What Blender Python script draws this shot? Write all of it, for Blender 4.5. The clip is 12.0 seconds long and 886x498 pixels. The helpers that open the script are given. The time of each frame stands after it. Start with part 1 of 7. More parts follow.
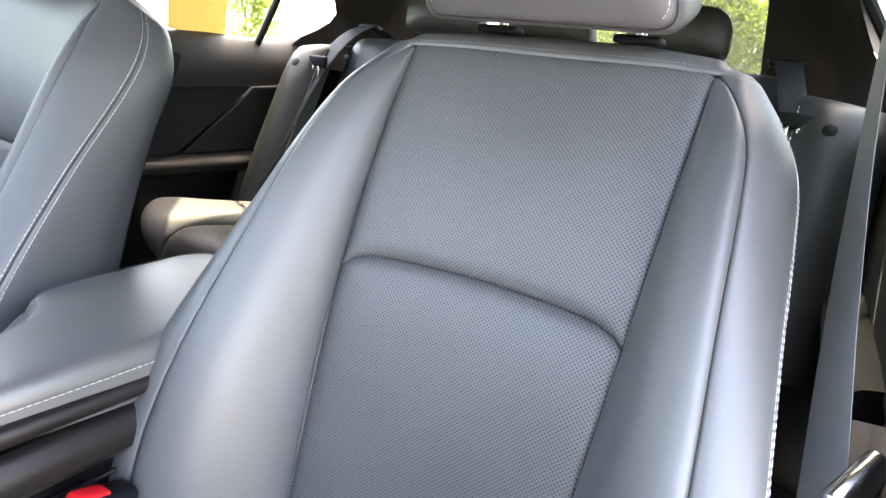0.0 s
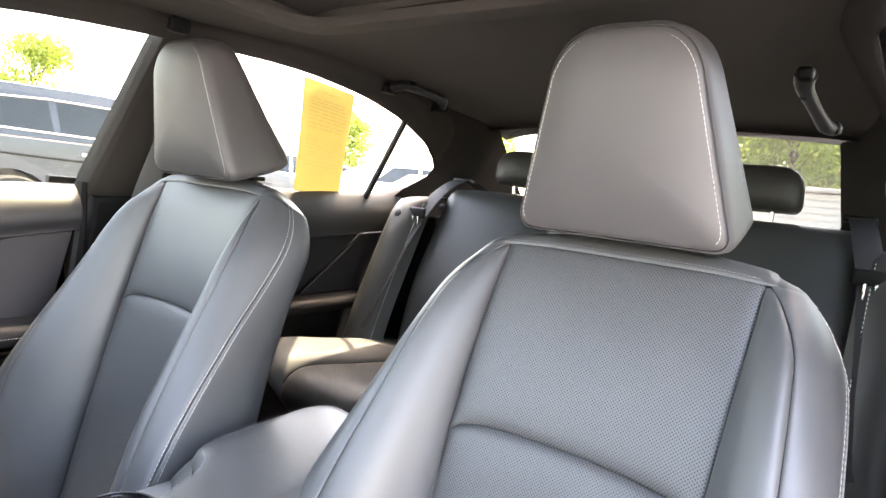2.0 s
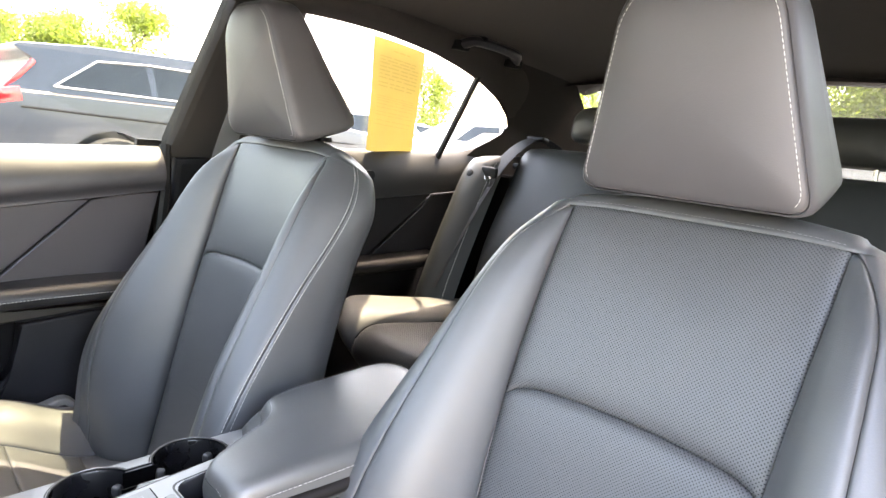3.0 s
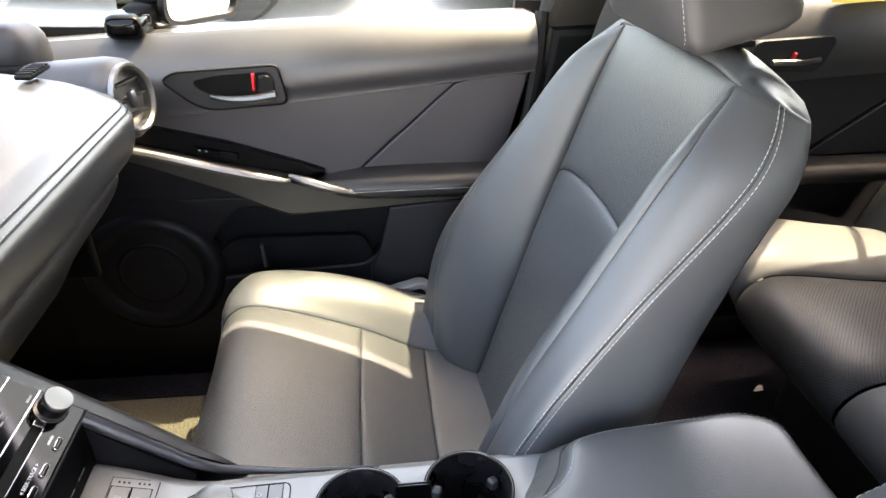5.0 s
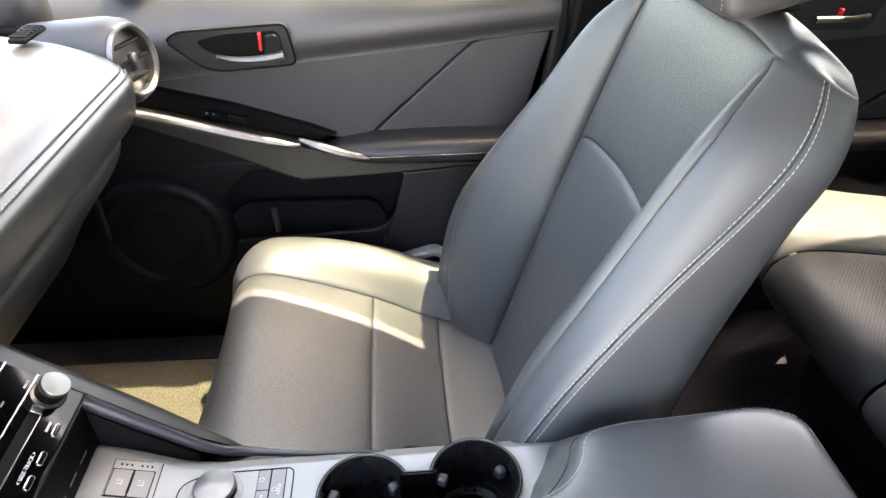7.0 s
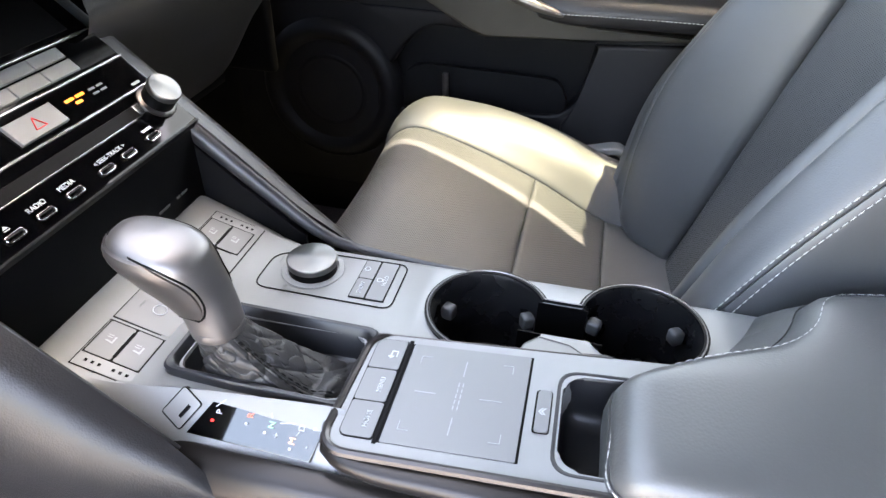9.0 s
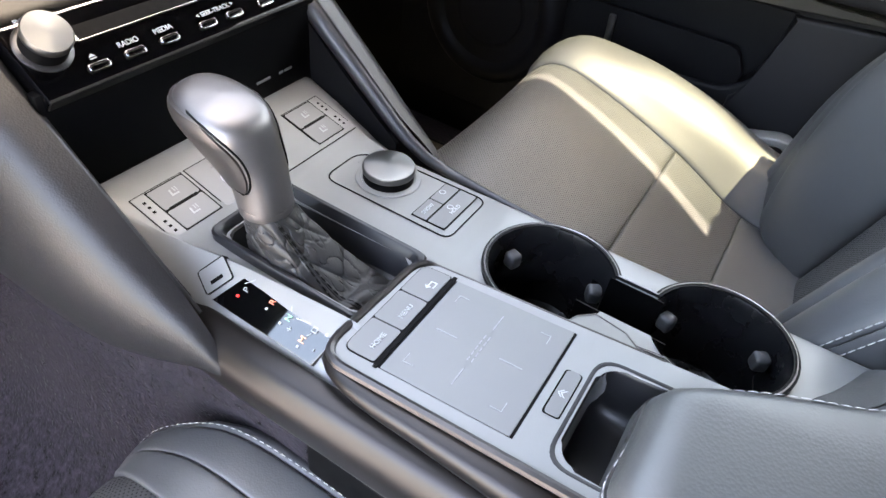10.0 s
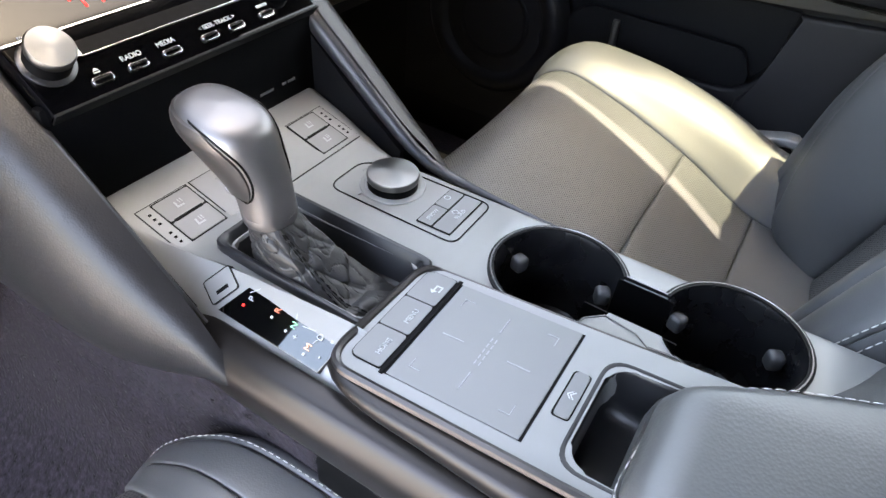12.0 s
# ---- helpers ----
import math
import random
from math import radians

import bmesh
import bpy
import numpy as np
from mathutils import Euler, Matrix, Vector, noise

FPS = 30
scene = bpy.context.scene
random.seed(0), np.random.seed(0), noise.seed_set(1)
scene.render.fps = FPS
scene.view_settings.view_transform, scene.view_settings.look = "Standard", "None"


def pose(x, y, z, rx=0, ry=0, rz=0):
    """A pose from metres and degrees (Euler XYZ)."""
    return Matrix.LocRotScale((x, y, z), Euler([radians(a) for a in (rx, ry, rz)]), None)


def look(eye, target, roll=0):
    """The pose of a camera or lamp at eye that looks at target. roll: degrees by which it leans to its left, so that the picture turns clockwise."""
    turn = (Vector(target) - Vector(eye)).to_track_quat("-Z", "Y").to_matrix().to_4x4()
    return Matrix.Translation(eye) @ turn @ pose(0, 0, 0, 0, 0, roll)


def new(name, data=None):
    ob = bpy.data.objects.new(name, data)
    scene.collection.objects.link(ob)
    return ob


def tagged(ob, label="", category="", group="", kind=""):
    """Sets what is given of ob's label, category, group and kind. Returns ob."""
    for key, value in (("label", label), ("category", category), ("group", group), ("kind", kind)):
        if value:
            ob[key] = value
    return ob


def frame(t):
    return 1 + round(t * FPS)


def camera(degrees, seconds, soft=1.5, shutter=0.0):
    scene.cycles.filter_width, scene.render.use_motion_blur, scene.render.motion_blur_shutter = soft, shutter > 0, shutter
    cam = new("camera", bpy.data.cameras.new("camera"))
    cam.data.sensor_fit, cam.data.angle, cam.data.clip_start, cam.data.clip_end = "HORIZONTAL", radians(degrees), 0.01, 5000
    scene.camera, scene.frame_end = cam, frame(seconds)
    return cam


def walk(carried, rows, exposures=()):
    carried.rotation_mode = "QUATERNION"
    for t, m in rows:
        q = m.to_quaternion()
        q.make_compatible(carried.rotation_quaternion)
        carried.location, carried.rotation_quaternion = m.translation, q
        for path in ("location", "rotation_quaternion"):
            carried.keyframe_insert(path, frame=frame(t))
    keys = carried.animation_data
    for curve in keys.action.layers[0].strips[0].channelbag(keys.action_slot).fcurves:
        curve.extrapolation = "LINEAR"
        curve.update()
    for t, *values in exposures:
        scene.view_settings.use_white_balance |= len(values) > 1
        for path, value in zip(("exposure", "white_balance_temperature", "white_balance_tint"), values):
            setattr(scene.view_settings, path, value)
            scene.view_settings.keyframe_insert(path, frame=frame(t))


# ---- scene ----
cam = camera(70.79, 12.0)
# seconds, eye, and degrees: yaw, pitch, lean
ROWS = [
    (0, 0.5841, 0.0936, 0.9274, 28.94, -14.58, 7.54),
    (0.5, 0.6127, 0.0245, 0.9880, 32.52, -9.24, 6.84),
    (1, 0.6184, -0.0028, 1.0128, 35.44, -6.88, 6.61),
    (1.5, 0.6178, -0.0071, 1.0185, 36.82, -5.49, 6.44),
    (2, 0.6217, -0.0106, 1.0224, 37.86, -5.54, 6.25),
    (2.5, 0.6227, -0.0128, 1.0251, 39.31, -6.46, 6.14),
    (3, 0.6331, 0.0164, 1.0258, 44.93, -10.00, 5.73),
    (3.3, 0.6471, 0.1030, 1.0419, 55.18, -16.37, 3.87),
    (3.5, 0.6464, 0.1593, 1.0450, 62.29, -18.53, 3.93),
    (3.7, 0.6334, 0.2127, 1.0605, 69.81, -21.15, 2.93),
    (5.3, 0.3241, 0.2214, 1.1483, 83.79, -32.10, 1.42),
    (5.5, 0.3193, 0.2434, 1.1492, 84.48, -33.71, 1.61),
    (6, 0.3205, 0.2340, 1.1566, 82.83, -35.52, 2.37),
    (6.5, 0.3167, 0.2458, 1.1557, 83.71, -35.84, 1.50),
    (7, 0.3144, 0.2361, 1.1531, 84.39, -35.26, 1.21),
    (7.5, 0.3771, 0.2530, 1.1519, 86.05, -35.15, 0.14),
    (7.7, 0.4372, 0.2580, 1.1321, 87.28, -34.73, -0.60),
    (9.3, 0.2658, 0.2339, 0.9080, 107.62, -37.90, 4.74),
    (9.5, 0.2566, 0.2485, 0.9119, 111.40, -39.40, 6.77),
    (10, 0.2556, 0.2682, 0.8976, 116.64, -42.97, 8.40),
    (10.5, 0.2524, 0.2725, 0.8908, 118.12, -44.33, 7.47),
    (11, 0.2517, 0.2733, 0.8890, 118.67, -44.46, 6.83),
    (11.5, 0.2523, 0.2730, 0.8875, 118.97, -44.34, 6.50),
    (12, 0.2546, 0.2732, 0.8921, 118.33, -41.87, 5.86),
]
walk(cam, [(t, look((x, y, z), (x - math.sin(radians(a)) * math.cos(radians(b)), y + math.cos(radians(a)) * math.cos(radians(b)), z + math.sin(radians(b))), c)) for t, x, y, z, a, b, c in ROWS],
     [(0.0, 5.06, 8450, 17), (0.6, 5.12, 8800, 19), (2.5, 5.18, 8900, 20), (3.0, 5.10, 8850, 19), (3.5, 4.66, 8950, 19), (5.5, 5.15, 8750, 19), (7.7, 5.2, 8700, 19), (9.3, 5.12, 8500, 17), (10.5, 4.98, 8550, 17), (12.0, 4.95, 8450, 16)])

# ---- world and light ----
SUN = Vector((-0.19, 0.38, 1.0)).normalized()          # towards the sun
world = bpy.data.worlds.new("world")
scene.world = world
world.use_nodes = True
wn = world.node_tree.nodes
sky = wn.new("ShaderNodeTexSky")
sky.sky_type, sky.sun_disc = "NISHITA", False
sky.sun_elevation = math.asin(SUN.z)
sky.sun_rotation = math.atan2(SUN.x, SUN.y)
sky.air_density, sky.dust_density, sky.ozone_density = 1.0, 2.5, 1.0
wn["Background"].inputs[1].default_value = 0.15
world.node_tree.links.new(sky.outputs[0], wn["Background"].inputs[0])
lamp = bpy.data.lights.new("sun", "SUN")
lamp.energy, lamp.angle, lamp.color = 1.15, radians(0.55), (0.94, 0.94, 0.82)
sun = new("sun", lamp)
sun.matrix_world = look(tuple(SUN * 30), (0, 0, 0))


# ---- materials ----
def mat(name, color, rough=0.5, metal=0.0, grain=0.0, grain_size=0.001, stain=0.0, stain_size=0.08, spec=0.5, coat=0.0, emit=0.0, voronoi=False, sheen=0.0):
    """A principled material with a fine relief (grain) and slow variation of colour and gloss (stain)."""
    m = bpy.data.materials.new(name)
    m.use_nodes = True
    t = m.node_tree
    b = t.nodes["Principled BSDF"]
    b.inputs["Base Color"].default_value = (*color, 1)
    b.inputs["Roughness"].default_value = rough
    b.inputs["Metallic"].default_value = metal
    b.inputs["Specular IOR Level"].default_value = spec
    b.inputs["Coat Weight"].default_value = coat
    b.inputs["Sheen Weight"].default_value = sheen
    if emit:
        b.inputs["Emission Color"].default_value = (*color, 1)
        b.inputs["Emission Strength"].default_value = emit
    co = t.nodes.new("ShaderNodeTexCoord")
    if stain:
        n = t.nodes.new("ShaderNodeTexNoise")
        n.inputs["Scale"].default_value = 1 / stain_size
        n.inputs["Detail"].default_value = 6
        t.links.new(co.outputs["Object"], n.inputs["Vector"])
        r = t.nodes.new("ShaderNodeMapRange")
        r.inputs["From Min"].default_value, r.inputs["From Max"].default_value = 0.3, 0.7
        r.inputs["To Min"].default_value, r.inputs["To Max"].default_value = 1 - stain, 1 + stain
        t.links.new(n.outputs["Fac"], r.inputs["Value"])
        h = t.nodes.new("ShaderNodeHueSaturation")
        h.inputs["Color"].default_value = (*color, 1)
        t.links.new(r.outputs[0], h.inputs["Value"])
        t.links.new(h.outputs[0], b.inputs["Base Color"])
        r2 = t.nodes.new("ShaderNodeMath")
        r2.operation = "MULTIPLY"
        r2.inputs[1].default_value = rough
        t.links.new(r.outputs[0], r2.inputs[0])
        t.links.new(r2.outputs[0], b.inputs["Roughness"])
    if grain:
        g = t.nodes.new("ShaderNodeTexVoronoi" if voronoi else "ShaderNodeTexNoise")
        g.inputs["Scale"].default_value = 1 / grain_size
        t.links.new(co.outputs["Object"], g.inputs["Vector"])
        u = t.nodes.new("ShaderNodeBump")
        u.inputs["Strength"].default_value = grain
        u.inputs["Distance"].default_value = grain_size * 0.5
        t.links.new(g.outputs["Distance" if voronoi else "Fac"], u.inputs["Height"])
        t.links.new(u.outputs[0], b.inputs["Normal"])
    return m


def perforated(name, base, spacing, hole, rough):
    """Leather with a staggered grid of punched holes, laid out on the panel's own metres."""
    m = base.copy()
    m.name = name
    t = m.node_tree
    b = t.nodes["Principled BSDF"]
    uv = t.nodes.new("ShaderNodeUVMap")
    mp = t.nodes.new("ShaderNodeMapping")
    mp.inputs["Rotation"].default_value[2] = radians(45)
    t.links.new(uv.outputs[0], mp.inputs["Vector"])
    v = t.nodes.new("ShaderNodeTexVoronoi")
    v.voronoi_dimensions = "2D"
    v.inputs["Scale"].default_value = 1 / spacing
    v.inputs["Randomness"].default_value = 0.0
    t.links.new(mp.outputs[0], v.inputs["Vector"])
    r = t.nodes.new("ShaderNodeMapRange")
    r.inputs["From Min"].default_value, r.inputs["From Max"].default_value = hole, hole + 0.07
    t.links.new(v.outputs["Distance"], r.inputs["Value"])
    mix = t.nodes.new("ShaderNodeMix")
    mix.data_type = "RGBA"
    mix.inputs[6].default_value = (0.030, 0.031, 0.033, 1)
    old = b.inputs["Base Color"].links
    if old:
        t.links.new(old[0].from_socket, mix.inputs[7])
    else:
        mix.inputs[7].default_value = b.inputs["Base Color"].default_value
    t.links.new(r.outputs[0], mix.inputs[0])
    t.links.new(mix.outputs[2], b.inputs["Base Color"])
    bump = t.nodes.new("ShaderNodeBump")
    bump.inputs["Strength"].default_value, bump.inputs["Distance"].default_value = 0.7, 0.0008
    t.links.new(r.outputs[0], bump.inputs["Height"])
    if b.inputs["Normal"].links:
        t.links.new(b.inputs["Normal"].links[0].from_socket, bump.inputs["Normal"])
    t.links.new(bump.outputs[0], b.inputs["Normal"])
    s = t.nodes.new("ShaderNodeMath")
    s.operation = "MULTIPLY"
    s.inputs[1].default_value = b.inputs["Specular IOR Level"].default_value
    t.links.new(r.outputs[0], s.inputs[0])
    t.links.new(s.outputs[0], b.inputs["Specular IOR Level"])
    return m


def brushed(name, color, rough):
    """Turned metal: fine rings round the object's own axis give the fan-shaped glint."""
    m = mat(name, color, rough, 1.0)
    m.node_tree.nodes["Principled BSDF"].inputs["Anisotropic"].default_value = 0.7
    t = m.node_tree
    tan = t.nodes.new("ShaderNodeTangent")
    tan.direction_type, tan.axis = "RADIAL", "Z"
    t.links.new(tan.outputs[0], t.nodes["Principled BSDF"].inputs["Tangent"])
    return m


def glass(name, color, rough=0.0):
    m = bpy.data.materials.new(name)
    m.use_nodes = True
    t = m.node_tree
    t.nodes.remove(t.nodes["Principled BSDF"])
    a, g, f, q, k2, x = (t.nodes.new(k) for k in ("ShaderNodeBsdfTransparent", "ShaderNodeBsdfGlossy", "ShaderNodeLayerWeight", "ShaderNodeMath", "ShaderNodeMath", "ShaderNodeMixShader"))
    a.inputs[0].default_value = (*color, 1)
    g.inputs["Roughness"].default_value = rough
    f.inputs[0].default_value = 0.5
    q.operation, k2.operation = "POWER", "MULTIPLY_ADD"
    q.inputs[1].default_value = 5.0
    k2.inputs[1].default_value, k2.inputs[2].default_value = 0.9, 0.05
    t.links.new(f.outputs["Facing"], q.inputs[0])
    t.links.new(q.outputs[0], k2.inputs[0])
    t.links.new(k2.outputs[0], x.inputs[0])
    t.links.new(a.outputs[0], x.inputs[1])
    t.links.new(g.outputs[0], x.inputs[2])
    t.links.new(x.outputs[0], t.nodes["Material Output"].inputs[0])
    return m


LEATHER = mat("leather", (0.0615, 0.0635, 0.0672), 0.45, grain=0.10, grain_size=0.0014, stain=0.10, stain_size=0.12, voronoi=True, spec=0.68)
PERF = perforated("perforated_leather", LEATHER, 0.0028, 0.175, 0.45)
PERF_BACK = perforated("back_perforated_leather", LEATHER, 0.0028, 0.175, 0.45)
# One rear leather in two tones: sunlit, and with the rear's shade coloured in
REAR_LEATHER_LIT = mat("rear_leather_lit", (0.072, 0.073, 0.073), 0.55, grain=0.10, grain_size=0.0014, stain=0.10, stain_size=0.12, voronoi=True, spec=0.18)
REAR_LEATHER_SHADED = mat("rear_leather_shaded", (0.030, 0.031, 0.031), 0.46, grain=0.10, grain_size=0.0014, stain=0.10, stain_size=0.12, voronoi=True, spec=0.28)
REAR_PERF_SHADED = perforated("rear_perforated_leather_shaded", REAR_LEATHER_SHADED, 0.0046, 0.19, 0.46)
PERF_SEAT = perforated("coarse_perforated_leather", LEATHER, 0.0029, 0.19, 0.43)
LEATHER_LID = mat("armrest_leather", (0.074, 0.0730, 0.0715), 0.40, grain=0.10, grain_size=0.0018, stain=0.10, stain_size=0.12, voronoi=True, spec=0.8)
LEATHER_HEAD = mat("headrest_leather", (0.055, 0.0530, 0.0555), 0.50, grain=0.10, grain_size=0.0014, stain=0.08, stain_size=0.12, voronoi=True, spec=0.5)
# Near-black that stands for the shade inside seams and under cushions
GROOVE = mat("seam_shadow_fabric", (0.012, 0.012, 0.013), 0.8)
THREAD = mat("pale_thread", (0.50, 0.49, 0.47), 0.7, grain=0.3, grain_size=0.0005)
THREAD_FAINT = mat("grey_thread", (0.20, 0.20, 0.20), 0.7)
STITCH_BLACK = mat("black_thread", (0.003, 0.003, 0.003), 0.8, spec=0.1)
SOFT = mat("soft_touch_black", (0.0130, 0.0125, 0.0148), 0.5, spec=0.3, grain=0.25, grain_size=0.0009, stain=0.12, stain_size=0.15, voronoi=True)
# Paler copy of the soft-touch skin; sunlight on the sills is in its colour
SILL_LIT = mat("sill_plastic_lit", (0.026, 0.025, 0.028), 0.42, grain=0.25, grain_size=0.0009, stain=0.12, stain_size=0.15, voronoi=True, spec=0.6)
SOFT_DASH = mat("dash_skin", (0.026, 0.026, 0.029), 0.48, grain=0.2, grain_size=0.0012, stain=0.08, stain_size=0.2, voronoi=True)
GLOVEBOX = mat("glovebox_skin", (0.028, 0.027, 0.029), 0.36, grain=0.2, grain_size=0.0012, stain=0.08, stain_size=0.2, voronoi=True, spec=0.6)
INSERT = mat("door_insert_skin", (0.030, 0.0270, 0.0315), 0.5, grain=0.25, grain_size=0.0011, stain=0.12, stain_size=0.15, voronoi=True)
# Near-black: the shade low on the doors is put into this colour
LOWER_SHADED = mat("door_lower_plastic_shaded", (0.0055, 0.0052, 0.0066), 0.5, grain=0.3, grain_size=0.0009, stain=0.15, stain_size=0.12, voronoi=True, spec=0.2)
KNEE = mat("knee_pad_skin", (0.016, 0.0155, 0.017), 0.40, grain=0.2, grain_size=0.0012, stain=0.10, stain_size=0.2, voronoi=True, spec=0.38)
# Paler dash skin for the top pad: sunlit brightness put into its colour
DASH_TOP_LIT = mat("dash_top_skin_lit", (0.040, 0.039, 0.041), 0.36, grain=0.2, grain_size=0.0012, stain=0.08, stain_size=0.2, voronoi=True, spec=0.9)
PLASTIC = mat("hard_black_plastic", (0.0042, 0.0042, 0.005), 0.5, spec=0.15, grain=0.25, grain_size=0.0008, stain=0.15, stain_size=0.1)
CONSOLE = mat("console_grey_plastic", (0.198, 0.196, 0.192), 0.37, spec=0.8, grain=0.12, grain_size=0.0006, stain=0.08, stain_size=0.06)
BUTTON = mat("button_grey", (0.142, 0.140, 0.138), 0.40, spec=0.7, grain=0.1, grain_size=0.0005)
BUTTON_DARK = mat("dark_grey_rubber", (0.045, 0.045, 0.047), 0.45, stain=0.1, stain_size=0.01)
CUP = mat("cup_black_plastic", (0.006, 0.006, 0.007), 0.28, spec=0.5, stain=0.15, stain_size=0.02)
DEEP = mat("deep_black_plastic", (0.0022, 0.0022, 0.0025), 0.5, spec=0.08, stain=0.2, stain_size=0.05)
INDICATOR = mat("indicator_glass_black", (0.0012, 0.0012, 0.0015), 0.04, spec=0.8, coat=1.0)
PIANO = mat("piano_black", (0.0012, 0.0012, 0.0015), 0.06, spec=0.18, coat=0.0, stain=0.1, stain_size=0.05)
SATIN = mat("satin_metal_paint", (0.16, 0.155, 0.155), 0.33, 0.85, grain=0.04, grain_size=0.0006, stain=0.1, stain_size=0.08)
TRIM_SATIN = mat("charcoal_satin_paint", (0.040, 0.041, 0.046), 0.40, 0.35, stain=0.1, stain_size=0.08)
SATIN_DARK = mat("dark_satin_paint", (0.075, 0.07, 0.07), 0.3, 0.8, stain=0.1, stain_size=0.08)
SATIN_BLADE = mat("olive_satin_metal", (0.115, 0.110, 0.100), 0.34, 0.8, stain=0.1, stain_size=0.08)
SILVER = mat("silver_trim", (0.55, 0.55, 0.55), 0.22, 1.0, stain=0.1, stain_size=0.03)
BUCKLE = mat("satin_silver_handle", (0.13, 0.127, 0.124), 0.36, 1.0, stain=0.1, stain_size=0.03)
BRUSHED = brushed("turned_aluminium", (0.18, 0.18, 0.176), 0.42)
SATIN_WARM = mat("warm_satin_paint", (0.034, 0.030, 0.029), 0.33, 0.75, stain=0.08, stain_size=0.1)
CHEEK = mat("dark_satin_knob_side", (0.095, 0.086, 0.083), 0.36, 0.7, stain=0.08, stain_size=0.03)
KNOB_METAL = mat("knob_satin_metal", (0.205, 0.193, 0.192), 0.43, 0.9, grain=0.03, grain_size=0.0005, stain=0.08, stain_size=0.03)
BOOT_FRAME = mat("black_moulded_plastic", (0.012, 0.012, 0.014), 0.36, spec=0.5, grain=0.1, grain_size=0.0008, stain=0.1, stain_size=0.03)
GAITER = mat("black_gaiter_leather", (0.027, 0.0262, 0.0268), 0.43, grain=0.18, grain_size=0.0010, stain=0.08, stain_size=0.03, voronoi=True, spec=0.36)
CARPET = mat("grey_carpet", (0.021, 0.0175, 0.0230), 0.95, spec=0.05, grain=1.0, grain_size=0.0036, stain=0.75, stain_size=0.0065, sheen=0.06)
MAT_PALE = mat("floor_mat_carpet", (0.090, 0.082, 0.064), 0.95, spec=0.1, grain=0.8, grain_size=0.003, stain=0.5, stain_size=0.004, sheen=0.05)
LINER = mat("headliner_fabric", (0.050, 0.046, 0.043), 0.95, spec=0.1, grain=0.5, grain_size=0.001, stain=0.08, stain_size=0.2)
PILLAR = mat("pillar_trim_fabric", (0.034, 0.031, 0.029), 0.9, spec=0.1, grain=0.5, grain_size=0.001, stain=0.08, stain_size=0.2)
RUBBER = mat("black_rubber", (0.006, 0.006, 0.006), 0.6, spec=0.3)
# Rear belts: the same webbing with the rear's shade put into its colour
WEB_SHADED = mat("belt_webbing_shaded", (0.016, 0.016, 0.017), 0.6, spec=0.3, grain=0.6, grain_size=0.002)
GUIDE = mat("satin_brown_black_plastic", (0.024, 0.020, 0.021), 0.34, spec=0.5, stain=0.1, stain_size=0.02)
WEB = mat("belt_webbing", (0.135, 0.139, 0.142), 0.6, grain=0.6, grain_size=0.002)
RED = mat("red_plastic", (0.55, 0.01, 0.015), 0.35)
WHITE_INK = mat("pale_ink", (0.40, 0.41, 0.41), 0.5)
PAD_INK = mat("pale_grey_print", (0.27, 0.275, 0.275), 0.5)
GREY_INK = mat("grey_ink", (0.22, 0.22, 0.22), 0.5)
DIM_INK = mat("dim_ink", (0.12, 0.12, 0.12), 0.5)
LED_RED = mat("red_display_light", (1.0, 0.03, 0.03), 0.4, emit=0.09)
LED_ORANGE = mat("orange_indicator_light", (1.0, 0.22, 0.03), 0.4, emit=0.08)
LED_GREEN = mat("green_indicator_light", (0.6, 0.9, 0.05), 0.4, emit=0.07)
INK_RED = mat("red_gear_letter", (0.7, 0.18, 0.12), 0.4, emit=0.03)
INK_GREEN = mat("green_gear_letter", (0.2, 0.55, 0.35), 0.4, emit=0.02)
INK_ORANGE = mat("orange_gear_letter", (0.8, 0.4, 0.25), 0.4, emit=0.03)
INK_PAPER = mat("print_on_paper", (0.30, 0.255, 0.125), 0.7)
PAPER = mat("yellow_paper", (0.36, 0.305, 0.145), 0.7, stain=0.05, stain_size=0.1)
GLASS = glass("window_glass", (0.70, 0.73, 0.68))
TINT = glass("tinted_glass", (0.40, 0.43, 0.40))
REAR_GLASS = glass("rear_door_glass", (0.93, 0.95, 0.91))
SCREEN = glass("windscreen_glass", (0.66, 0.69, 0.66))
MIRROR = mat("mirror_glass", (0.85, 0.87, 0.88), 0.01, 1.0)


# ---- mesh helpers ----
def thing(name, label, category, base=(0, 0, 0), group="", kind=""):
    ob = new(name)
    ob.location = base
    ob.empty_display_size = 0.05
    return tagged(ob, label, category, group, kind)


def part(name, bm, material, parent=None, label="", sharp=38):
    me = bpy.data.meshes.new(name)
    bm.to_mesh(me)
    bm.free()
    me.materials.append(material)
    me.polygons.foreach_set("use_smooth", [True] * len(me.polygons))
    me.set_sharp_from_angle(angle=radians(sharp))
    ob = new(name, me)
    if parent is not None:
        ob.parent = parent
        if parent.type == "EMPTY":
            ob.matrix_parent_inverse = Matrix.Translation(parent.location).inverted()
    if label:
        ob["label"] = label
    return ob


def lone(name, bm, material, label, category, kind="", group="", sharp=38):
    return tagged(part(name, bm, material, None, "", sharp), label, category, group, kind)


def join(*many):
    """Several bmeshes as one."""
    bm = bmesh.new()
    for other in many:
        me = bpy.data.meshes.new("joined")
        other.to_mesh(me)
        other.free()
        bm.from_mesh(me)
        bpy.data.meshes.remove(me)
    return bm


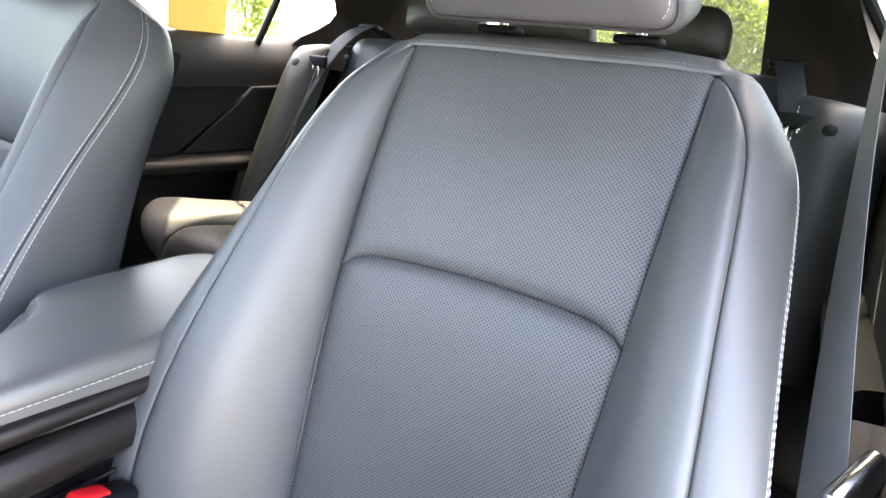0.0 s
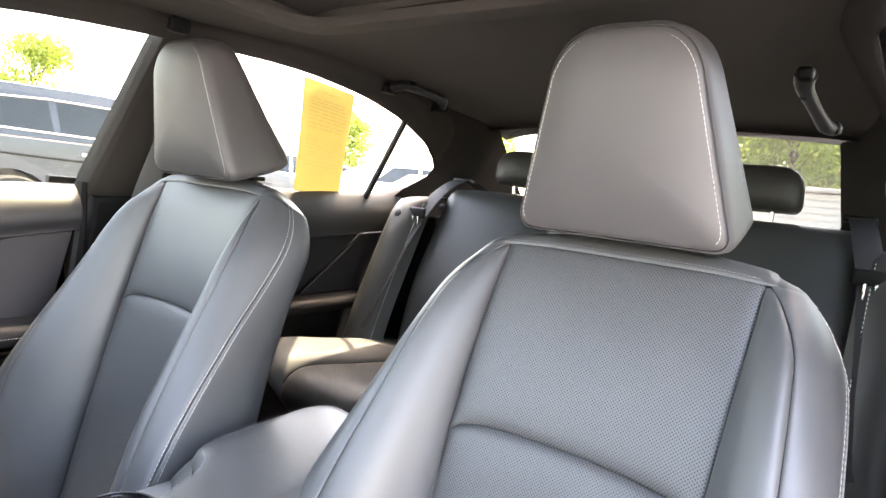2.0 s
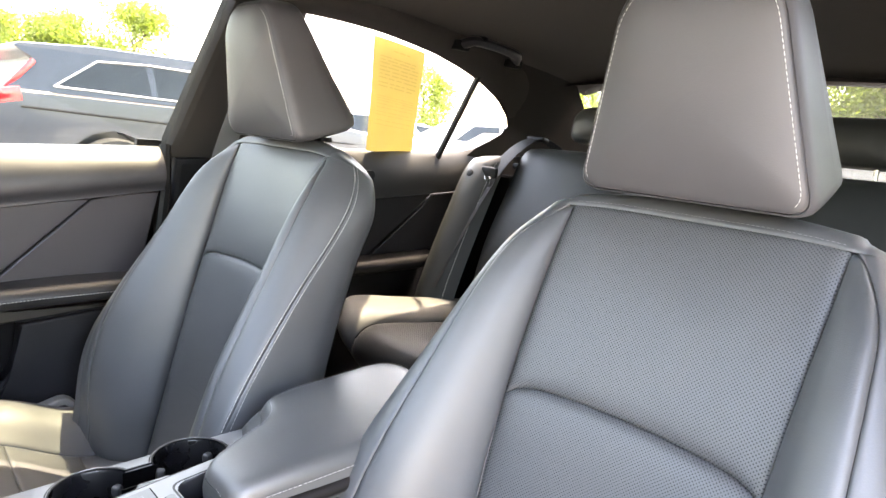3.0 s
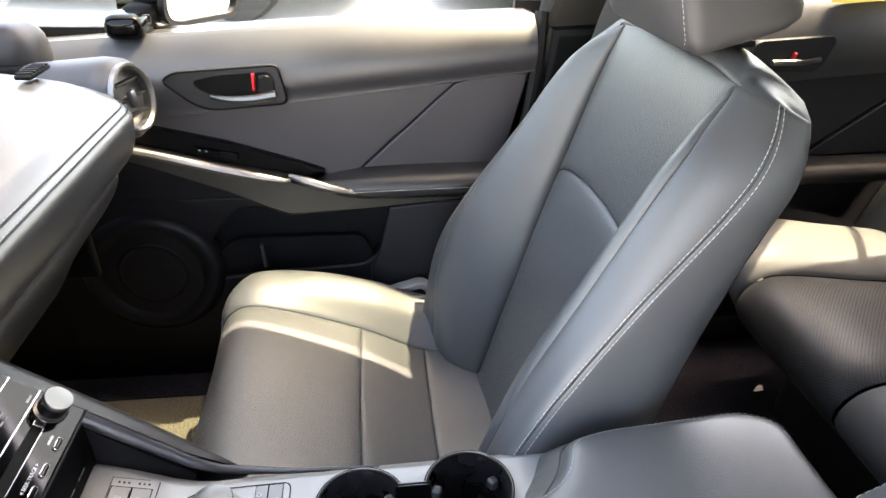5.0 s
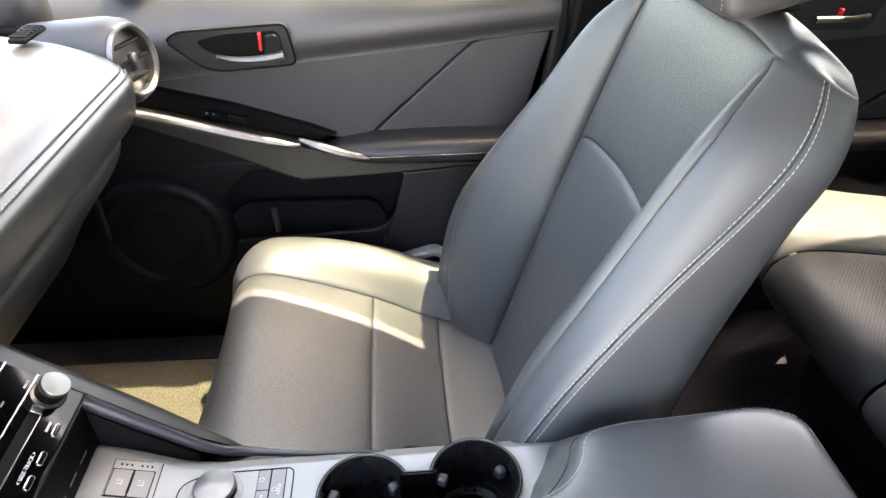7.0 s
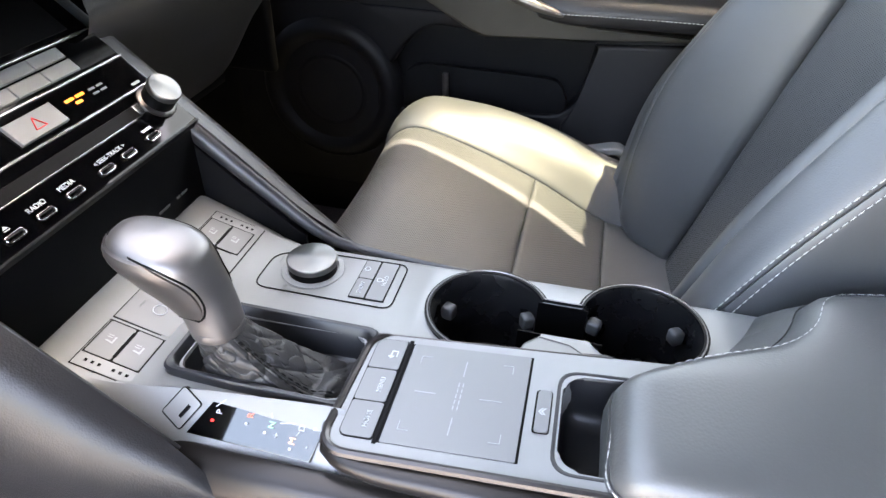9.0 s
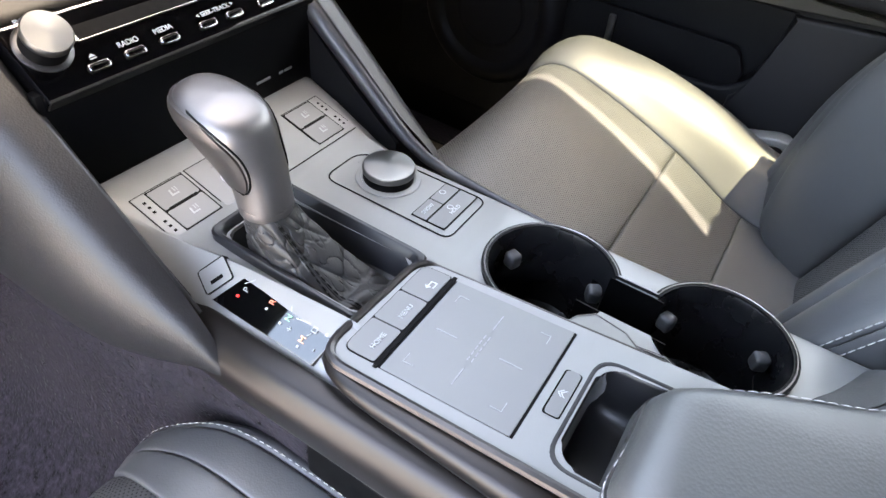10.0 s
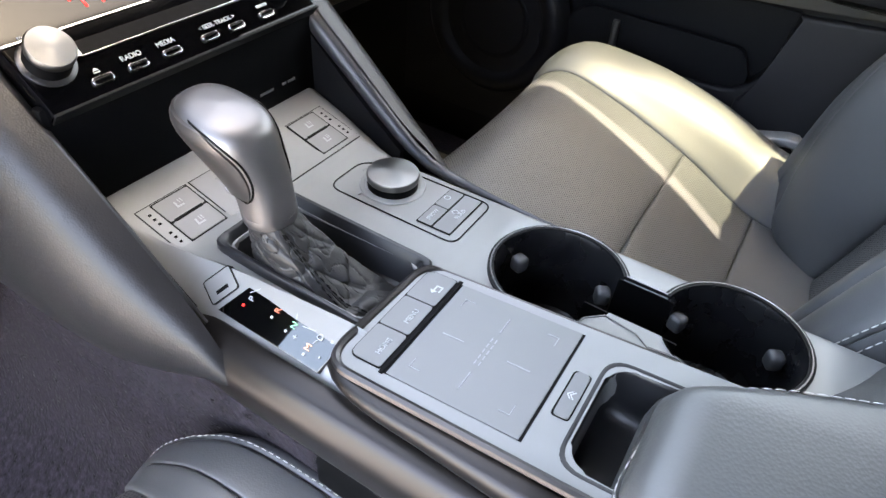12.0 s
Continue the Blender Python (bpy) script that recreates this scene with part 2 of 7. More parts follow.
def surf(f, us, vs, uv=None, close_u=False):
    """A grid of f(u, v)."""
    bm = bmesh.new()
    rows = [[bm.verts.new(f(u, v)) for u in us] for v in vs]
    lay = bm.loops.layers.uv.new("UVMap") if uv else None
    n = len(us)
    for j in range(len(vs) - 1):
        for i in range(n if close_u else n - 1):
            k = (i + 1) % n
            fc = bm.faces.new((rows[j][i], rows[j][k], rows[j + 1][k], rows[j + 1][i]))
            if uv:
                for lp, (a, b) in zip(fc.loops, ((i, j), (k, j), (k, j + 1), (i, j + 1))):
                    lp[lay].uv = uv(us[a], vs[b])
    return bm


def lin(a, b, n):
    return [a + (b - a) * i / (n - 1) for i in range(n)]


def spline(points, t):
    """Catmull-Rom through points given as (parameter, value...), at t."""
    ps = points
    k = max(0, min(len(ps) - 2, next((i for i in range(len(ps) - 1) if t <= ps[i + 1][0]), len(ps) - 2)))
    a, b = ps[k], ps[k + 1]
    h = b[0] - a[0]
    s = (t - a[0]) / h
    out = []
    for d in range(1, len(a)):
        ma = (b[d] - ps[k - 1][d]) / (b[0] - ps[k - 1][0]) if k else (b[d] - a[d]) / h
        mb = (ps[k + 2][d] - a[d]) / (ps[k + 2][0] - a[0]) if k + 2 < len(ps) else (b[d] - a[d]) / h
        out.append((2 * s**3 - 3 * s**2 + 1) * a[d] + (s**3 - 2 * s**2 + s) * h * ma + (3 * s**2 - 2 * s**3) * b[d] + (s**3 - s**2) * h * mb)
    return out if len(out) > 1 else out[0]


def smooth_path(points, n):
    """n points on a smooth curve through the given ones."""
    acc = [0.0]
    for a, b in zip(points, points[1:]):
        acc.append(acc[-1] + (Vector(b) - Vector(a)).length)
    rows = [(s, *p) for s, p in zip(acc, points)]
    return [Vector(spline(rows, s)) for s in lin(0, acc[-1], n)]


def rbox(center, size, bevel=0.003, seg=2, turn=None):
    """A box with rounded edges."""
    bm = bmesh.new()
    bmesh.ops.create_cube(bm, size=1)
    bmesh.ops.scale(bm, vec=size, verts=bm.verts)
    if bevel:
        bmesh.ops.bevel(bm, geom=bm.edges[:], offset=min(bevel, 0.49 * min(size)), segments=seg, profile=0.5, affect="EDGES")
    m = Matrix.Translation(center) @ (turn.to_4x4() if turn else Matrix.Identity(4))
    bmesh.ops.transform(bm, matrix=m, verts=bm.verts)
    return bm


def plate(points, m, depth, bevel=0.002, seg=2):
    """A polygon in the plane of the matrix m (its x and y), made depth thick towards m's minus z, its upper rim rounded."""
    bm = bmesh.new()
    top = [bm.verts.new((x, y, 0)) for x, y in points]
    low = [bm.verts.new((x, y, -depth)) for x, y in points]
    n = len(points)
    face = bm.faces.new(top)
    bm.faces.new(low[::-1])
    for i in range(n):
        bm.faces.new((top[i], low[i], low[(i + 1) % n], top[(i + 1) % n]))
    if bevel:
        bmesh.ops.bevel(bm, geom=list(face.edges), offset=bevel, segments=seg, profile=0.5, affect="EDGES")
        lid_ = max((f for f in bm.faces if f.normal.z > 0.99 or f.normal.z < -0.99), key=lambda f: (f.calc_center_median().z > -depth * 0.5, f.calc_area()))
        bmesh.ops.inset_region(bm, faces=[lid_], thickness=bevel * 0.25, depth=0.0)
    bmesh.ops.recalc_face_normals(bm, faces=bm.faces)
    bmesh.ops.transform(bm, matrix=m, verts=bm.verts)
    return bm


def rounded(points, r, seg=5):
    """The outline with its corners rounded by r (one number, or one for each corner)."""
    out = []
    n = len(points)
    for i, p in enumerate(points):
        rr = r[i] if isinstance(r, (list, tuple)) else r
        p, a, b = Vector(p), Vector(points[i - 1]), Vector(points[(i + 1) % n])
        if rr <= 0:
            out.append(tuple(p))
            continue
        da, db = (a - p), (b - p)
        k = min(rr, 0.49 * da.length, 0.49 * db.length)
        s, e = p + da.normalized() * k, p + db.normalized() * k
        for j in range(seg + 1):
            t = j / seg
            out.append(tuple((1 - t) ** 2 * s + 2 * t * (1 - t) * p + t * t * e))
    return out


def frame_plate(outer, inner, m, depth, bevel=0.001):
    """A flat ring between two outlines of the same number of points."""
    bm = bmesh.new()
    n = len(outer)
    rows = [[bm.verts.new((x, y, z)) for x, y in o] for o, z in ((outer, -depth), (outer, 0), (inner, 0), (inner, -depth))]
    for a, b in zip(rows, rows[1:]):
        for i in range(n):
            bm.faces.new((a[i], a[(i + 1) % n], b[(i + 1) % n], b[i]))
    bmesh.ops.recalc_face_normals(bm, faces=bm.faces)
    bmesh.ops.transform(bm, matrix=m, verts=bm.verts)
    return bm


def tube(points, radius, sides=10, flat=1.0, up=(0, 0, 1), caps=True):
    """A tube along points; radius is one number, or a function of 0..1; flat squeezes it along up."""
    bm = bmesh.new()
    pts = [Vector(p) for p in points]
    rings = []
    for i, p in enumerate(pts):
        d = (pts[min(i + 1, len(pts) - 1)] - pts[max(i - 1, 0)]).normalized()
        s = d.cross(Vector(up))
        s = s.normalized() if s.length > 1e-6 else Vector((1, 0, 0))
        w = s.cross(d).normalized()
        r = radius(i / (len(pts) - 1)) if callable(radius) else radius
        rings.append([bm.verts.new(p + s * r * math.cos(k * 2 * math.pi / sides) + w * r * flat * math.sin(k * 2 * math.pi / sides)) for k in range(sides)])
    for a, b in zip(rings, rings[1:]):
        for k in range(sides):
            bm.faces.new((a[k], a[(k + 1) % sides], b[(k + 1) % sides], b[k]))
    if caps:
        bm.faces.new(rings[0][::-1])
        bm.faces.new(rings[-1])
    bmesh.ops.recalc_face_normals(bm, faces=bm.faces)
    return bm


def sweep(profile, points, up=(0, 0, 1), scale=None):
    """A closed profile (side, up) carried along points."""
    bm = bmesh.new()
    pts = [Vector(p) for p in points]
    rings = []
    for i, p in enumerate(pts):
        d = (pts[min(i + 1, len(pts) - 1)] - pts[max(i - 1, 0)]).normalized()
        s = d.cross(Vector(up)).normalized()
        w = s.cross(d)
        k = scale(i / (len(pts) - 1)) if scale else 1
        rings.append([bm.verts.new(p + s * a * k + w * b * k) for a, b in profile])
    n = len(profile)
    for a, b in zip(rings, rings[1:]):
        for k in range(n):
            bm.faces.new((a[k], a[(k + 1) % n], b[(k + 1) % n], b[k]))
    bm.faces.new(rings[0][::-1])
    bm.faces.new(rings[-1])
    bmesh.ops.recalc_face_normals(bm, faces=bm.faces)
    return bm


def lathe(profile, center, turn=None, seg=32, lid=True):
    """Profile of (radius, height) turned round z; open ends are closed."""
    bm = bmesh.new()
    rings = [[bm.verts.new((r * math.cos(2 * math.pi * k / seg), r * math.sin(2 * math.pi * k / seg), h)) for k in range(seg)] for r, h in profile]
    for a, b in zip(rings, rings[1:]):
        for k in range(seg):
            bm.faces.new((a[k], a[(k + 1) % seg], b[(k + 1) % seg], b[k]))
    if lid:
        bm.faces.new(rings[0][::-1])
    bm.faces.new(rings[-1])
    bmesh.ops.recalc_face_normals(bm, faces=bm.faces)
    bmesh.ops.transform(bm, matrix=Matrix.Translation(center) @ (turn.to_4x4() if turn else Matrix.Identity(4)), verts=bm.verts)
    return bm


def stitches(points, normals, length=0.0052, gap=0.0024, width=0.00075):
    """Single stitches of thread, laid along points."""
    bm = bmesh.new()
    pts, nrm = [Vector(p) for p in points], [Vector(q) for q in normals]
    acc = [0.0]
    for a, b in zip(pts, pts[1:]):
        acc.append(acc[-1] + (b - a).length)

    def at(s):
        k = max(0, min(len(pts) - 2, next((i for i in range(len(pts) - 1) if s <= acc[i + 1]), len(pts) - 2)))
        t = (s - acc[k]) / max(1e-9, acc[k + 1] - acc[k])
        return pts[k].lerp(pts[k + 1], t), nrm[k].lerp(nrm[k + 1], t).normalized()

    s = 0.0
    while s + length < acc[-1]:
        (a, na), (b, nb) = at(s), at(s + length)
        d = (b - a).normalized()
        side = d.cross(na).normalized() * width
        mid, h = (a + b) / 2, (na + nb).normalized()
        v = [bm.verts.new(q) for q in (a - side * 0.6, a + side * 0.6, mid - side + h * width * 0.2, mid + side + h * width * 0.2, b - side * 0.6, b + side * 0.6,
                                       a + na * width * 0.5, mid + h * width * 1.3, b + nb * width * 0.5)]
        for i, j, k, l in ((0, 2, 7, 6), (2, 4, 8, 7), (1, 6, 7, 3), (3, 7, 8, 5)):
            bm.faces.new((v[i], v[j], v[k], v[l]))
        s += length + gap
    return bm


def words(body, m, size, depth=0.0002, align="CENTER"):
    """Lettering as a mesh, in the plane of m."""
    cu = bpy.data.curves.new("words", "FONT")
    cu.body, cu.size, cu.extrude, cu.align_x, cu.align_y = body, size, depth, align, "CENTER"
    ob = bpy.data.objects.new("words", cu)
    me = bpy.data.meshes.new_from_object(ob)
    bm = bmesh.new()
    bm.from_mesh(me)
    bmesh.ops.transform(bm, matrix=m, verts=bm.verts)
    bpy.data.objects.remove(ob)
    bpy.data.curves.remove(cu)
    bpy.data.meshes.remove(me)
    return bm


def basis(origin, x, y):
    """The matrix whose x and y run along the given directions."""
    x = Vector(x).normalized()
    z = x.cross(Vector(y)).normalized()
    y = z.cross(x)
    return Matrix(((x.x, y.x, z.x, origin[0]), (x.y, y.y, z.y, origin[1]), (x.z, y.z, z.z, origin[2]), (0, 0, 0, 1)))


def headrest_mesh(center, height, w0, w1, thick, lean, scales, tilt_back=True):
    """Rings of a rounded trapezoid from the middle of the front face round the side to the back."""
    outline = rounded([(-w0 / 2, 0.0), (w0 / 2, 0.0), (w1 / 2 + 0.012, height), (-w1 / 2 - 0.012, height)], [0.022, 0.022, 0.046, 0.046], 9)
    outline = [(x + math.copysign(0.005 * math.sin(math.pi * min(1.0, max(0.0, y / height))), x), y) for x, y in outline]
    c = Vector((0, height * 0.47))
    m = Matrix.Translation(center) @ Euler((-lean, 0, 0)).to_matrix().to_4x4()
    bm = bmesh.new()
    rings = []
    for s, d in scales:
        rings.append([bm.verts.new(m @ Vector(((x - c.x) * s + c.x, -d * (1 if d > 0 else 0.30 + 1.30 * (1 - y / height)) + 0.012 * (((y - c.y) * s + c.y) / height - 0.4) ** 2 / 0.36, (y - c.y) * s + c.y))) for x, y in outline])
    n = len(outline)
    for a, b in zip(rings, rings[1:]):
        for i in range(n):
            bm.faces.new((a[i], a[(i + 1) % n], b[(i + 1) % n], b[i]))
    bm.faces.new(rings[0])
    bm.faces.new(rings[-1][::-1])
    bmesh.ops.recalc_face_normals(bm, faces=bm.faces)
    line = [m @ Vector(((x - c.x) * 0.908 + c.x, -thick / 2 - 0.0012 + 0.012 * (y / height - 0.4) ** 2 / 0.36, (y - c.y) * 0.908 + c.y)) for x, y in outline]
    return bm, line, m.to_3x3() @ Vector((0, -1, 0))


# ---- the car's shell ----
# x: towards the open side, y: towards the rear, z: up from the ground
def side(s, x, y, z):
    """A point of the closed side (s = -1) or of its mirror image (s = 1)."""
    return Vector((s * x, y, z))


def taper(y):
    """How far the roof has drawn in towards the rear."""
    t = min(1.0, max(0.0, (y - 0.60) / 0.35))
    return 0.075 * t * t * (3 - 2 * t)


def glass_x(z, y=0.0):
    """How far out the side windows stand at a height."""
    return 0.735 - 0.4286 * (z - 0.945) - taper(y) * max(0.0, z - 0.95) / 0.30


def yz(s, x=0.0):
    """Plane of a door: its x runs to the rear, its y up, its z into the car."""
    return Matrix(((0, 0, -s, s * x), (1, 0, 0, 0), (0, 1, 0, 0), (0, 0, 0, 1)))


def window_plate(s, points, depth, bevel, inset=0.0):
    """A plate in the leaning plane of the side windows; its points are (y, z)."""
    up = Vector((-s * 0.4286, 0, 1)).normalized()
    k = math.sqrt(1 + 0.4286**2)
    zax = Vector((-s, 0, -0.4286)).normalized()
    m = Matrix(((0, up.x, zax.x, s * (0.735 - inset)), (1, 0, 0, 0), (0, up.z, zax.z, 0.945), (0, 0, 0, 1)))
    return plate([(y, (z - 0.945) * k) for y, z in points], m, depth, bevel)


lone("floor", rbox((0, 0.55, 0.205), (1.48, 2.6, 0.03), 0.0), CARPET, "dark grey carpeted floor of the car", "floor", "structure")
mat_ = thing("floor_mat", "grey carpet mat in the front footwell, partly sunlit", "floor mat", (-0.39, -0.3, 0.22))
part("mat_body", rbox((-0.40, -0.30, 0.226), (0.46, 0.58, 0.012), 0.004, 2), MAT_PALE, mat_)
edge_ = [Vector((x, y, 0.231)) for x, y in rounded([(-0.63, -0.59), (-0.17, -0.59), (-0.17, -0.01), (-0.63, -0.01)], 0.03, 4)]
part("mat_binding", tube(edge_ + edge_[:1], 0.004, 6, caps=False), RUBBER, mat_)
lone("wall_kick_panel", rbox((-0.735, -0.55, 0.42), (0.05, 0.36, 0.46), 0.01), PLASTIC, "black trim beside the front footwell", "panel", "structure")
lone("floor_tunnel", rbox((0, 0.75, 0.30), (0.20, 1.0, 0.17), 0.05, 4), CARPET, "carpeted hump along the car's floor", "floor", "structure")


# headliner: one padded sheet, arched across and along, with the sunroof's opening
def liner_z(x, y):
    edge = spline([(-0.35, 1.20), (0.0, 1.262), (0.4, 1.287), (0.9, 1.285), (1.3, 1.262), (1.6, 1.228), (1.75, 1.20)], y)
    return edge + 0.040 * (1 - min(1.0, abs(x) / 0.60) ** 2.4)


OPEN = (-0.40, 0.40, 0.12, 0.80)        # sunroof opening
def liner():
    bm = bmesh.new()
    xs = sorted(set([-0.60, -0.595, -0.58, -0.55, -0.50, -0.45] + [round(v, 3) for v in lin(-0.40, 0.40, 17)] + [0.45, 0.50, 0.55, 0.58, 0.595, 0.60]))
    ys = sorted(set([round(v, 3) for v in lin(0.055, 0.12, 3)] + [round(v, 3) for v in lin(0.12, 0.80, 12)] + [round(v, 3) for v in lin(0.80, 1.74, 18)]))
    grid = {(x, y): bm.verts.new((x * (1 - taper(y) / 0.6 * max(0.0, abs(x) - 0.4) / 0.2), y, liner_z(x, y))) for x in xs for y in ys}
    for x, x2 in zip(xs, xs[1:]):
        for y, y2 in zip(ys, ys[1:]):
            if OPEN[0] <= x < OPEN[1] and OPEN[2] <= y < OPEN[3]:
                continue
            bm.faces.new([grid[k] for k in ((x, y), (x2, y), (x2, y2), (x, y2))])
    loose = [v for v in bm.verts if not v.link_faces]
    bmesh.ops.delete(bm, geom=loose, context="VERTS")
    bmesh.ops.solidify(bm, geom=bm.faces[:], thickness=-0.02)
    return bm


lone("ceiling", liner(), LINER, "dark grey fabric headliner of the car", "headliner", "structure")
rim_out = rounded([(-0.425, 0.105), (0.425, 0.105), (0.425, 0.842), (-0.425, 0.842)], 0.10, 8)
rim_in = rounded([(-0.385, 0.145), (0.385, 0.145), (0.385, 0.792), (-0.385, 0.792)], 0.07, 8)
sunroof = thing("sunroof", "closed sunroof shade in a dark padded rim in the headliner", "sunroof", (0, 0.46, 1.3))
zr = 1.305
ring = frame_plate(rim_out, rim_in, Matrix.Translation((0, 0, zr)), -0.02)
for v in ring.verts:
    v.co.z += 0.6 * (liner_z(v.co.x, v.co.y) - 1.325)
bmesh.ops.bevel(ring, geom=ring.edges[:], offset=0.006, segments=2, affect="EDGES", profile=0.5)
part("rim", ring, LINER, sunroof)
part("shade", rbox((0, 0.46, 1.345), (0.90, 0.80, 0.012), 0.003), LINER, sunroof)
lone("roof", rbox((0, 0.87, 1.385), (1.08, 1.56, 0.02), 0.0), PLASTIC, "steel roof skin of the car", "roof", "structure")

def rail_top(y):
    return liner_z(0.6, y) + 0.012


for s in (-1, 1):
    # strip of trim over the windows, from the front pillar to the rear one
    def rail(u, v, s=s):
        y = -0.60 + v * 2.30
        top = rail_top(max(-0.34, min(1.72, y))) - max(0.0, -0.34 - y) * 0.75
        low = spline([(-0.60, 0.90), (-0.40, 0.985), (-0.02, 1.156), (0.31, 1.228), (0.603, 1.252), (0.693, 1.254), (0.806, 1.252), (0.954, 1.242), (1.109, 1.225), (1.275, 1.191), (1.437, 1.136), (1.519, 1.088), (1.70, 1.01)], y)
        z = low + (top - low) * u
        bulge = 0.020 * math.sin(math.pi * min(1, u * 1.1)) ** 0.7
        return Vector((s * (glass_x(z, y) - bulge - 0.004), y, z))
    bm = surf(rail, lin(0, 1, 9), lin(0, 1, 60))
    bmesh.ops.solidify(bm, geom=bm.faces[:], thickness=0.012 * -s)
    lone("trim_roof_rail" if s < 0 else "trim_roof_rail_open_side", bm, LINER, "dark fabric trim along the edge of the roof", "trim", "structure")
    bm = surf(lambda u, v, s=s: rail(u, v, s) + Vector((s * 0.012, 0, 0.032)), lin(0, 1, 3), lin(0, 1, 40))
    lone("roof_rail_outer" if s < 0 else "roof_rail_outer_open_side", bm, PLASTIC, "outer edge of the car's roof", "trim", "structure")
    # middle pillar
    pil = [(0.535 if s < 0 else 0.48, 0.60), (0.535 if s < 0 else 0.48, 0.951), (0.607 if s < 0 else 0.52, 1.26), (0.772, 1.262), (0.748, 0.966), (0.748, 0.60)]
    lone("trim_middle_pillar" if s < 0 else "trim_middle_pillar_open_side", window_plate(s, pil, 0.05, 0.014, 0.006), PILLAR, "dark pillar trim between the car's doors", "pillar", "structure")
    low_pil = [(0.50 if s < 0 else 0.33, 0.23), (0.51 if s < 0 else 0.37, 0.42), (0.52 if s < 0 else 0.46, 0.60), (0.545, 0.93), (0.745, 0.94), (0.80, 0.60), (0.80, 0.23)]
    lone("trim_pillar_foot" if s < 0 else "trim_pillar_foot_open_side", plate(low_pil, yz(s, 0.715), 0.06, 0.012), PLASTIC, "black plastic foot of the pillar between the doors", "pillar", "structure")
    # rear pillar

    def cpil(u, v, s=s):
        # from the rear edge of the side window inwards to the rear window's edge
        zz = 0.93 + 0.33 * v
        yy = spline([(0.93, 1.40), (1.0, 1.435), (1.04, 1.496), (1.071, 1.519), (1.096, 1.504), (1.132, 1.44), (1.20, 1.32), (1.26, 1.24)], zz)
        front = Vector((s * (glass_x(zz, yy) - 0.004), yy, zz))
        rear = Vector((0.43 - 0.005 * v if s > 0 else -(0.575 - 0.075 * v), 2.04 - 0.38 * v, 0.93 + 0.29 * v))
        mid = Vector((s * (0.655 - 0.14 * v), 1.70 - 0.12 * v, 0.93 + 0.315 * v))
        return (1 - u) ** 2 * front + 2 * u * (1 - u) * mid + u * u * rear
    bm = surf(cpil, lin(0, 1, 14), lin(0, 1, 14))
    bmesh.ops.solidify(bm, geom=bm.faces[:], thickness=0.012 * -s)
    lone("trim_rear_pillar" if s < 0 else "trim_rear_pillar_open_side", bm, PILLAR, "dark trim of the pillar beside the rear window", "pillar", "structure")
    # sill and outer skin that close the side below the windows
    lone("wall_side_rear" if s < 0 else "wall_side_rear_open_side", rbox((s * 0.83, 1.45, 0.60), (0.02, 1.9, 0.72), 0.0), PLASTIC, "outer skin of the car's side", "car body", "structure")
lone("wall_side_front", rbox((-0.83, -0.10, 0.55), (0.02, 1.28, 0.72), 0.0), PLASTIC, "outer skin of the closed front door", "car body", "structure")
lone("door_sill", rbox((0.76, 0.05, 0.24), (0.10, 0.95, 0.09), 0.02, 3), PLASTIC, "black plastic sill of the open door", "sill", "structure")
lone("door_sill_closed_side", rbox((-0.76, 0.55, 0.25), (0.10, 1.9, 0.10), 0.02, 3), PLASTIC, "black plastic sill under the closed doors", "sill", "structure")
for s in (-1, 1):
    lone("wall_bench_side" if s < 0 else "wall_bench_side_open", rbox((s * 0.68, 1.52, 0.57), (0.24, 0.12, 0.72), 0.0), PLASTIC, "black trim between the rear bench and the car's side", "panel", "structure")
lone("wall_rear", rbox((0, 2.15, 0.62), (1.5, 0.02, 0.76), 0.0), PLASTIC, "tail of the car behind the rear seat", "car body", "structure")
lone("wall_tunnel_front", rbox((0, -0.42, 0.53), (0.180, 0.60, 0.22), 0.02), PLASTIC, "black panel between the footwells under the dashboard", "panel", "structure")
lone("wall_front", rbox((0, -0.72, 0.55), (1.5, 0.02, 0.66), 0.0), PLASTIC, "bulkhead in front of the footwells", "car body", "structure")
lone("parcel_shelf", rbox((0, 1.80, 0.965), (1.16, 0.62, 0.02), 0.006), SOFT, "dark parcel shelf under the rear window", "shelf", "structure")
header = surf(lambda u, v: Vector((u, 1.66 + 0.05 * v - 0.06 * (u / 0.55) ** 2, liner_z(u, 1.68) - 0.012 + 0.02 * v)), lin(-0.56, 0.56, 17), lin(0, 1, 4))
bmesh.ops.solidify(header, geom=header.faces[:], thickness=0.015)
lone("trim_rear_window_header", header, LINER, "dark trim over the rear window", "trim", "structure")

# rear window, side windows
def window(name, corners, label, material=GLASS, clear=False):
    w = thing(name, label, "window", tuple(sum((Vector(c) for c in corners), Vector()) / len(corners)), kind="structure")
    bm = bmesh.new()
    bm.faces.new([bm.verts.new(c) for c in corners])
    bmesh.ops.solidify(bm, geom=bm.faces[:], thickness=0.003)
    part("pane", bm, material, w).visible_shadow = not clear
    return w


window("window_rear", [(-0.56, 2.05, 0.99), (0.56, 2.05, 0.99), (0.50, 1.68, 1.235), (-0.50, 1.68, 1.235)], "wide rear window of the car", TINT, False)
window("window_windscreen", [(-0.71, -0.72, 0.905), (0.71, -0.72, 0.905), (0.56, 0.075, 1.288), (-0.56, 0.075, 1.288)], "wide windscreen of the car", SCREEN)
window("window_1", [(-glass_x(z) - 0.02, y, z) for y, z in [(-0.45, 0.87), (0.56, 0.94), (0.62, 1.255), (0.31, 1.235), (-0.05, 1.16)]], "closed side window of the front door")
